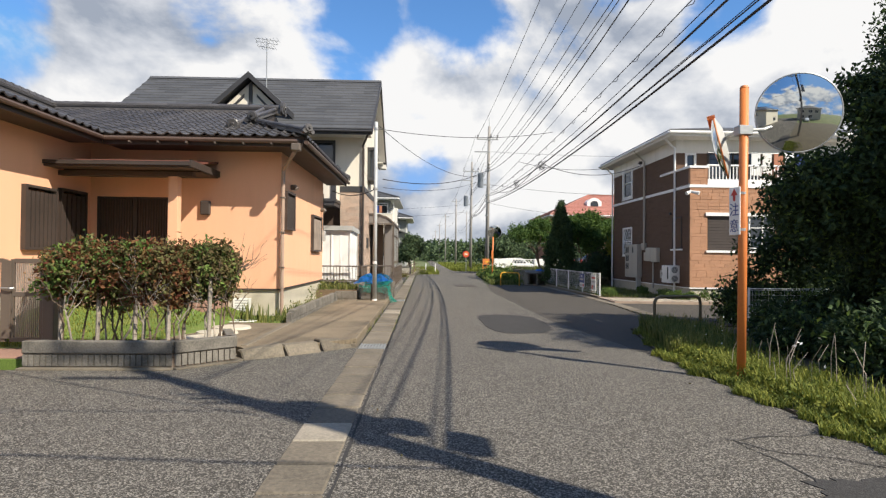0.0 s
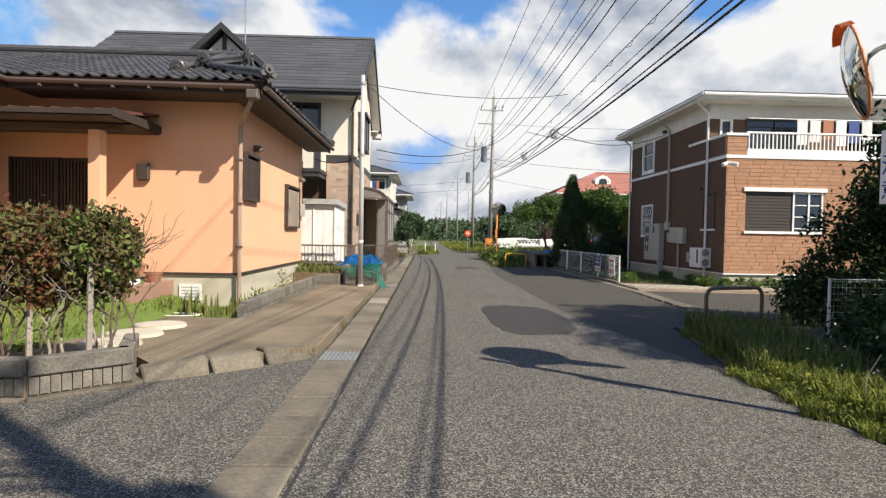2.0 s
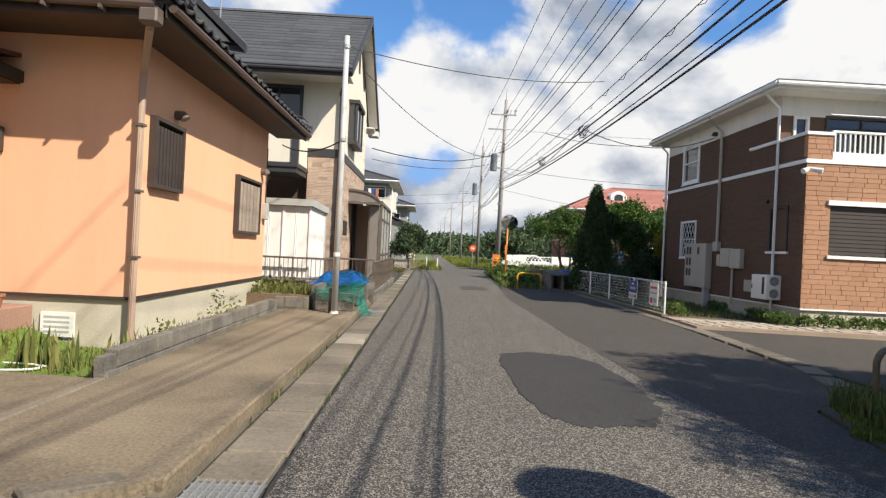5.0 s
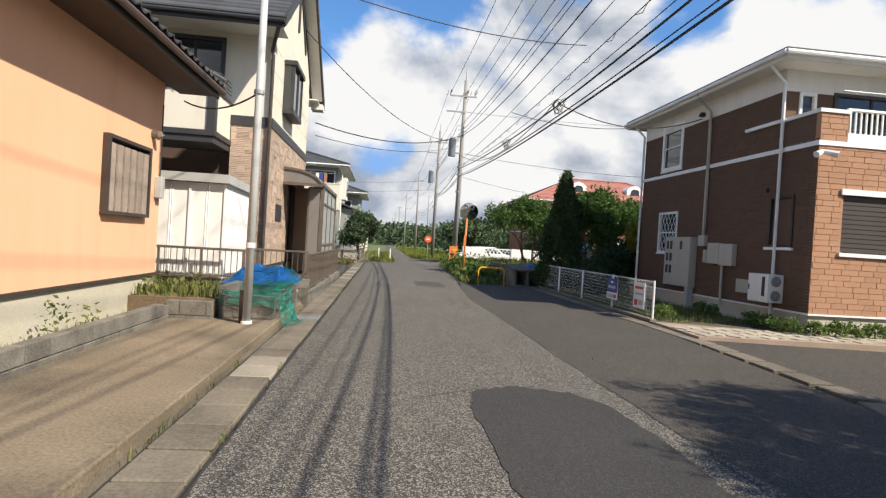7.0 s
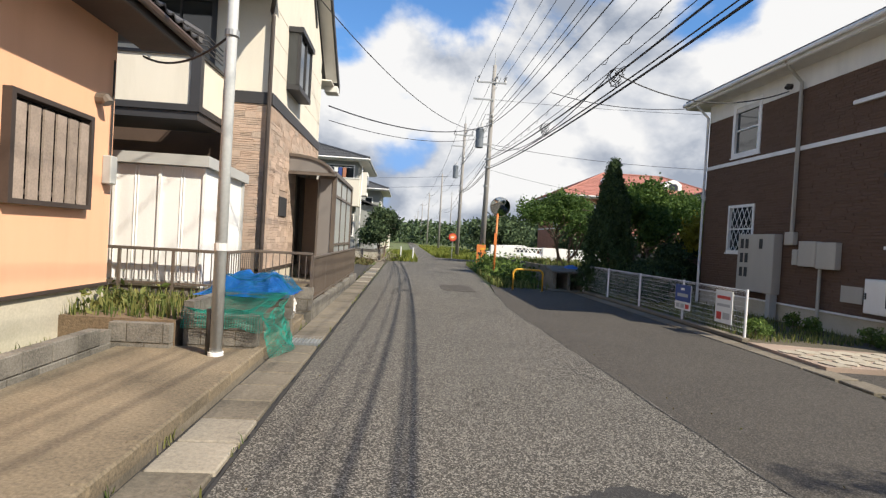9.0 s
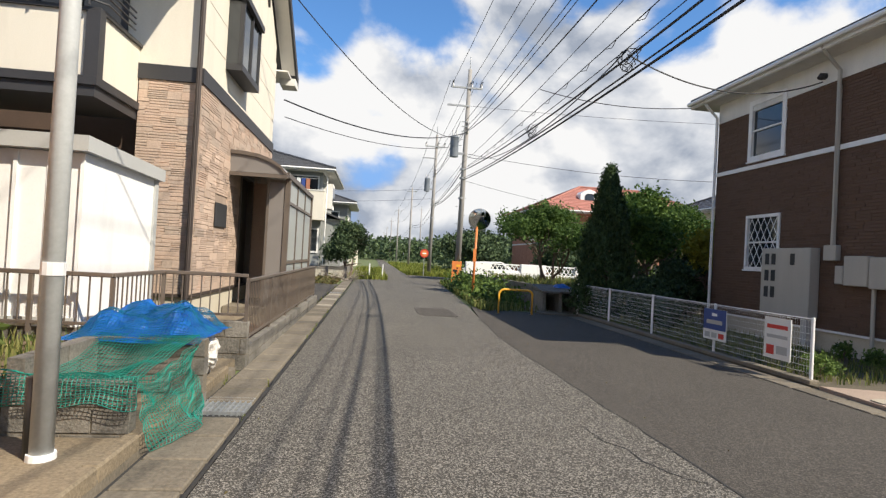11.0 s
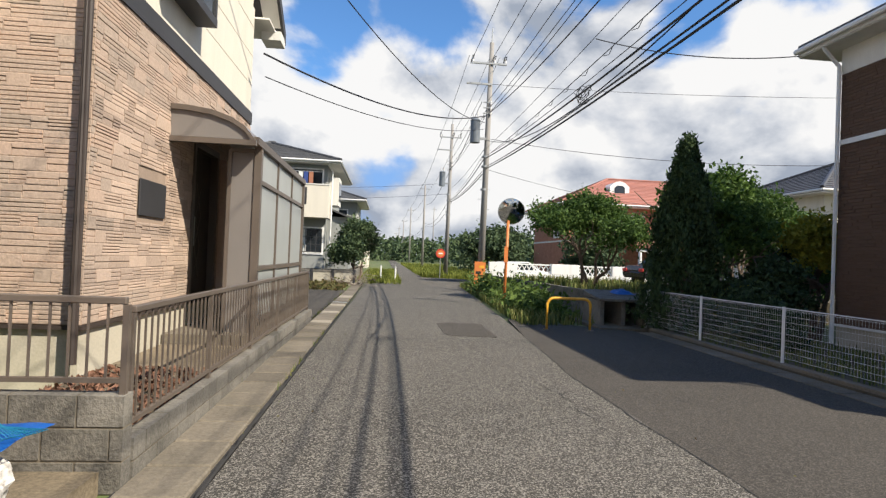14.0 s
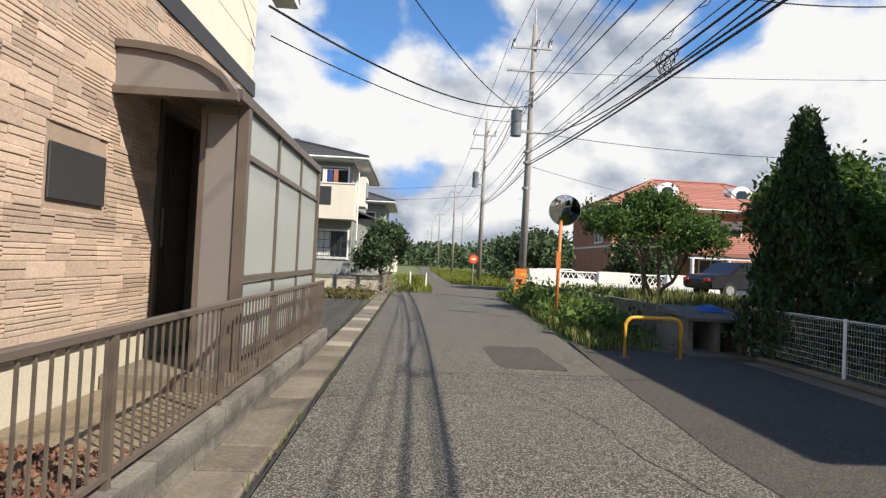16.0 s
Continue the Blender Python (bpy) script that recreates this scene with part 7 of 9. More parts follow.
    cable((4.7, 42.3, 8.0), (-2.1, 28.6, 5.4), 0.55, 0.022, drop)
    cable((4.7, 42.3, 7.4), (-2.1, 28.8, 5.0), 0.45, 0.012, drop)
    cable((4.7, 42.3, 7.7), (-2.05, 25.0, 7.3), 0.9, 0.014, drop)
    cable((-1.48, 17.2, 3.55), (-3.0, 18.55, 3.62), 0.18, 0.014, drop)
    cable((-1.48, 17.2, 5.4), (4.95, 21.5, 6.35), 0.25, 0.010, drop)
    cable((4.8, 42.4, 7.0), (25, 38, 6.5), 0.7, 0.012, drop)
    cable((4.8, 42.4, 5.6), (22, 52, 5.4), 0.5, 0.010, drop)
    cable((4.8, 42.4, 9.5), (40, 30.0, 9.0), 0.9, 0.009, drop)
    cable((4.9, 58.4, 7.0), (-20, 66, 7.5), 0.7, 0.010, drop)
    cable((4.9, 58.4, 6.2), (-20, 66, 6.6), 0.7, 0.010, drop)
    cable((4.75, 0.4, 6.6), (-6.5, 7.0, 4.4), 0.4, 0.014, drop)
    cable((4.75, 0.4, 5.2), (-16, 3.2, 5.4), 0.5, 0.018, drop)
    cable((4.75, 0.4, 7.4), (-20, 2.2, 6.8), 0.6, 0.014, drop)
    for (a, b) in ((P2, (5.3, 92)), ((5.3, 92), (5.0, 128)), ((5.0, 128), (4.7, 165))):
        for dx, z, sg in ((-0.6, 10.6, 0.5), (0.6, 10.6, 0.5), (0.2, 8.4, 0.8), (0.15, 6.0, 0.9), (0.3, 5.7, 0.9)):
            cable((a[0] + dx, a[1], z), (b[0] + dx, b[1], z), sg, 0.014, n=10)


string_wires()


# ---- road mirrors, signs, guard rails ----
def mirror_disc(parent, centre, facing, radius, back="orange_paint", rim="metal", hood=True):
    """A round convex mirror with a rim, a hood and a painted back."""
    m = look(centre, Vector(centre) + Vector(facing)) @ Matrix.Rotation(math.pi, 4, "Y")
    bm = B()
    rings = []
    for j in range(6):
        r = radius * j / 5
        z = 0.05 - 0.10 * (j / 5) ** 2 * radius / 0.5
        rings.append([bm.verts.new(m @ Vector((r * math.cos(k * math.pi / 20), r * math.sin(k * math.pi / 20), z))) for k in range(40)] if j else [bm.verts.new(m @ Vector((0, 0, z)))])
    for k in range(40):
        bm.faces.new((rings[0][0], rings[1][k], rings[1][(k + 1) % 40]))
    for j in range(1, 5):
        for k in range(40):
            bm.faces.new((rings[j][k], rings[j + 1][k], rings[j + 1][(k + 1) % 40], rings[j][(k + 1) % 40]))
    face = part("mirror_face", bm, "mirror", parent, "convex mirror", smooth=True)
    bm = B()
    zc = 0.05 - 0.10 * radius / 0.5
    tube(bm, [m @ Vector((radius * math.cos(k * math.pi / 20), radius * math.sin(k * math.pi / 20), zc - 0.005)) for k in range(40)], 0.012, 6, closed=True)
    part("rim", bm, rim, parent)
    bm = B()
    bmesh.ops.create_cone(bm, cap_ends=True, segments=40, radius1=radius * 0.55, radius2=radius * 0.99, depth=0.07, matrix=m @ Matrix.Translation((0, 0, zc - 0.05)))
    part("back_shell", bm, back, parent)
    if not hood:
        return
    bm = B()
    n = 17
    ring = []
    for k in range(n + 1):
        a = math.pi * (0.28 + 0.44 * k / n)
        ring.append([bm.verts.new(m @ Vector((radius * 1.035 * math.cos(a), radius * 1.035 * math.sin(a), z))) for z in (zc - 0.03, zc + 0.07)])
    for p, q in zip(ring, ring[1:]):
        bm.faces.new((p[0], p[1], q[1], q[0]))
    bmesh.ops.solidify(bm, geom=bm.faces[:], thickness=0.008)
    part("hood", bm, "orange_paint", parent)


def text_mesh(name, body, size, m, material, parent):
    cu = bpy.data.curves.new(name, "FONT")
    cu.body, cu.size, cu.align_x, cu.align_y, cu.extrude = body, size, "CENTER", "CENTER", 0.002
    tmp = bpy.data.objects.new(name, cu)
    scene.collection.objects.link(tmp)
    me = bpy.data.meshes.new_from_object(tmp.evaluated_get(bpy.context.evaluated_depsgraph_get()))
    bpy.data.objects.remove(tmp)
    me.materials.clear()
    me.materials.append(M[material])
    me.transform(m)
    return adopt(new(name, me), parent)


def traffic_mirrors():
    x, y = 3.93, 6.8
    p = thing("traffic_mirror", "orange steel post with two round convex road mirrors", "traffic mirror", (x, y, 0), "traffic mirrors")
    part("post", cyl(B(), (x, y, -0.05), (x + 0.03, y, 3.62), 0.052, 0.052, 18), "orange_paint", p, smooth=True)
    part("cap", cyl(B(), (x + 0.03, y, 3.62), (x + 0.03, y, 3.65), 0.055, 0.04, 18), "orange_paint", p)
    part("clamp", abox(x - 0.07, x + 0.11, y - 0.07, y + 0.07, 3.03, 3.15, bevel=0.01), "metal", p)
    part("arm", tube(B(), [(x + 0.05, y, 3.10), (x + 0.35, y + 0.13, 3.14), (4.66, y + 0.16, 3.28)], 0.022, 8), "metal", p)
    part("arm", tube(B(), [(x, y, 3.10), (x, y + 0.3, 3.1), (3.98, 7.42, 3.04)], 0.022, 8), "metal", p)
    mirror_disc(p, (4.68, y + 0.02, 3.34), (-0.30, -1, -0.10), 0.49, "grey_box", hood=False)
    mirror_disc(p, (3.96, 7.44, 3.0), (-0.85, 0.50, -0.22), 0.43, "grey_box", "orange_paint")
    spin = Matrix.Translation((x, y, 0)) @ Matrix.Rotation(radians(-82), 4, "Z")
    s = part("warning_sign", abox(-0.125, 0.065, -0.078, -0.064, 1.80, 2.39, bevel=0.003, turn=spin), "white", p, "white caution plate with red arrow")
    turn = spin @ Matrix.Translation((-0.03, -0.080, 0)) @ Matrix.Rotation(math.pi / 2, 4, "X")
    text_mesh("lettering", "注", 0.17, Matrix.Translation((0, 0, 2.10)) @ turn, "blue_sign", s)
    text_mesh("lettering", "意", 0.17, Matrix.Translation((0, 0, 1.90)) @ turn, "blue_sign", s)
    bm = prism(B(), [(-0.03, 2.37), (0.03, 2.29), (-0.01, 2.29), (-0.01, 2.22), (-0.05, 2.22), (-0.05, 2.29), (-0.09, 2.29)], "y", -0.083, -0.0785)
    bmesh.ops.transform(bm, matrix=spin, verts=bm.verts)
    part("arrow", bm, "red_sign", s)
    for z in (2.3, 1.85):
        part("strap", cyl(B(), (x, y, z), (x, y, z + 0.03), 0.057, 0.057, 14), "metal", p)
    x, y = 4.28, 34.7
    p = thing("traffic_mirror", "orange steel post with one round convex road mirror", "traffic mirror", (x, y, 0), "traffic mirrors")
    part("post", cyl(B(), (x, y, -0.05), (x + 0.04, y, 2.7), 0.045, 0.045, 16), "orange_paint", p, smooth=True)
    mirror_disc(p, (x + 0.12, y - 0.08, 3.02), (-0.12, -1, -0.28), 0.42, "grey_box", hood=False)
    part("number_plate", abox(x - 0.06, x + 0.06, y - 0.07, y - 0.055, 1.4, 1.9), "orange_paint", p)


traffic_mirrors()


def hoop(label, a, b, h, material, r=0.032):
    a, b = Vector((*a, -0.03)), Vector((*b, -0.03))
    d = (b - a).normalized()
    pts = [a, a + Vector((0, 0, h - 0.12))]
    for k in range(1, 6):
        an = k / 5 * math.pi / 2
        pts.append(a + Vector((0, 0, h - 0.15)) + d * 0.15 * (1 - math.cos(an)) + Vector((0, 0, 0.15 * math.sin(an))))
    for k in range(6):
        an = (1 - k / 5) * math.pi / 2
        pts.append(b + Vector((0, 0, h - 0.15)) - d * 0.15 * (1 - math.cos(an)) + Vector((0, 0, 0.15 * math.sin(an))))
    pts.append(b)
    g = thing("guard_hoop", label, "guard rail", tuple(a))
    part("pipe", tube(B(), pts, r, 12), material, g, smooth=True)
    for p in (a, b):
        part("foot", cyl(B(), p + Vector((0, 0, 0.01)), p + Vector((0, 0, 0.045)), 0.09, 0.08, 14), "concrete", g)


hoop("yellow painted steel guard hoop at the road edge", (4.03, 29.05), (5.0, 29.05), 0.72, "yellow_paint")
hoop("faded rusty steel guard hoop among weeds", (4.85, 11.6), (6.0, 11.95), 0.72, "rust_paint")


def road_signs():
    # orange marker wrap at the foot of the second pole
    p = thing("marker_board", "orange and black marker board at the utility pole's foot", "marker board", (P1[0] - 0.1, P1[1] - 0.3, 0))
    part("board", abox(P1[0] - 0.32, P1[0] + 0.18, P1[1] - 0.24, P1[1] - 0.20, 0.15, 1.35, bevel=0.004), "orange_paint", p)
    for k in range(4):
        z = 0.28 + k * 0.26
        part("stripe", abox(P1[0] - 0.26 + 0.14 * (k % 2), P1[0] - 0.02 + 0.14 * (k % 2), P1[1] - 0.245, P1[1] - 0.241, z, z + 0.12), "yellow_paint" if k % 2 else "black", p)
    # round sign further on
    x, y = 4.35, 57.0
    s = thing("round_sign", "round red-rimmed traffic sign on a thin post", "traffic sign", (x, y, 0))
    part("post", cyl(B(), (x, y, -0.05), (x, y, 2.0), 0.03, 0.03, 10), "metal", s)
    part("disc", cyl(B(), (x, y - 0.04, 1.75), (x, y - 0.055, 1.75), 0.33, 0.33, 28), "red_sign", s)
    part("plate", cyl(B(), (x, y - 0.056, 1.75), (x, y - 0.062, 1.75), 0.24, 0.24, 28), "orange_paint", s)
    part("bar", abox(x - 0.14, x + 0.14, y - 0.07, y - 0.063, 1.70, 1.80), "white", s)
    for x, y in ((0.23, 49.4), (1.05, 48.7)):
        b = thing("marker_post", "slim white marker post in the verge", "marker post", (x, y, 0), "marker posts")
        part("post", cyl(B(), (x, y, -0.05), (x, y, 0.85), 0.045, 0.045, 10), "white", b)
        part("cap", cyl(B(), (x, y, 0.85), (x, y, 0.9), 0.05, 0.03, 10), "grey_box", b)


road_signs()


def mesh_fence(name, label, a, b, z0, z1, gap=2.0, wire=0.065, material="white", levels=7):
    """A welded wire-mesh fence with posts."""
    a, b = Vector((*a, 0)), Vector((*b, 0))
    d = b - a
    turn = Matrix.Translation(a) @ Matrix.Rotation(math.atan2(d.y, d.x), 4, "Z")
    f = thing(name, label, "fence", tuple(a))
    n = max(1, round(d.length / gap))
    step = d.length / n
    for k in range(n + 1):
        part("post", cyl(B(), turn @ Vector((k * step, 0, z0 - 0.12)), turn @ Vector((k * step, 0, z1 + 0.02)), 0.024, 0.024, 10), material, f)
    for k in range(n):
        bm = B()
        m = int(step / wire)
        for i in range(1, m):
            u = k * step + i * step / m
            tube(bm, [turn @ Vector((u, -0.012, z0)), turn @ Vector((u, -0.012, z1 - 0.03)), turn @ Vector((u, 0.03, z1)), turn @ Vector((u, 0.035, z1 - 0.05))], 0.0016, 4)
        for i in range(levels):
            z = z0 + (z1 - z0 - 0.03) * i / (levels - 1)
            tube(bm, [turn @ Vector((k * step, -0.018, z)), turn @ Vector(((k + 1) * step, -0.018, z))], 0.0024, 4)
        tube(bm, [turn @ Vector((k * step, 0.02, z1)), turn @ Vector(((k + 1) * step, 0.02, z1))], 0.008, 4)
        part("mesh_panel", bm, material, f)
    return f


ff = mesh_fence("mesh_fence", "white wire-mesh fence with notices along the apartment plot", (6.55, 20.6), (6.55, 29.6), 0.16, 0.92, wire=0.05, levels=9)
setting(part("fence_kerb", abox(6.44, 6.6, 20.5, 29.2, -0.05, 0.09, bevel=0.01), "concrete"), "low concrete kerb under the mesh fence", "kerb")
mesh_fence("mesh_fence", "white wire-mesh fence half hidden under the dark tree", (6.63, 11.2), (8.75, 11.2), 0.28, 0.9, gap=2.1)
part("leg", tube(B(), [(6.63, 11.2, -0.04), (6.63, 11.2, 0.2)], 0.024, 8), "white", bpy.data.objects["mesh_fence.001"])


def notices():
    for y0, y1, z0, z1, blue in ((22.45, 23.1, 0.3, 0.84, True), (20.95, 21.5, 0.25, 0.86, False)):
        n = thing("notice_board", "blue and white printed notice on the mesh fence" if blue else "white printed notice with red blocks on the mesh fence", "notice", (6.50, (y0 + y1) / 2, z0))
        part("plate", abox(6.50, 6.515, y0, y1, z0, z1), "white_plastic", n)
        if blue:
            part("blue_field", abox(6.496, 6.4995, y0, y1, z0 + 0.18, z1), "blue_sign", n)
            part("print_bar", abox(6.491, 6.4955, y0 + 0.1, y1 - 0.1, z1 - 0.26, z1 - 0.19), "grey_box", n)
            part("print_bar", abox(6.491, 6.4955, y0 + 0.25, y1 - 0.25, z1 - 0.12, z1 - 0.07), "white", n)
            for k in range(3):
                part("print_bar", abox(6.496, 6.4995, y0 + 0.05 + k * 0.2, y0 + 0.2 + k * 0.2, z0 + 0.04, z0 + 0.13), "grey_box" if k else "red_sign", n)
        else:
            part("print_bar", abox(6.496, 6.4995, y0 + 0.06, y1 - 0.06, z1 - 0.16, z1 - 0.1), "red_sign", n)
            part("print_bar", abox(6.496, 6.4995, y0 + 0.06, y1 - 0.06, z1 - 0.3, z1 - 0.25), "grey_box", n)
            part("print_bar", abox(6.496, 6.4995, y0 + 0.33, y1 - 0.06, z0 + 0.06, z0 + 0.2), "red_sign", n)
            part("print_bar", abox(6.496, 6.4995, y0 + 0.06, y0 + 0.28, z0 + 0.08, z0 + 0.2), "grey_box", n)


notices()


# ---- garden gate ----
def build_gate():
    g = thing("garden_gate", "dark bronze aluminium garden gate with fine upright bars", "gate", (-5.8, 8.4, 0.1))
    for x in (-5.42, -6.75):
        part("gate_post", abox(x - 0.08, x + 0.08, 8.32, 8.48, 0.0, 1.45, bevel=0.008), "bronze", g)
    for x0, x1 in ((-6.0, -5.52), (-6.64, -6.06)):
        leaf = part("gate_leaf", abox(x0, x0 + 0.05, 8.38, 8.42, 0.2, 1.40), "bronze", g)
        part("stile", abox(x1 - 0.05, x1, 8.38, 8.42, 0.2, 1.40), "bronze", leaf)
        for z in (0.2, 0.86, 1.35):
            part("rail", abox(x0 + 0.05, x1 - 0.05, 8.385, 8.415, z, z + 0.06), "bronze", leaf)
        n = 13
        for k in range(n):
            x = x0 + 0.07 + (x1 - x0 - 0.15) * k / (n - 1)
            part("bar", abox(x, x + 0.012, 8.39, 8.41, 0.26, 1.35), "slat", leaf)
    part("panel", abox(-6.12, -5.98, 8.36, 8.379, 0.25, 1.38), "bronze", g)
    part("handle", tube(B(), [(-6.1, 8.33, 0.98), (-5.95, 8.31, 0.98), (-5.92, 8.34, 0.98)], 0.014, 6), "metal", g)
    setting(part("gate_step", abox(-7.1, -5.2, 7.6, 8.3, -0.05, 0.12, bevel=0.01), "deck"), "reddish paved step before the garden gate", "step")


build_gate()


# ---- pots and plants by the porch ----
def pots():
    st = thing("plant_stand", "low wooden plant stand on the porch step", "plant stand", (-5.2, 12.6, 0.58))
    part("top", abox(-5.7, -4.75, 12.42, 12.8, 0.66, 0.70, bevel=0.006), "slat", st)
    for x in (-5.66, -4.84):
        part("side", abox(x, x + 0.05, 12.45, 12.77, 0.58, 0.659), "slat", st)
    for x, y, r, h, mt, base in ((-5.5, 12.58, 0.14, 0.2, "pale_concrete", 0.7), (-5.2, 12.55, 0.14, 0.2, "white_plastic", 0.7), (-4.92, 12.62, 0.15, 0.16, "terracotta", 0.7), (-5.3, 12.72, 0.1, 0.26, "blue_sign", 0.7), (-4.55, 12.5, 0.13, 0.14, "terracotta", 0.58)):
        p = thing("plant_pot", {"terracotta": "terracotta plant pot on the porch", "white_plastic": "white plastic plant pot on the porch", "blue_sign": "dark blue plant pot on the porch"}.get(mt, "pale grey plant pot on the porch"), "plant pot", (x, y, base), "plant pots")
        part("body", cyl(B(), (x, y, base), (x, y, base + h), r * 0.75, r, 16), mt, p)
        part("rim", cyl(B(), (x, y, base + h), (x, y, base + h + 0.025), r * 1.08, r * 1.08, 16), mt, p)
        part("soil", cyl(B(), (x, y, base + h + 0.025), (x, y, base + h + 0.032), r * 0.9, r * 0.9, 12), "soil", p)
    t = thing("planter_trough", "white plastic planter trough on the porch step", "planter", (-4.7, 11.8, 0.58))
    part("trough", abox(-4.98, -4.5, 11.62, 11.95, 0.58, 0.68, bevel=0.02), "white_plastic", t)
    part("soil", abox(-4.95, -4.53, 11.65, 11.92, 0.675, 0.688), "soil", t)
    # garden hose left on the grass
    pts = [(-3.9 + 0.5 * math.cos(a) * (1 - a * 0.02), 11.75 + 0.16 * math.sin(a), 0.125) for a in np.linspace(0.4, 8.5, 40)]
    tagged(part("garden_hose", tube(B(), pts, 0.011, 6), "white_plastic"), "pale garden hose lying on the grass", "hose")


pots()


# ---- planting ----
def shrub(name, label, cx, cy, rx, ry, z0, z1, mats, stems, g, count=150, size=0.036, stem_mat="pale_bark", base=0.1):
    s = thing(name, label, "shrub", (cx, cy, base))
    for k in range(stems):
        bm = B()
        bx, by = cx + g.uniform(-0.5, 0.5) * rx, cy + g.uniform(-0.4, 0.4) * ry
        limbs(bm, g, (bx, by, base - 0.05), (bx + g.uniform(-0.5, 0.5) * rx, by + g.uniform(-0.5, 0.5) * ry, z0 + 0.25 * (z1 - z0)), 0.017, 2, 0.45)
        part("stem", bm, stem_mat if k % 2 else "bark", s)
    c = clumps(g, (cx, cy, (z0 + z1) / 2), (rx, ry, (z1 - z0) / 2), count * 2, 18, 0.055, 0.35)
    pick = g.integers(0, len(mats), len(c) // 18).repeat(18)
    for i, mt in enumerate(mats):
        leaves("foliage", c[pick == i], size, mt, s, g, kind="stuff")
    return s


def bank(x, y):
    """Height of the lawn, which rises towards the porch."""
    return 0.10 + 0.34 * min(1.0, max(0.0, (y - 9.3) / 2.2)) * min(1.0, max(0.0, (-3.9 - x) / 0.9))


def lawn_bank():
    xs, ys = np.linspace(-7.58, -3.85, 16), np.linspace(9.2, 13.0, 16)
    v = [(x, y, bank(x, y) + 0.004) for y in ys for x in xs]
    f = [(j * 16 + i, j * 16 + i + 1, j * 16 + i + 17, j * 16 + i + 16) for j in range(15) for i in range(15)]
    setting(raw("lawn_bank", v, f, "lawn"), "mown green lawn rising gently to the porch", "lawn")


lawn_bank()


def garden_shrubs():
    g = np.random.default_rng(11)
    shrub("hedge_shrub", "clipped photinia shrub with red and green leaves", -4.75, 7.95, 0.62, 0.42, 0.7, 1.80, ["leaf_red", "leaf", "leaf_brown"], 5, g, 260)
    shrub("hedge_shrub", "clipped photinia shrub with dark red leaves", -4.1, 7.95, 0.62, 0.42, 0.68, 1.80, ["leaf_red", "leaf_brown", "leaf_red", "leaf"], 6, g, 240)
    shrub("hedge_shrub", "half-bare shrub with dry brownish leaves", -3.5, 8.0, 0.5, 0.4, 0.7, 1.74, ["leaf_brown", "leaf_brown", "leaf_red"], 7, g, 170)
    shrub("hedge_shrub", "half-bare green and brown shrub on pale stems", -3.0, 8.1, 0.46, 0.4, 0.75, 1.76, ["leaf", "leaf_brown", "leaf_brown"], 6, g, 190)
    for x in (-4.95, -4.45, -3.95, -3.5, -2.95):
        tagged(part("stake", tube(B(), [(x, 7.85, 0.05), (x + 0.02, 7.86, 1.25)], 0.028, 7), "pale_bark"), "upright wooden plant stake in the planter", "stake", "plant stakes")
    # bed of the planter
    bm = B()
    prism(bm, [(-5.1, 7.52), (-3.3, 7.52), (-2.75, 8.0), (-3.0, 8.7), (-5.1, 8.4)], "z", 0.09, 0.17)
    setting(part("planter_bed", bm, "soil"), "dry soil bed of the planter", "earth")
    # lawn blades
    n = 9000
    p = np.stack([g.uniform(-7.0, -3.1, n), g.uniform(8.5, 12.9, n), np.full(n, 0.095)], 1)
    p = p[(p[:, 0] < -4.2) | (p[:, 1] > 11.6)]
    p[:, 2] = [bank(x, y) for x, y in p[:, :2]]
    blades("lawn_grass", p, 0.06, "grass", rng=g, width=0.006, lean=0.5, label="short green lawn grass", kind="stuff")
    n = 900
    p = np.stack([g.uniform(-3.3, -2.78, n), g.uniform(11.5, 17.2, n), np.full(n, 0.095)], 1)
    blades("bed_grass", p, 0.16, "grass_dry", rng=g, width=0.008, label="sparse grass beside the house wall", kind="stuff")
    # sword-leaved clumps by the wall
    for x, y, h, nn in ((-3.75, 12.0, 0.5, 26), (-3.4, 11.9, 0.36, 24), (-4.2, 12.1, 0.3, 22), (-2.95, 12.6, 0.35, 26)):
        p = np.stack([g.normal(x, 0.12, nn), g.normal(y, 0.12, nn), np.full(nn, 0.09)], 1)
        blades("iris_clump", p, h, "grass_dry", rng=g, width=0.018, lean=0.35, label="clump of sword-shaped garden leaves by the house wall", kind="stuff")
    # tall weeds on the driveway wall and planting bed
    for x, y, h in ((-2.95, 15.0, 0.55), (-2.9, 15.6, 0.4), (-3.0, 13.4, 0.3)):
        nn = 70
        c = np.stack([g.normal(x, 0.07, nn), g.normal(y, 0.1, nn), g.uniform(0.12, 0.12 + h, nn)], 1)
        leaves("tall_weed", c, 0.035, "grass_dry", rng=g, label="tall seeding weed at the foot of the house", kind="stuff")
    n = 620
    c = np.stack([-4.2 + np.abs(g.normal(0, 0.75, n)), g.uniform(17.75, 19.3, n), 0.40 + np.abs(g.normal(0, 0.13, n))], 1)
    c = c[c[:, 0] < -2.2]
    leaves("bed_weeds", c, 0.06, "grass_dry", rng=g, label="leafy weeds in the planting bed", kind="stuff")
    n = 1100
    p = np.stack([g.uniform(-4.2, -2.05, n), g.uniform(17.6, 19.4, n), np.full(n, 0.41)], 1)
    blades("bed_grass", p, 0.2, "grass_dry", rng=g, width=0.009, label="grass in the planting bed", kind="stuff")


garden_shrubs()


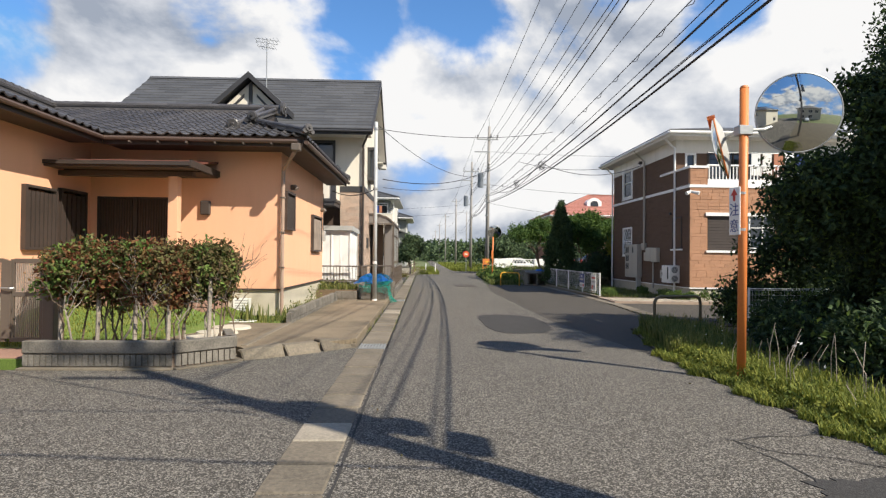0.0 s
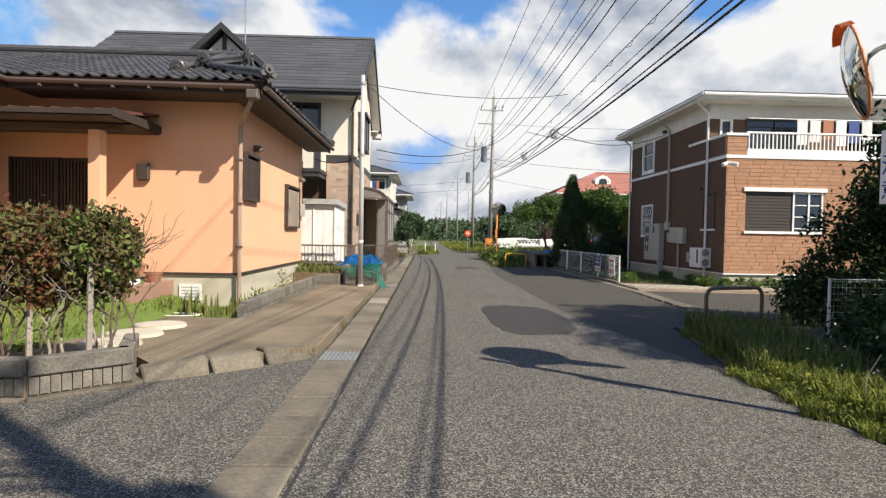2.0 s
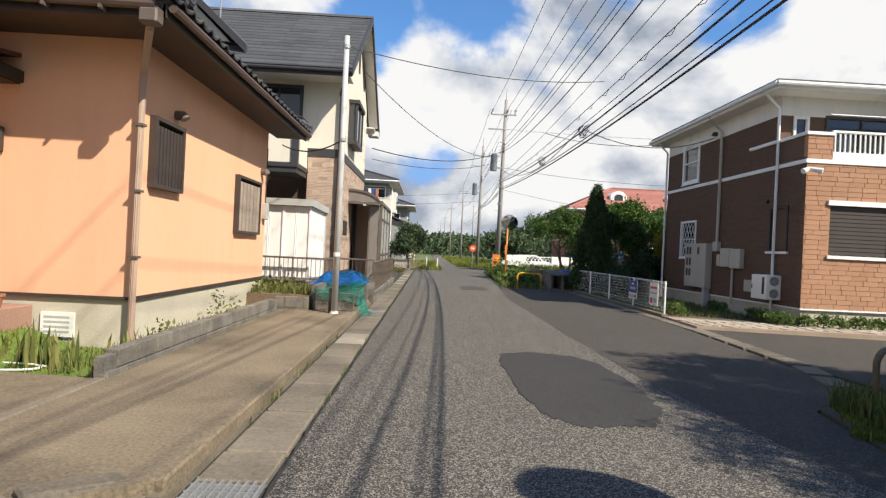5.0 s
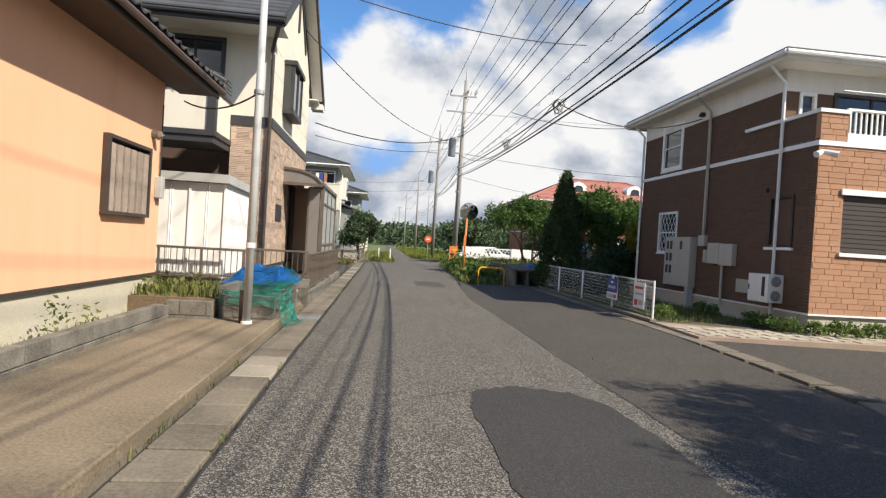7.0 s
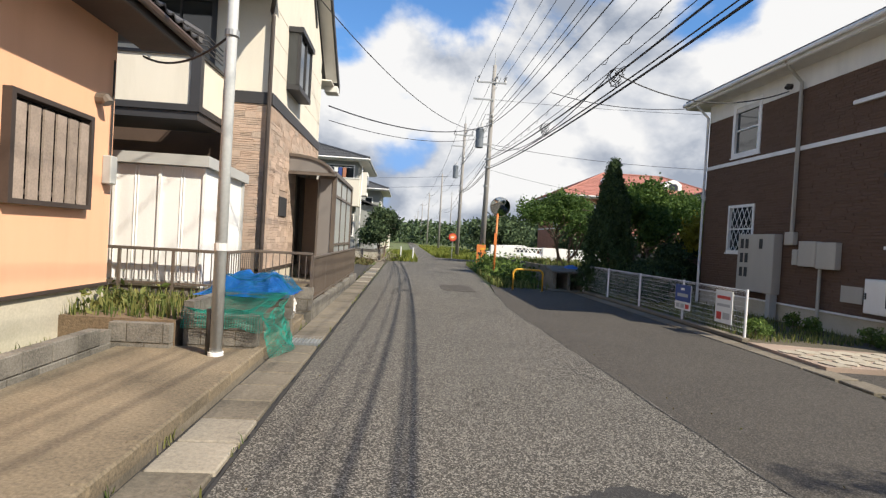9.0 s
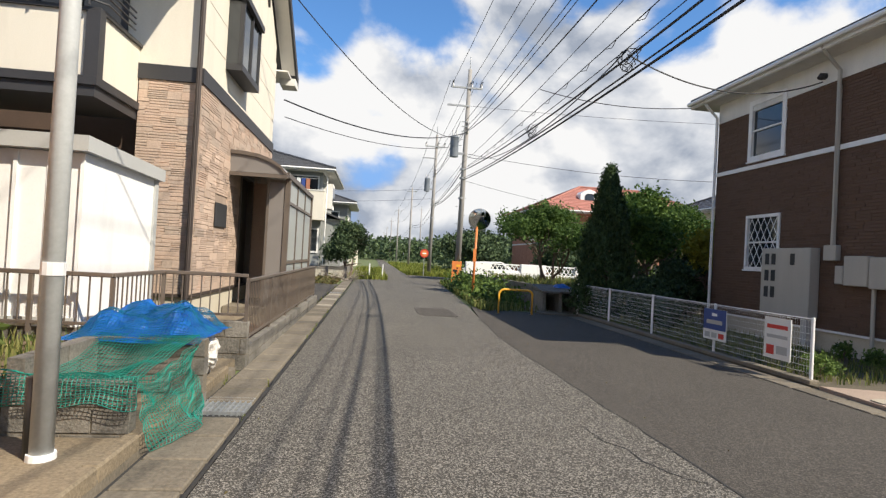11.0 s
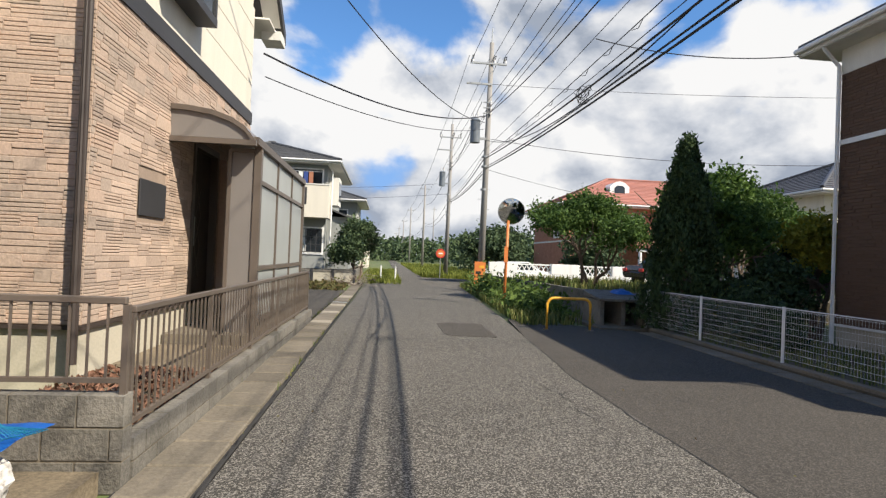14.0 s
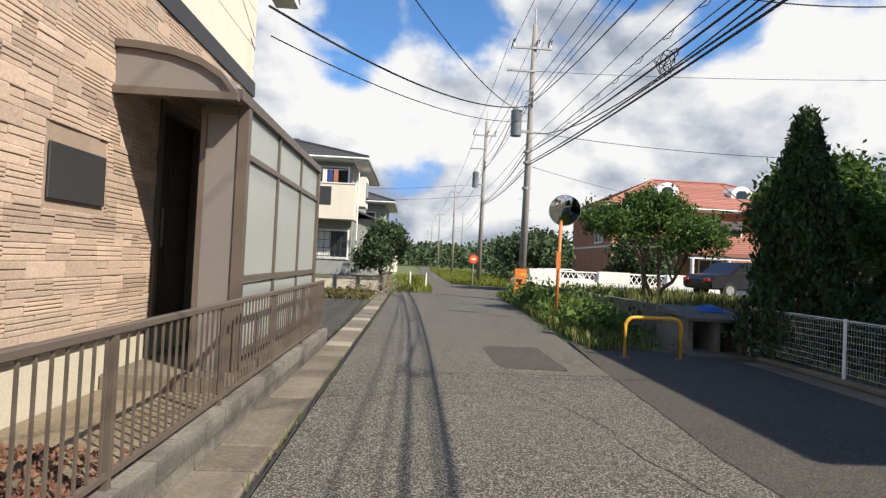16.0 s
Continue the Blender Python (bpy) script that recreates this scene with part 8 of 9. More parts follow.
def verge():
    g = np.random.default_rng(17)
    bm = B()
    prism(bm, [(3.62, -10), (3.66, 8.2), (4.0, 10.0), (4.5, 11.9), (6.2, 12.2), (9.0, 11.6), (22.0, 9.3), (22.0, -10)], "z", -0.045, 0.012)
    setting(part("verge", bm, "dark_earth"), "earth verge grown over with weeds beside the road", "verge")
    n = 26000
    y = g.uniform(2.2, 11.8, n)
    edge = np.where(y < 8.2, 3.66, 3.66 + (y - 8.2) * 0.26)
    x = edge - 0.10 + np.abs(g.normal(0, 0.62, n)) + 0.08 * np.sin(y * 5.0) + 0.06 * np.sin(y * 13.0)
    near = x < edge + 0.22
    blades("verge_grass", np.stack([x, y, np.full(n, 0.0)], 1)[near], 0.09, "grass", rng=g, width=0.007, lean=0.9, label="low grass creeping over the road edge", kind="stuff")
    x, y = x[~near], y[~near]
    h = 0.21
    blades("verge_grass", np.stack([x, y, np.full(len(x), 0.0)], 1), h, "grass", rng=g, width=0.008, lean=0.5, label="bright green roadside grass", kind="stuff")
    n = 4200
    y = g.uniform(8.5, 12.0, n)
    x = 3.8 + (y - 8.5) * 0.25 + np.abs(g.normal(0, 0.6, n))
    blades("verge_grass", np.stack([x, y, np.full(n, 0.0)], 1), 0.32, "grass_dry", rng=g, width=0.009, lean=0.45, label="tall rank roadside grass", kind="stuff")
    n = 6500
    y = g.uniform(2.5, 11.5, n)
    x = 3.75 + (y > 8.2) * (y - 8.2) * 0.26 + np.abs(g.normal(0, 0.5, n))
    leaves("verge_weeds", np.stack([x, y, np.abs(g.normal(0.06, 0.08, n))], 1), 0.03, "grass", rng=g, label="broad-leaved roadside weeds", kind="stuff")
    # tall dry stalks and a few pale flower heads
    bm = B()
    for k in range(46):
        px, py = 4.0 + abs(g.normal(0, 0.8)), g.uniform(3.0, 7.4)
        h = g.uniform(0.3, 0.75)
        tube(bm, [(px, py, 0), (px + g.normal(0, 0.03), py, h * 0.6), (px + g.normal(0, 0.08), py + g.normal(0, 0.05), h)], 0.004, 4)
    tagged(part("dry_stalks", bm, "pale_bark"), "thin dry weed stalks in the verge", "weeds", kind="stuff")
    n = 36
    c = np.stack([4.1 + np.abs(g.normal(0, 0.7, n)), g.uniform(3.0, 9.0, n), g.uniform(0.3, 0.65, n)], 1)
    leaves("flower_heads", c, 0.022, "curtain", rng=g, label="small whitish weed flowers", kind="stuff")


verge()


def litter():
    g = np.random.default_rng(19)
    # tufts in the joints of kerb and gutter
    n = 520
    spot = g.uniform(9.4, 43.0, 60)
    y = np.clip(g.choice(spot, n) + g.normal(0, 0.12, n), 9.3, 43.5)
    x = np.where(g.random(n) < 0.7, -1.07, -0.585) + g.normal(0, 0.012, n)
    blades("joint_tufts", np.stack([x, y, np.full(n, -0.01)], 1), 0.09, "grass_dry", rng=g, width=0.005, lean=0.7, label="small grass tufts in the kerb joints", kind="stuff")
    n = 130
    y = g.uniform(2.0, 40.0, n)
    x = np.where(g.random(n) < 0.5, -0.5 + np.abs(g.normal(0, 0.18, n)), 3.5 - np.abs(g.normal(0, 0.35, n)))
    leaves("road_litter", np.stack([x, y, np.full(n, 0.008)], 1), 0.016, "leaf_brown", rng=g, label="dry leaf litter scattered along the road edges", kind="stuff")


litter()


def dark_tree():
    g = np.random.default_rng(23)
    t = thing("evergreen_tree", "large dark evergreen tree overhanging the verge", "tree", (8.3, 8.6, 0))
    bm = B()
    limbs(bm, g, (8.3, 8.6, -0.05), (8.4, 8.6, 3.2), 0.16, 2, 0.55)
    part("trunk", bm, "bark", t)
    sets = []
    # lobes at y 6.6 and 6.7 are unseen, added to shade the verge
    for c, r, n in (((8.0, 8.5, 3.2), (1.55, 1.7, 1.9), 420), ((7.5, 8.7, 2.35), (1.3, 1.5, 1.3), 340), ((8.6, 8.3, 5.0), (1.35, 1.4, 1.7), 330), ((9.3, 9.6, 5.5), (1.5, 1.5, 1.3), 280), ((9.6, 10.6, 4.4), (1.4, 1.2, 1.6), 220), ((7.95, 12.0, 1.2), (1.25, 0.45, 1.2), 230), ((9.6, 8.2, 2.6), (1.7, 1.9, 2.6), 330),
                    ((7.3, 7.2, 1.2), (1.1, 1.0, 1.3), 220), ((7.4, 8.7, 4.0), (1.0, 1.1, 0.9), 160), ((10.5, 7.5, 4.5), (1.8, 1.8, 2.2), 240), ((6.6, 6.4, 0.6), (1.0, 1.1, 0.8), 170), ((5.7, 6.9, 0.4), (0.6, 0.9, 0.5), 90), ((7.4, 5.2, 0.8), (1.2, 1.0, 1.0), 170),
                    ((9.9, 12.0, 1.5), (1.5, 0.6, 1.7), 330), ((8.9, 10.4, 1.0), (1.0, 0.7, 1.2), 200), ((6.9, 8.9, 2.6), (0.9, 0.9, 0.7), 150), ((6.35, 8.9, 2.5), (0.9, 0.9, 0.85), 210), ((8.5, 12.0, 2.1), (1.2, 0.45, 0.8), 170), ((7.9, 6.7, 3.6), (1.2, 1.5, 1.5), 300), ((8.4, 6.6, 5.2), (1.4, 1.5, 1.3), 260), ((8.6, 9.3, 1.2), (1.8, 1.6, 1.3), 260), ((7.2, 12.3, 0.55), (0.8, 0.45, 0.7), 150), ((9.0, 12.4, 0.7), (1.4, 0.5, 0.9), 200), ((6.7, 9.9, 0.3), (0.9, 0.9, 0.5), 170), ((7.8, 10.3, 0.4), (1.0, 0.7, 0.6), 170), ((5.9, 8.6, 0.25), (0.6, 0.9, 0.4), 120), ((10.6, 11.6, 1.0), (1.6, 1.0, 1.3), 240)):
        sets.append(clumps(g, c, r, n, 30, 0.11, 0.4))
    c = np.concatenate(sets)
    c = c[c[:, 2] > 0.05]
    k = g.random(len(c)) < 0.85
    part_name = "crown"
    leaves(part_name, c[k], 0.05, "leaf_dark", t, g, kind="stuff", long=2.1)
    leaves(part_name, c[~k], 0.05, "leaf", t, g, kind="stuff", long=2.1)


dark_tree()


def apartment_planting():
    g = np.random.default_rng(31)
    rows = [(8.9, y, 0.26) for y in np.arange(19.3, 20.6, 0.42)] + [(x, 19.15, 0.24) for x in np.arange(9.3, 14.0, 0.45)] + [(6.95, 20.9, 0.32), (7.25, 21.3, 0.28), (8.7, 21.8, 0.2), (8.9, 22.6, 0.2)]
    for x, y, r in rows:
        s = thing("low_shrub", "low clipped green shrub beside the apartment house", "shrub", (x, y, 0.04), "low shrubs")
        bm = B()
        limbs(bm, g, (x, y, 0.02), (x, y, 0.22), 0.015, 1, 0.8)
        part("stem", bm, "bark", s)
        leaves("foliage", clumps(g, (x, y, 0.20), (r, r, 0.2), 60, 9, 0.03, 0.5, -0.6), 0.032, "leaf", s, g, kind="stuff")
    n = 4200
    p = np.stack([g.uniform(6.7, 9.3, n), g.uniform(20.5, 28.5, n), np.full(n, 0.035)], 1)
    blades("strip_grass", p, 0.14, "grass_dry", rng=g, width=0.008, label="rough grass beside the apartment wall", kind="stuff")


apartment_planting()


def cypress():
    g = np.random.default_rng(37)
    t = thing("cypress", "dark conical cypress tree by the mesh fence", "tree", (7.2, 29.2, 0))
    part("trunk", cyl(B(), (7.2, 29.2, -0.05), (7.2, 29.2, 3.6), 0.09, 0.02, 8), "bark", t)
    pts = []
    for k in range(2300):
        f = g.random() ** 0.75
        z = 0.1 + 4.2 * f
        r = (1.05 * (1 - f) ** 0.8 + 0.06) * (0.85 + 0.3 * noise.noise(Vector((z * 2.2, k * 0.01, 3)))) * (0.6 if f < 0.03 else 1)
        a = g.uniform(0, 2 * math.pi)
        q = r * (0.62 + 0.38 * g.random() ** 0.5) * (1 + 0.22 * math.sin(5 * a + z * 3))
        pts.append(np.array([7.2 + q * math.cos(a), 29.2 + q * math.sin(a), z]) + g.normal(size=(12, 3)) * (0.05, 0.05, 0.10))
    leaves("crown", np.concatenate(pts), 0.05, "cypress", t, g, kind="stuff", up=1.6, long=2.6)


cypress()


def broad_tree(label, x, y, z0, height, crown, mat_, seed, count=420, trunks=3, size=0.075, trunk_r=0.07, lobes=7):
    """Forking trunks and a crown of several leafy lobes with gaps between them."""
    g = np.random.default_rng(seed)
    t = thing("tree", label, "tree", (x, y, 0), "garden trees")
    zc = z0 + height - crown[2]
    tips = []
    for k in range(lobes):
        a = 2 * math.pi * (k + 0.35 * g.random()) / lobes
        f = 0.5 + 0.25 * g.random() if k % 3 else 0.12
        tips.append((x + crown[0] * f * math.cos(a), y + crown[1] * f * math.sin(a), zc + crown[2] * (g.uniform(-0.35, 0.35) if k % 3 else 0.42)))
    for k in range(trunks):
        bm = B()
        a = k * 2.1 + 0.5
        tip = tips[(2 * k + 1) % lobes]
        foot = Vector((x + crown[0] * 0.12 * math.cos(a), y + crown[1] * 0.12 * math.sin(a), z0 - 0.05))
        limbs(bm, g, foot, foot.lerp(Vector(tip), 0.72), trunk_r, 2, 0.42)
        part("trunk", bm, "bark", t)
    sets = [clumps(g, p, [c * g.uniform(0.42, 0.56) for c in crown], max(20, count // lobes), 24, size * 1.7, 0.25, -0.85) for p in tips]
    leaves("crown", np.concatenate(sets), size, mat_, t, g, kind="stuff")
    return t


broad_tree("leafy garden tree with several slender trunks", 7.9, 37.0, 0.6, 3.7, (2.3, 2.0, 1.35), "leaf_mid", 41, 760, 4, 0.07, lobes=9)
broad_tree("leafy garden tree beside the cypress", 9.0, 31.0, 0, 4.3, (1.9, 1.7, 1.7), "leaf_mid", 43, 900, 3)
broad_tree("dense green garden tree behind the cypress", 11.4, 33.4, 0, 4.3, (2.0, 1.9, 1.9), "leaf_mid", 44, 760, 2)
broad_tree("yellow-leaved shrub beside the apartment house", 10.3, 29.0, 0, 2.9, (0.75, 0.7, 1.0), "leaf_yellow", 45, 200, 3, 0.07)
broad_tree("low yellowish shrub behind the mesh fence", 8.2, 28.6, 0, 1.15, (0.8, 0.6, 0.6), "leaf_yellow", 46, 150, 3, 0.05, 0.025)
broad_tree("low dark shrub behind the mesh fence", 8.9, 29.6, 0, 1.3, (1.0, 0.7, 0.7), "leaf_dark", 47, 200, 3, 0.06, 0.03)
for sx, sy, sh, sr, sm, sd in ((8.0, 27.9, 1.2, 0.75, "leaf_dark", 61), (7.6, 26.6, 0.8, 0.6, "leaf_dark", 62), (8.9, 28.4, 1.9, 0.85, "leaf_dark", 63), (9.9, 29.6, 2.1, 0.9, "leaf_dark", 64), (10.9, 31.0, 2.3, 1.1, "leaf_dark", 65), (12.4, 31.6, 2.0, 1.1, "leaf_mid", 66)):
    broad_tree("dark dense garden shrub behind the mesh fence", sx, sy, 0, sh, (sr, sr * 0.9, sh * 0.5), sm, sd, 260, 3, 0.06, 0.025)
broad_tree("green garden tree before the dark-roofed house", 15.0, 36.5, 0.5, 3.4, (2.4, 2.0, 1.5), "leaf_mid", 67, 520, 3, 0.08)
broad_tree("dark round evergreen shrub at the corner of the plot", -1.0, 45.6, 0.2, 3.2, (1.5, 1.3, 1.5), "leaf_far", 48, 700, 3, 0.085)
broad_tree("dark green tree behind the small trees", 7.6, 52.0, 0, 3.6, (3.0, 2.6, 1.7), "leaf_far", 49, 420, 2, 0.14)
broad_tree("dark green tree along the side road", 13.0, 49.5, 0, 3.4, (2.6, 2.2, 1.5), "leaf_far", 50, 340, 2, 0.14)


def weeds_far():
    g = np.random.default_rng(53)
    # weeds round the second mirror and pole, up to the junction
    n = 4200
    y = g.uniform(29.8, 46.5, n)
    x = 3.65 + (y - 30) * 0.045 + np.abs(g.normal(0, 0.85, n))
    hgt = 0.3
    blades("roadside_weeds", np.stack([x, y, np.full(n, -0.03)], 1), hgt, "grass_dry", rng=g, width=0.016, lean=0.5, label="rank weeds along the road edge", kind="stuff")
    c = []
    for k in range(420):
        yy = g.uniform(31.5, 45.5)
        xx = 3.95 + (yy - 30) * 0.045 + abs(g.normal(0, 0.8))
        hh = 0.2 + 0.75 * g.random() ** 1.5
        c.append(np.array([xx, yy, hh * 0.5]) + g.normal(size=(16, 3)) * (0.16, 0.2, hh * 0.3))
    c = np.concatenate(c)
    leaves("roadside_bushes", c[c[:, 2] > 0], 0.10, "leaf", rng=g, label="bushy green weeds around the second mirror post", kind="stuff")
    # verge further on
    n = 9000
    y = 57 + 60 * g.random(n) ** 1.6
    x = 3.1 + g.random(n) ** 1.3 * 7
    blades("far_verge_grass", np.stack([x, y, np.full(n, -0.04)], 1), 0.45, "grass", rng=g, width=0.03, lean=0.5, label="long bright grass on the far verge", kind="stuff")
    n = 3500
    y = g.uniform(46, 70, n)
    x = g.uniform(-1.0, 1.35, n)
    blades("far_verge_grass", np.stack([x, y, np.full(n, -0.04)], 1), 0.35, "grass", rng=g, width=0.02, lean=0.5, label="bright grass by the marker posts", kind="stuff")
    n = 2600
    c = np.stack([g.uniform(-6.0, -1.2, n), g.uniform(39.5, 44.1, n), np.abs(g.normal(0.06, 0.08, n))], 1)
    leaves("lot_weeds", c, 0.09, "leaf_brown", rng=g, label="dry brownish weeds on the empty lot", kind="stuff")


weeds_far()


def brush_pile():
    g = np.random.default_rng(83)
    t = thing("brush_pile", "heap of dry cut branches beside the low wall", "branches", (-0.9, 43.6, 0))
    for k in range(26):
        bm = B()
        x, y = -1.0 + g.normal(0, 0.35), 43.6 + g.normal(0, 0.45)
        d = Vector((g.normal(0, 0.6), g.normal(0, 0.6), g.uniform(0.1, 0.6)))
        limbs(bm, g, (x, y, 0.02), Vector((x, y, 0.05)) + d, 0.018, 1, 0.6)
        part("branch", bm, "pale_bark" if k % 3 else "bark", t)


brush_pile()

# ---- far plots ----
bm = B()
prism(bm, [(-7.5, 29.5), (-1.1, 29.5), (-1.1, 40.0), (-7.5, 40.0)], "z", -0.05, 0.0)
setting(part("side_lot", bm, "asphalt_side"), "plain asphalt lot beyond the stone-clad house", "lot")
bm = B()
prism(bm, [(3.4, 47.2), (30, 45.5), (30, 50.5), (6.2, 56.0), (3.2, 57.0)], "z", -0.045, 0.002)
setting(part("side_road", bm, "asphalt"), "asphalt side road joining at the far junction", "road")
lot = setting(part("lot_wall", abox(-8.0, -1.1, 44.38, 44.48, 0.55, 0.66), "block"), "low wall of pale panels between dark posts across the empty lot", "wall")
for k in range(7):
    part("panel", abox(-7.94 + k * 1.0, -7.06 + k * 1.0, 44.40, 44.46, -0.05, 0.549, bevel=0.005), "pale_concrete", lot)
    part("post", abox(-7.06 + k * 1.0, -6.94 + k * 1.0, 44.34, 44.5, -0.05, 0.72, bevel=0.008), "trim", lot)
block_wall("lot_wall", "low pale block wall along the gutter", (-1.15, 44.4), (-1.15, 52), -0.05, 0.6)
retaining = block_wall("retaining_wall", "stained grey concrete block retaining wall", (6.35, 31.9), (5.6, 44.0), -0.05, 0.72, 0.16)
block_wall("retaining_wall", "stained grey concrete block retaining wall beside the basin", (6.4, 31.8), (12.5, 32.6), -0.05, 0.72, 0.16)
bm = B()
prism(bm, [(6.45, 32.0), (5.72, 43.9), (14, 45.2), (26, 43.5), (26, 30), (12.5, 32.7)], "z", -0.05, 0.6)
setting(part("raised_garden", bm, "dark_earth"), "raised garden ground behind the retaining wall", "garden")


def garden_grass():
    g = np.random.default_rng(61)
    n = 2600
    p = np.stack([g.uniform(6.4, 12, n), g.uniform(32.2, 43.5, n), np.full(n, 0.59)], 1)
    blades("garden_grass", p, 0.3, "grass_dry", rng=g, width=0.02, label="grass in the raised garden", kind="stuff")


garden_grass()


def basin():
    b = thing("refuse_bin", "grey concrete roadside bin with a sloping lid", "bin", (6.1, 30.6, 0))
    part("lid", slab(B(), [(5.55, 29.95, 0.66), (6.75, 29.75, 0.66), (6.85, 31.3, 0.80), (5.65, 31.5, 0.80)], 0.06), "block", b)
    for x0, x1, y0, y1 in ((5.62, 5.72, 30.05, 31.4), (6.6, 6.72, 29.9, 31.3), (6.1, 6.2, 29.95, 31.3)):
        part("side_panel", abox(x0, x1, y0, y1, -0.05, 0.6), "block", b)
    part("back_panel", abox(5.73, 6.59, 31.3, 31.4, -0.05, 0.6), "block", b)
    o = blue_heap("blue_sheet", "net_blue", "small crumpled blue sheet on the concrete bin", 6.2, 6.7, 30.5, 31.2, 0.74, 0.12, 5.0, 14)
    setting(part("bin_slab", abox(5.4, 7.0, 29.4, 31.8, -0.06, 0.03), "concrete"), "concrete slab under the roadside bin", "slab")


basin()


def white_garden_wall():
    w = thing("garden_wall_white", "white rendered garden wall with ornamental lattice blocks", "garden wall", (10, 45.8, 0.0))
    part("footing", abox(5.8, 24, 45.7, 46.0, -0.05, 0.82), "white", w)
    x = 5.8
    while x < 23:
        part("pillar", abox(x, x + 1.5, 45.69, 46.01, 0.821, 1.36, bevel=0.012), "white", w)
        u0, u1 = x + 1.501, x + 3.3
        pn = part("lattice_panel", abox(u0, u1, 45.8, 45.9, 1.26, 1.33), "white", w)
        n = 7
        for k in range(n):
            c0, c1 = u0 + (u1 - u0) * k / n, u0 + (u1 - u0) * (k + 1) / n
            for p, q in ((c0, c1), (c1, c0)):
                part("lattice_bar", tube(B(), [(p, 45.85, 0.83), (q, 45.85, 1.26)], 0.024, 4), "white", pn)
        x += 3.301


white_garden_wall()


def car(label, x, y, yaw, paint, z=0.6, kind_="car"):
    c = thing("car", label, "car", (x, y, z), "parked cars")
    m = Matrix.Translation((x, y, z)) @ Matrix.Rotation(radians(yaw), 4, "Z")
    body = B()
    prof = [(-2.1, 0.32), (-2.15, 0.62), (-1.95, 0.86), (-1.3, 0.92), (-0.7, 1.38), (0.75, 1.42), (1.35, 0.98), (1.95, 0.88), (2.1, 0.6), (2.05, 0.3)]
    prism(body, prof, "y", -0.82, 0.82)
    bmesh.ops.bevel(body, geom=body.edges[:], offset=0.06, segments=2, affect="EDGES")
    bmesh.ops.transform(body, matrix=m, verts=body.verts)
    part("body", body, paint, c)
    for s in (-1, 1):
        g = B()
        prism(g, [(-1.15, 0.95), (-0.65, 1.32), (0.68, 1.36), (1.15, 0.98)], "y", s * 0.822, s * 0.832)
        bmesh.ops.transform(g, matrix=m, verts=g.verts)
        part("side_window", g, "glass", c)
        for dx in (-1.3, 1.3):
            wv = cyl(B(), (dx, s * 0.68, 0.3), (dx, s * 0.85, 0.3), 0.31, 0.31, 18)
            bmesh.ops.transform(wv, matrix=m, verts=wv.verts)
            wo = part("wheel", wv, "black", c)
            rv = cyl(B(), (dx, s * 0.84, 0.3), (dx, s * 0.862, 0.3), 0.18, 0.18, 14)
            bmesh.ops.transform(rv, matrix=m, verts=rv.verts)
            part("rim", rv, "metal", wo)
    for dx, nm in ((2.09, "headlight"), (-2.13, "tail_light")):
        for s in (-1, 1):
            lv = abox(dx - 0.04, dx + 0.04, s * 0.6 - 0.15, s * 0.6 + 0.15, 0.6, 0.74, bevel=0.02)
            bmesh.ops.transform(lv, matrix=m, verts=lv.verts)
            part(nm, lv, "insulator" if dx > 0 else "red_sign", c)


car("dark parked car in the raised garden forecourt", 13.4, 41.2, 10, "car_black", z=0.6)
car("white parked car behind the garden wall", 7.6, 48.3, 4, "car_white", z=0.0)


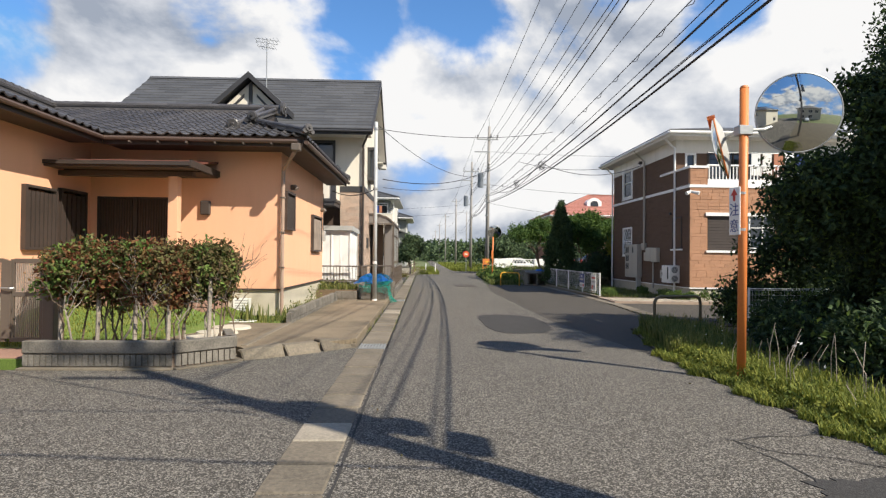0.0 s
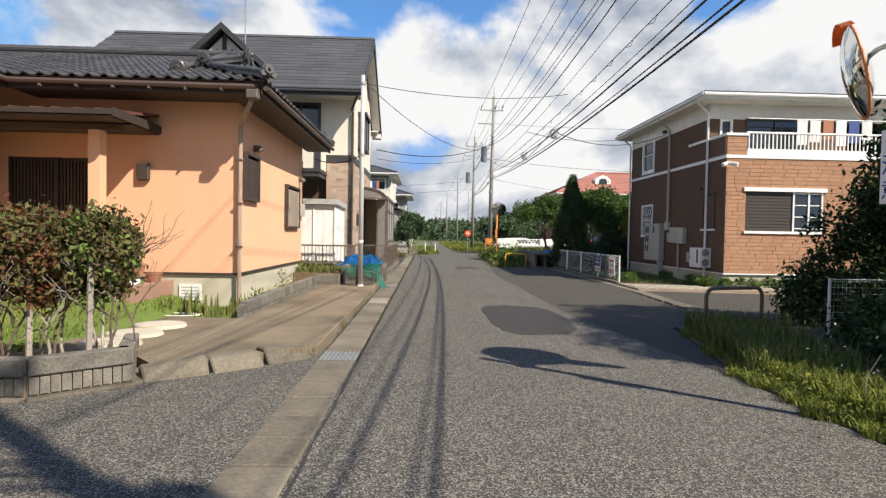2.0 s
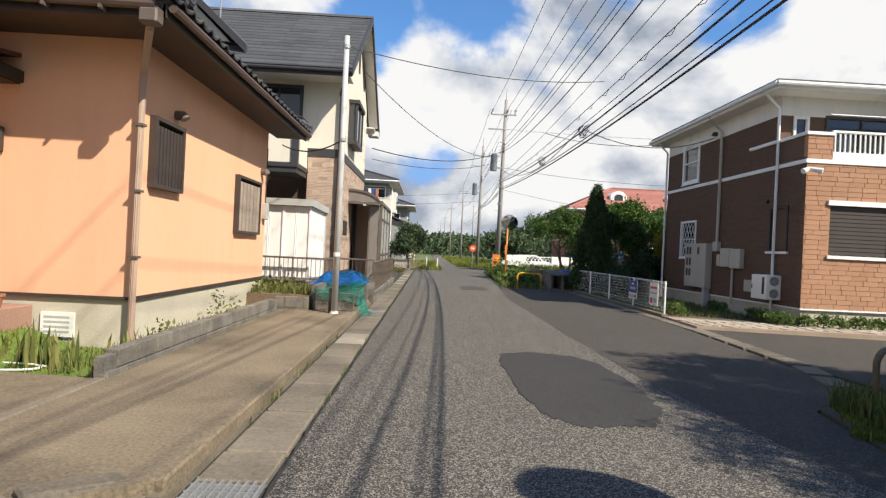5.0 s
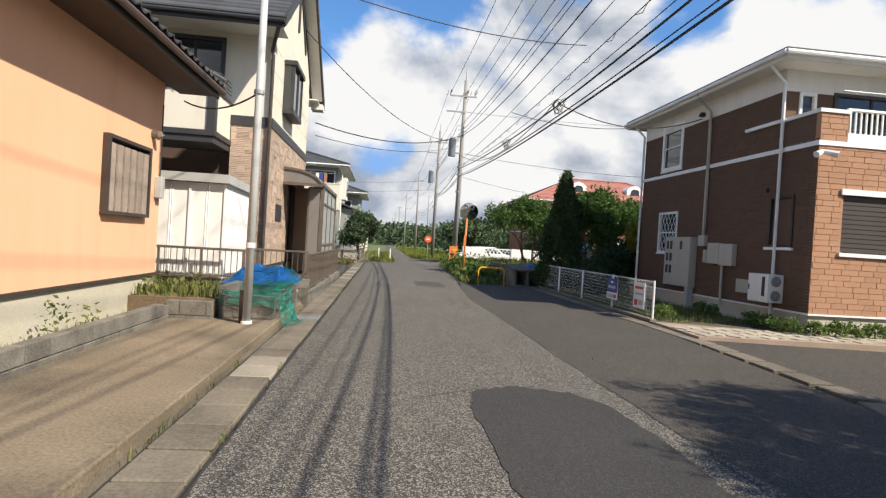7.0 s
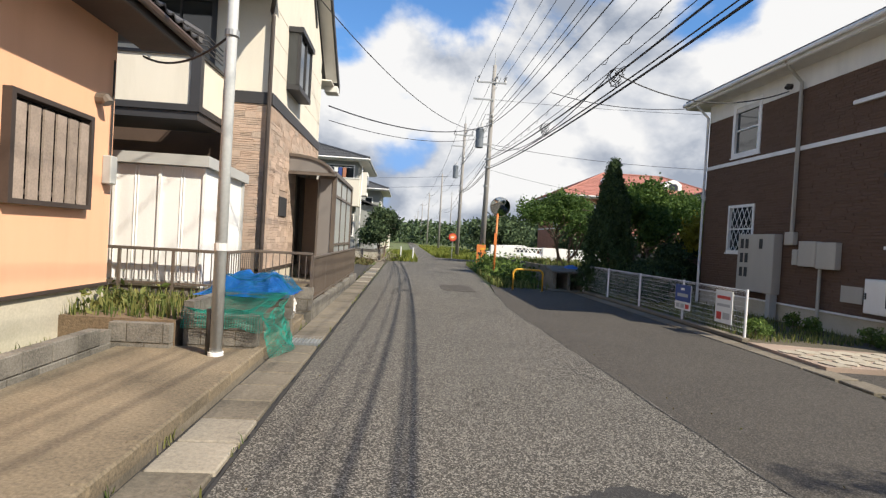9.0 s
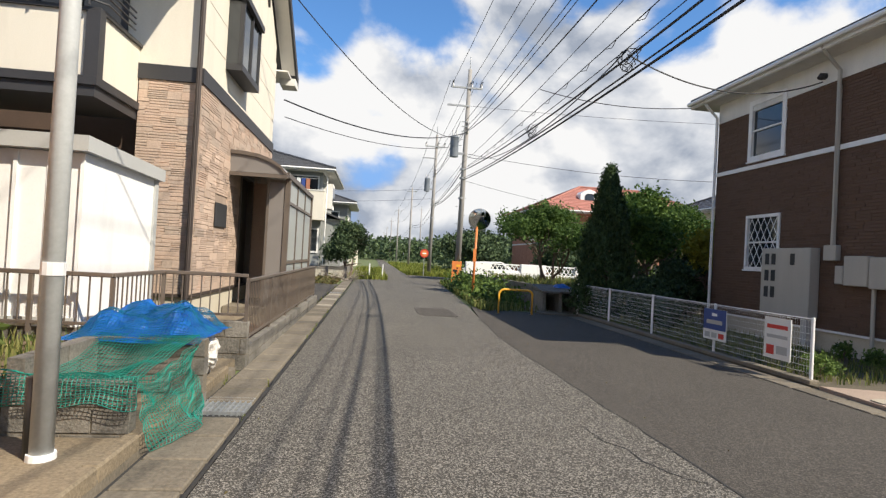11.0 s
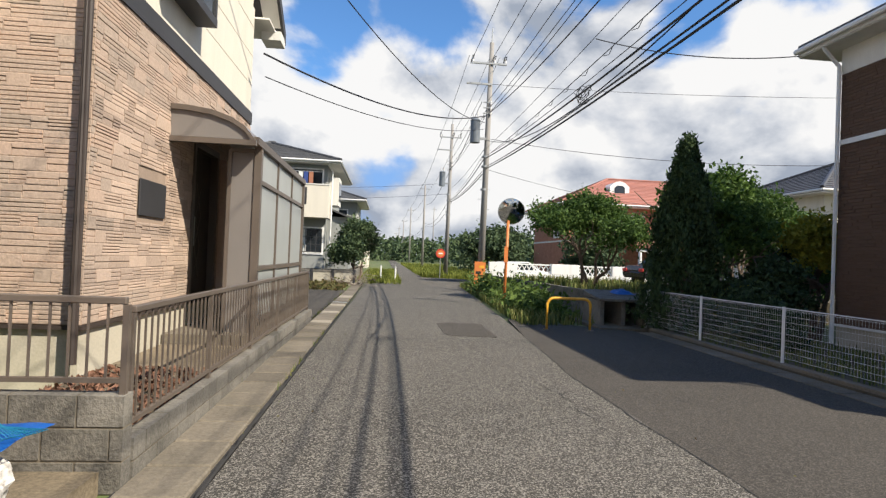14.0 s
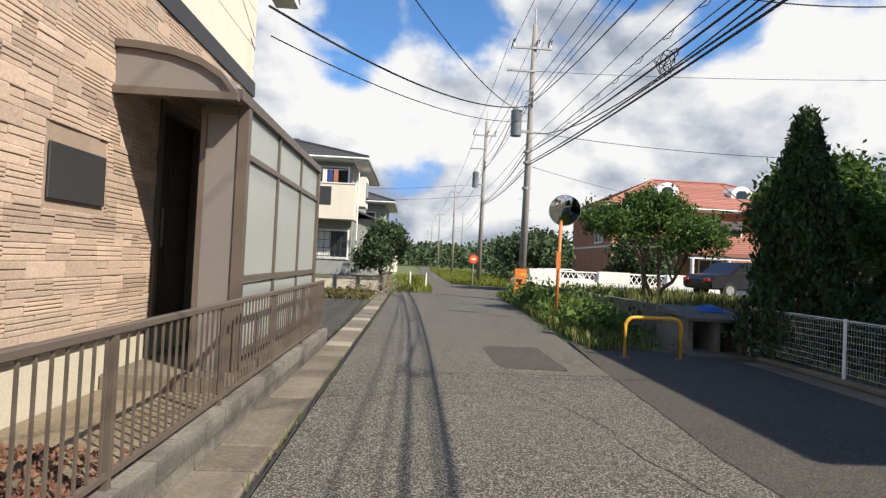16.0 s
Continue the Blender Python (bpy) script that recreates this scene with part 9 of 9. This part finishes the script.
def hip_house(name, label, x0, x1, y0, y1, eave, ridge, wall, roof_m, over=0.6, floors=2, base=0.0, openings=(), belt=None, frame="white", dormers=()):
    """A plain house with a hipped roof, its openings given as (side, u0, u1, z0, z1)."""
    h = thing(name, label, "house", ((x0 + x1) / 2, (y0 + y1) / 2, base))
    for side, axis, at, out, u0, u1 in (("s", "y", y0, -1, x0, x1), ("w", "x", x0, -1, y0 + 0.151, y1 - 0.151), ("e", "x", x1, 1, y0 + 0.151, y1 - 0.151), ("n", "y", y1, 1, x0, x1)):
        holes = [o[1:5] for o in openings if o[0] == side]
        part("wall", wall_with_holes(B(), axis, at, -out * 0.15, u0, u1, base - 0.05, eave, holes), wall, h)
        for o in holes:
            plain_window(h, axis, at, out, *o, frame, (1, 0), w=0.06)
    a, b, c, d = x0 - over, x1 + over, y0 - over, y1 + over
    half = (d - c) / 2
    my = (c + d) / 2
    t = 0.12
    r = part("roof", slab(B(), [(a, c, eave), (b, c, eave), (b - half, my, ridge), (a + half, my, ridge)], t), roof_m, h)
    part("roof_slope", slab(B(), [(b, c, eave), (b, d, eave), (b - half, my, ridge)], t), roof_m, r)
    part("roof_slope", slab(B(), [(a, d, eave), (a, c, eave), (a + half, my, ridge)], t), roof_m, r)
    part("roof_slope", slab(B(), [(b, d, eave), (a, d, eave), (a + half, my, ridge), (b - half, my, ridge)], t), roof_m, r)
    part("soffit", abox(a + 0.04, b - 0.04, c + 0.04, d - 0.04, eave - 0.18, eave - 0.125), "offwhite", r)
    for p, q in (((a, c), (b, c)), ((b, c), (b, d)), ((a, c), (a, d))):
        part("gutter_pipe", tube(B(), [(p[0], p[1], eave - 0.06), (q[0], q[1], eave - 0.06)], 0.06, 6), "white", r)
    if belt:
        part("belt_course", abox(x0 - 0.03, x1 + 0.03, y0 - 0.03, y1 + 0.03, belt, belt + 0.12), "offwhite", h)
    # tile rows on the slopes that face the road
    rows = int((half * 1.05) / 0.33)
    vs, fs = [], []
    for j in range(rows):
        f0, f1 = j / rows, (j + 1.0) / rows
        yy0, yy1 = c + half * f0, c + half * f1
        z0, z1 = eave + (ridge - eave) * f0, eave + (ridge - eave) * f1
        k = len(vs)
        vs += [(a + half * f0, yy0 - 0.02, z0 + 0.045), (b - half * f0, yy0 - 0.02, z0 + 0.045), (b - half * f1, yy1, z1 + 0.008), (a + half * f1, yy1, z1 + 0.008), (a + half * f0, yy0 - 0.02, z0), (b - half * f0, yy0 - 0.02, z0)]
        fs += [(k, k + 1, k + 2, k + 3), (k + 4, k + 5, k + 1, k)]
        k = len(vs)
        xx0, xx1 = a + half * f0, a + half * f1
        vs += [(xx0 - 0.02, d - half * f0, z0 + 0.045), (xx0 - 0.02, c + half * f0, z0 + 0.045), (xx1, c + half * f1, z1 + 0.008), (xx1, d - half * f1, z1 + 0.008), (xx0 - 0.02, d - half * f0, z0), (xx0 - 0.02, c + half * f0, z0)]
        fs += [(k, k + 1, k + 2, k + 3), (k + 4, k + 5, k + 1, k)]
    raw("roof_covering", vs, fs, roof_m, r, kind="stuff")
    for p, q in (((a, c, eave), (a + half, my, ridge)), ((b, c, eave), (b - half, my, ridge)), ((a + half, my, ridge), (b - half, my, ridge)), ((a, d, eave), (a + half, my, ridge))):
        part("ridge_cap", tube(B(), [Vector(p) + Vector((0, 0, 0.04)), Vector(q) + Vector((0, 0, 0.04))], 0.09, 6), roof_m, r)
    for dx in dormers:
        yy = c + half * 0.45
        zz = eave + (ridge - eave) * 0.40
        dm = part("dormer", prism(B(), [(dx - 0.75, zz - 0.1), (dx + 0.75, zz - 0.1), (dx + 0.75, zz + 0.55), (dx + 0.4, zz + 0.85), (dx, zz + 0.97), (dx - 0.4, zz + 0.85), (dx - 0.75, zz + 0.55)], "y", yy - 0.2, yy + 2.4), "white", h, "small white dormer")
        part("window", prism(B(), [(dx - 0.4, zz + 0.05), (dx + 0.4, zz + 0.05), (dx + 0.4, zz + 0.45), (dx + 0.2, zz + 0.62), (dx - 0.2, zz + 0.62), (dx - 0.4, zz + 0.45)], "y", yy - 0.23, yy - 0.201), "glass", dm)
    return h


red = hip_house("red_roof_house", "two-storey brick house with a faded red tiled hipped roof", 13.4, 28.0, 56.2, 65.4, 5.75, 8.3, "red_brick", "red_roof", 0.85, openings=[("s", 14.2, 15.8, 3.4, 5.0), ("s", 17.4, 19.0, 3.4, 5.0), ("s", 20.6, 22.2, 3.4, 5.0), ("s", 14.2, 16.0, 0.6, 2.4), ("s", 19.4, 21.0, 0.3, 2.4), ("s", 24.0, 25.8, 3.4, 5.0), ("w", 58, 59.6, 3.4, 4.8)], belt=3.0, dormers=(17.7, 23.0))
porch = part("porch_roof", slab(B(), [(17.2, 53.2, 2.75), (22.4, 53.2, 2.75), (22.4, 56.19, 4.05), (17.2, 56.19, 4.05)], 0.12), "red_roof", red, "sloping red tiled porch roof")
part("porch_beam", abox(17.3, 22.3, 53.3, 53.5, 2.4, 2.6), "white", porch)
for k in range(9):
    y0 = 53.2 + k * 0.33
    z0 = 2.76 + k * 0.33 * 0.435
    part("tile_row", slab(B(), [(17.2, y0, z0 + 0.05), (22.4, y0, z0 + 0.05), (22.4, y0 + 0.34, z0 + 0.15), (17.2, y0 + 0.34, z0 + 0.15)], 0.04), "red_roof", porch)
for x in (17.5, 19.8, 22.1):
    part("porch_column", cyl(B(), (x, 53.4, -0.05), (x, 53.4, 2.4), 0.12, 0.12, 12), "white", red)

bm = B()
prism(bm, [(-14, 44.5), (-1.22, 44.5), (-1.22, 60.0), (-14, 60.0)], "z", -0.05, 0.6)
setting(part("raised_plot", bm, "dark_earth"), "raised garden plot of the grey house", "garden")
grey = hip_house("grey_house", "two-storey cream and grey house with a slate hipped roof", -10.5, -2.85, 48.0, 56.0, 6.4, 8.0, "grey_siding", "slate", 0.75, base=0.6, openings=[("s", -4.75, -2.98, 1.45, 2.78), ("s", -9.0, -7.2, 1.4, 2.8), ("e", 49.3, 50.3, 4.4, 5.6), ("s", -6.3, -3.1, 4.2, 5.95)])
gb = part("balcony", abox(-7.4, -2.62, 46.9, 47.99, 3.3, 3.45), "cream", grey, "cream balcony with laundry")
part("balcony_front", abox(-7.4, -2.62, 46.9, 47.0, 3.451, 5.0), "cream", gb)
part("balcony_side", abox(-2.72, -2.62, 47.001, 47.99, 3.451, 5.0), "cream", gb)
part("coping", abox(-7.42, -2.6, 46.87, 47.03, 5.001, 5.06), "offwhite", gb)
part("vent_opening", abox(-4.35, -3.75, 46.893, 46.899, 3.95, 4.85), "trim", gb, "dark opening in the balcony front")
part("downpipe", tube(B(), [(-2.78, 47.25, 6.3), (-2.56, 47.9, 5.9), (-2.56, 47.9, 0.7)], 0.04, 8), "white", grey)
for k, mm in enumerate(("offwhite", "trim", "white", "blue_sign", "net_blue", "trim", "curtain", "blue_sign", "terracotta")):
    tagged(part("laundry", abox(-5.9 + k * 0.27, -5.68 + k * 0.27, 47.3, 47.33, 4.85 + 0.12 * (k % 3), 5.72, bevel=0.008), mm), "garment drying over the cream balcony", "laundry", "laundry on the far balcony")
tagged(part("drying_pole", tube(B(), [(-6.8, 47.31, 5.74), (-3.0, 47.31, 5.74)], 0.016, 6), "metal"), "steel drying pole over the far balcony", "drying pole")
part("lean_to_roof", slab(B(), [(-2.86, 48.6, 4.0), (-2.86, 55.4, 4.0), (-1.2, 55.4, 3.4), (-1.2, 48.6, 3.4)], 0.1), "slate", grey)
part("lean_to_wall", abox(-2.84, -1.6, 48.9, 55.2, 0.55, 3.5), "grey_siding", grey)
part("side_bay", abox(-2.84, -2.3, 49.0, 50.6, 4.15, 5.7), "offwhite", grey)
part("bay_pane", abox(-2.299, -2.285, 49.15, 50.45, 4.4, 5.5), "glass", grey)
bm = B()
for k in range(7):
    tube(bm, [(-4.7 + k * 0.28, 47.9, 1.45), (-4.7 + k * 0.28, 47.9, 2.78)], 0.014, 5)
for k in range(4):
    tube(bm, [(-4.75, 47.9, 1.5 + k * 0.4), (-2.98, 47.9, 1.5 + k * 0.4)], 0.012, 5)
part("window_grille", bm, "trim", grey)
part("window_curtain", abox(-4.6, -3.9, 48.02, 48.03, 1.5, 2.75), "curtain", grey)
hip_house("far_house", "grey two-storey house with a slate roof behind the cream balcony", -9.0, -1.9, 60.5, 67.0, 5.6, 7.0, "grey_siding", "slate", 0.7, base=0.0, openings=[("s", -4.0, -2.6, 3.4, 4.8), ("e", 62.0, 63.4, 3.4, 4.8)])

hip_house("far_house", "pale two-storey house with a dark tiled roof", 20.0, 28.0, 40.5, 48.0, 5.2, 7.2, "cream", "kawara", 0.7, openings=[("s", 21.2, 22.8, 3.2, 4.4), ("s", 24.5, 26.2, 3.2, 4.4), ("w", 42.0, 43.6, 3.2, 4.4), ("w", 42.0, 43.6, 0.8, 2.2)])
hip_house("far_house", "small pale house with a brown roof far along the road", -8.0, -1.6, 80.0, 88.0, 3.0, 4.6, "cream", "copper", 0.7, openings=[("s", -4.2, -2.6, 0.9, 2.2)])
hip_house("far_house", "pale house with a dark roof across from the start", -14.0, -5.0, -14.0, -6.0, 5.6, 7.6, "cream", "kawara", 0.7, openings=[("n", -12.0, -10.0, 1.0, 2.4), ("e", -12.0, -10.0, 1.0, 2.4), ("n", -9.0, -7.0, 3.6, 4.8)])
hip_house("far_house", "grey two-storey house across the crossing", 3.0, 16.0, -30.0, -20.0, 6.2, 8.4, "beige_box", "slate", 0.7, openings=[("n", 4.5, 6.5, 1.0, 2.4), ("n", 9.0, 11.0, 1.0, 2.4), ("n", 4.5, 6.5, 3.8, 5.2), ("n", 9.0, 11.0, 3.8, 5.2), ("n", 12.5, 14.5, 3.8, 5.2)])
car("white parked car before the grey house", 7.5, -14.0, 92, "car_white", z=0.0)
car("white parked car across the crossing", -6.8, -1.4, 3, "car_white", z=0.0)


def far_woods():
    g = np.random.default_rng(71)
    pts = []
    for k in range(1500):
        x = g.uniform(-170, 210)
        y = 150 + 60 * g.random() + 0.1 * abs(x)
        top = 5.2 + 2.6 * noise.noise(Vector((x * 0.03, 2, 1))) + g.uniform(-1.2, 1.6)
        pts.append(np.stack([g.normal(x, 2.4, 60), g.normal(y, 2.0, 60), top * (1 - 0.95 * g.random(60) ** 1.4)], 1))
    leaves("far_woods", np.concatenate(pts), 0.75, "leaf_far", rng=g, label="green woods along the horizon", kind="stuff", long=1.4)
    pts = []
    for k in range(300):
        x = g.uniform(9, 60)
        y = g.uniform(66, 88)
        top = 3.6 + 1.8 * noise.noise(Vector((x * 0.1, 5, 1))) + g.uniform(-0.8, 0.8)
        pts.append(np.stack([g.normal(x, 1.0, 40), g.normal(y, 1.0, 40), top * (1 - 0.95 * g.random(40) ** 1.5)], 1))
    leaves("far_hedgerow", np.concatenate(pts), 0.4, "leaf_far", rng=g, label="green hedgerow of trees behind the houses", kind="stuff", long=1.5)
    pts = []
    for k in range(120):
        x, y = g.uniform(-22, -3.5), g.uniform(60, 76)
        pts.append(np.stack([g.normal(x, 0.9, 40), g.normal(y, 0.9, 40), g.uniform(2.5, 4.5) * (1 - 0.95 * g.random(40) ** 1.5)], 1))
    leaves("far_hedgerow", np.concatenate(pts), 0.3, "leaf", rng=g, label="garden trees behind the grey house", kind="stuff", long=1.5)


far_woods()
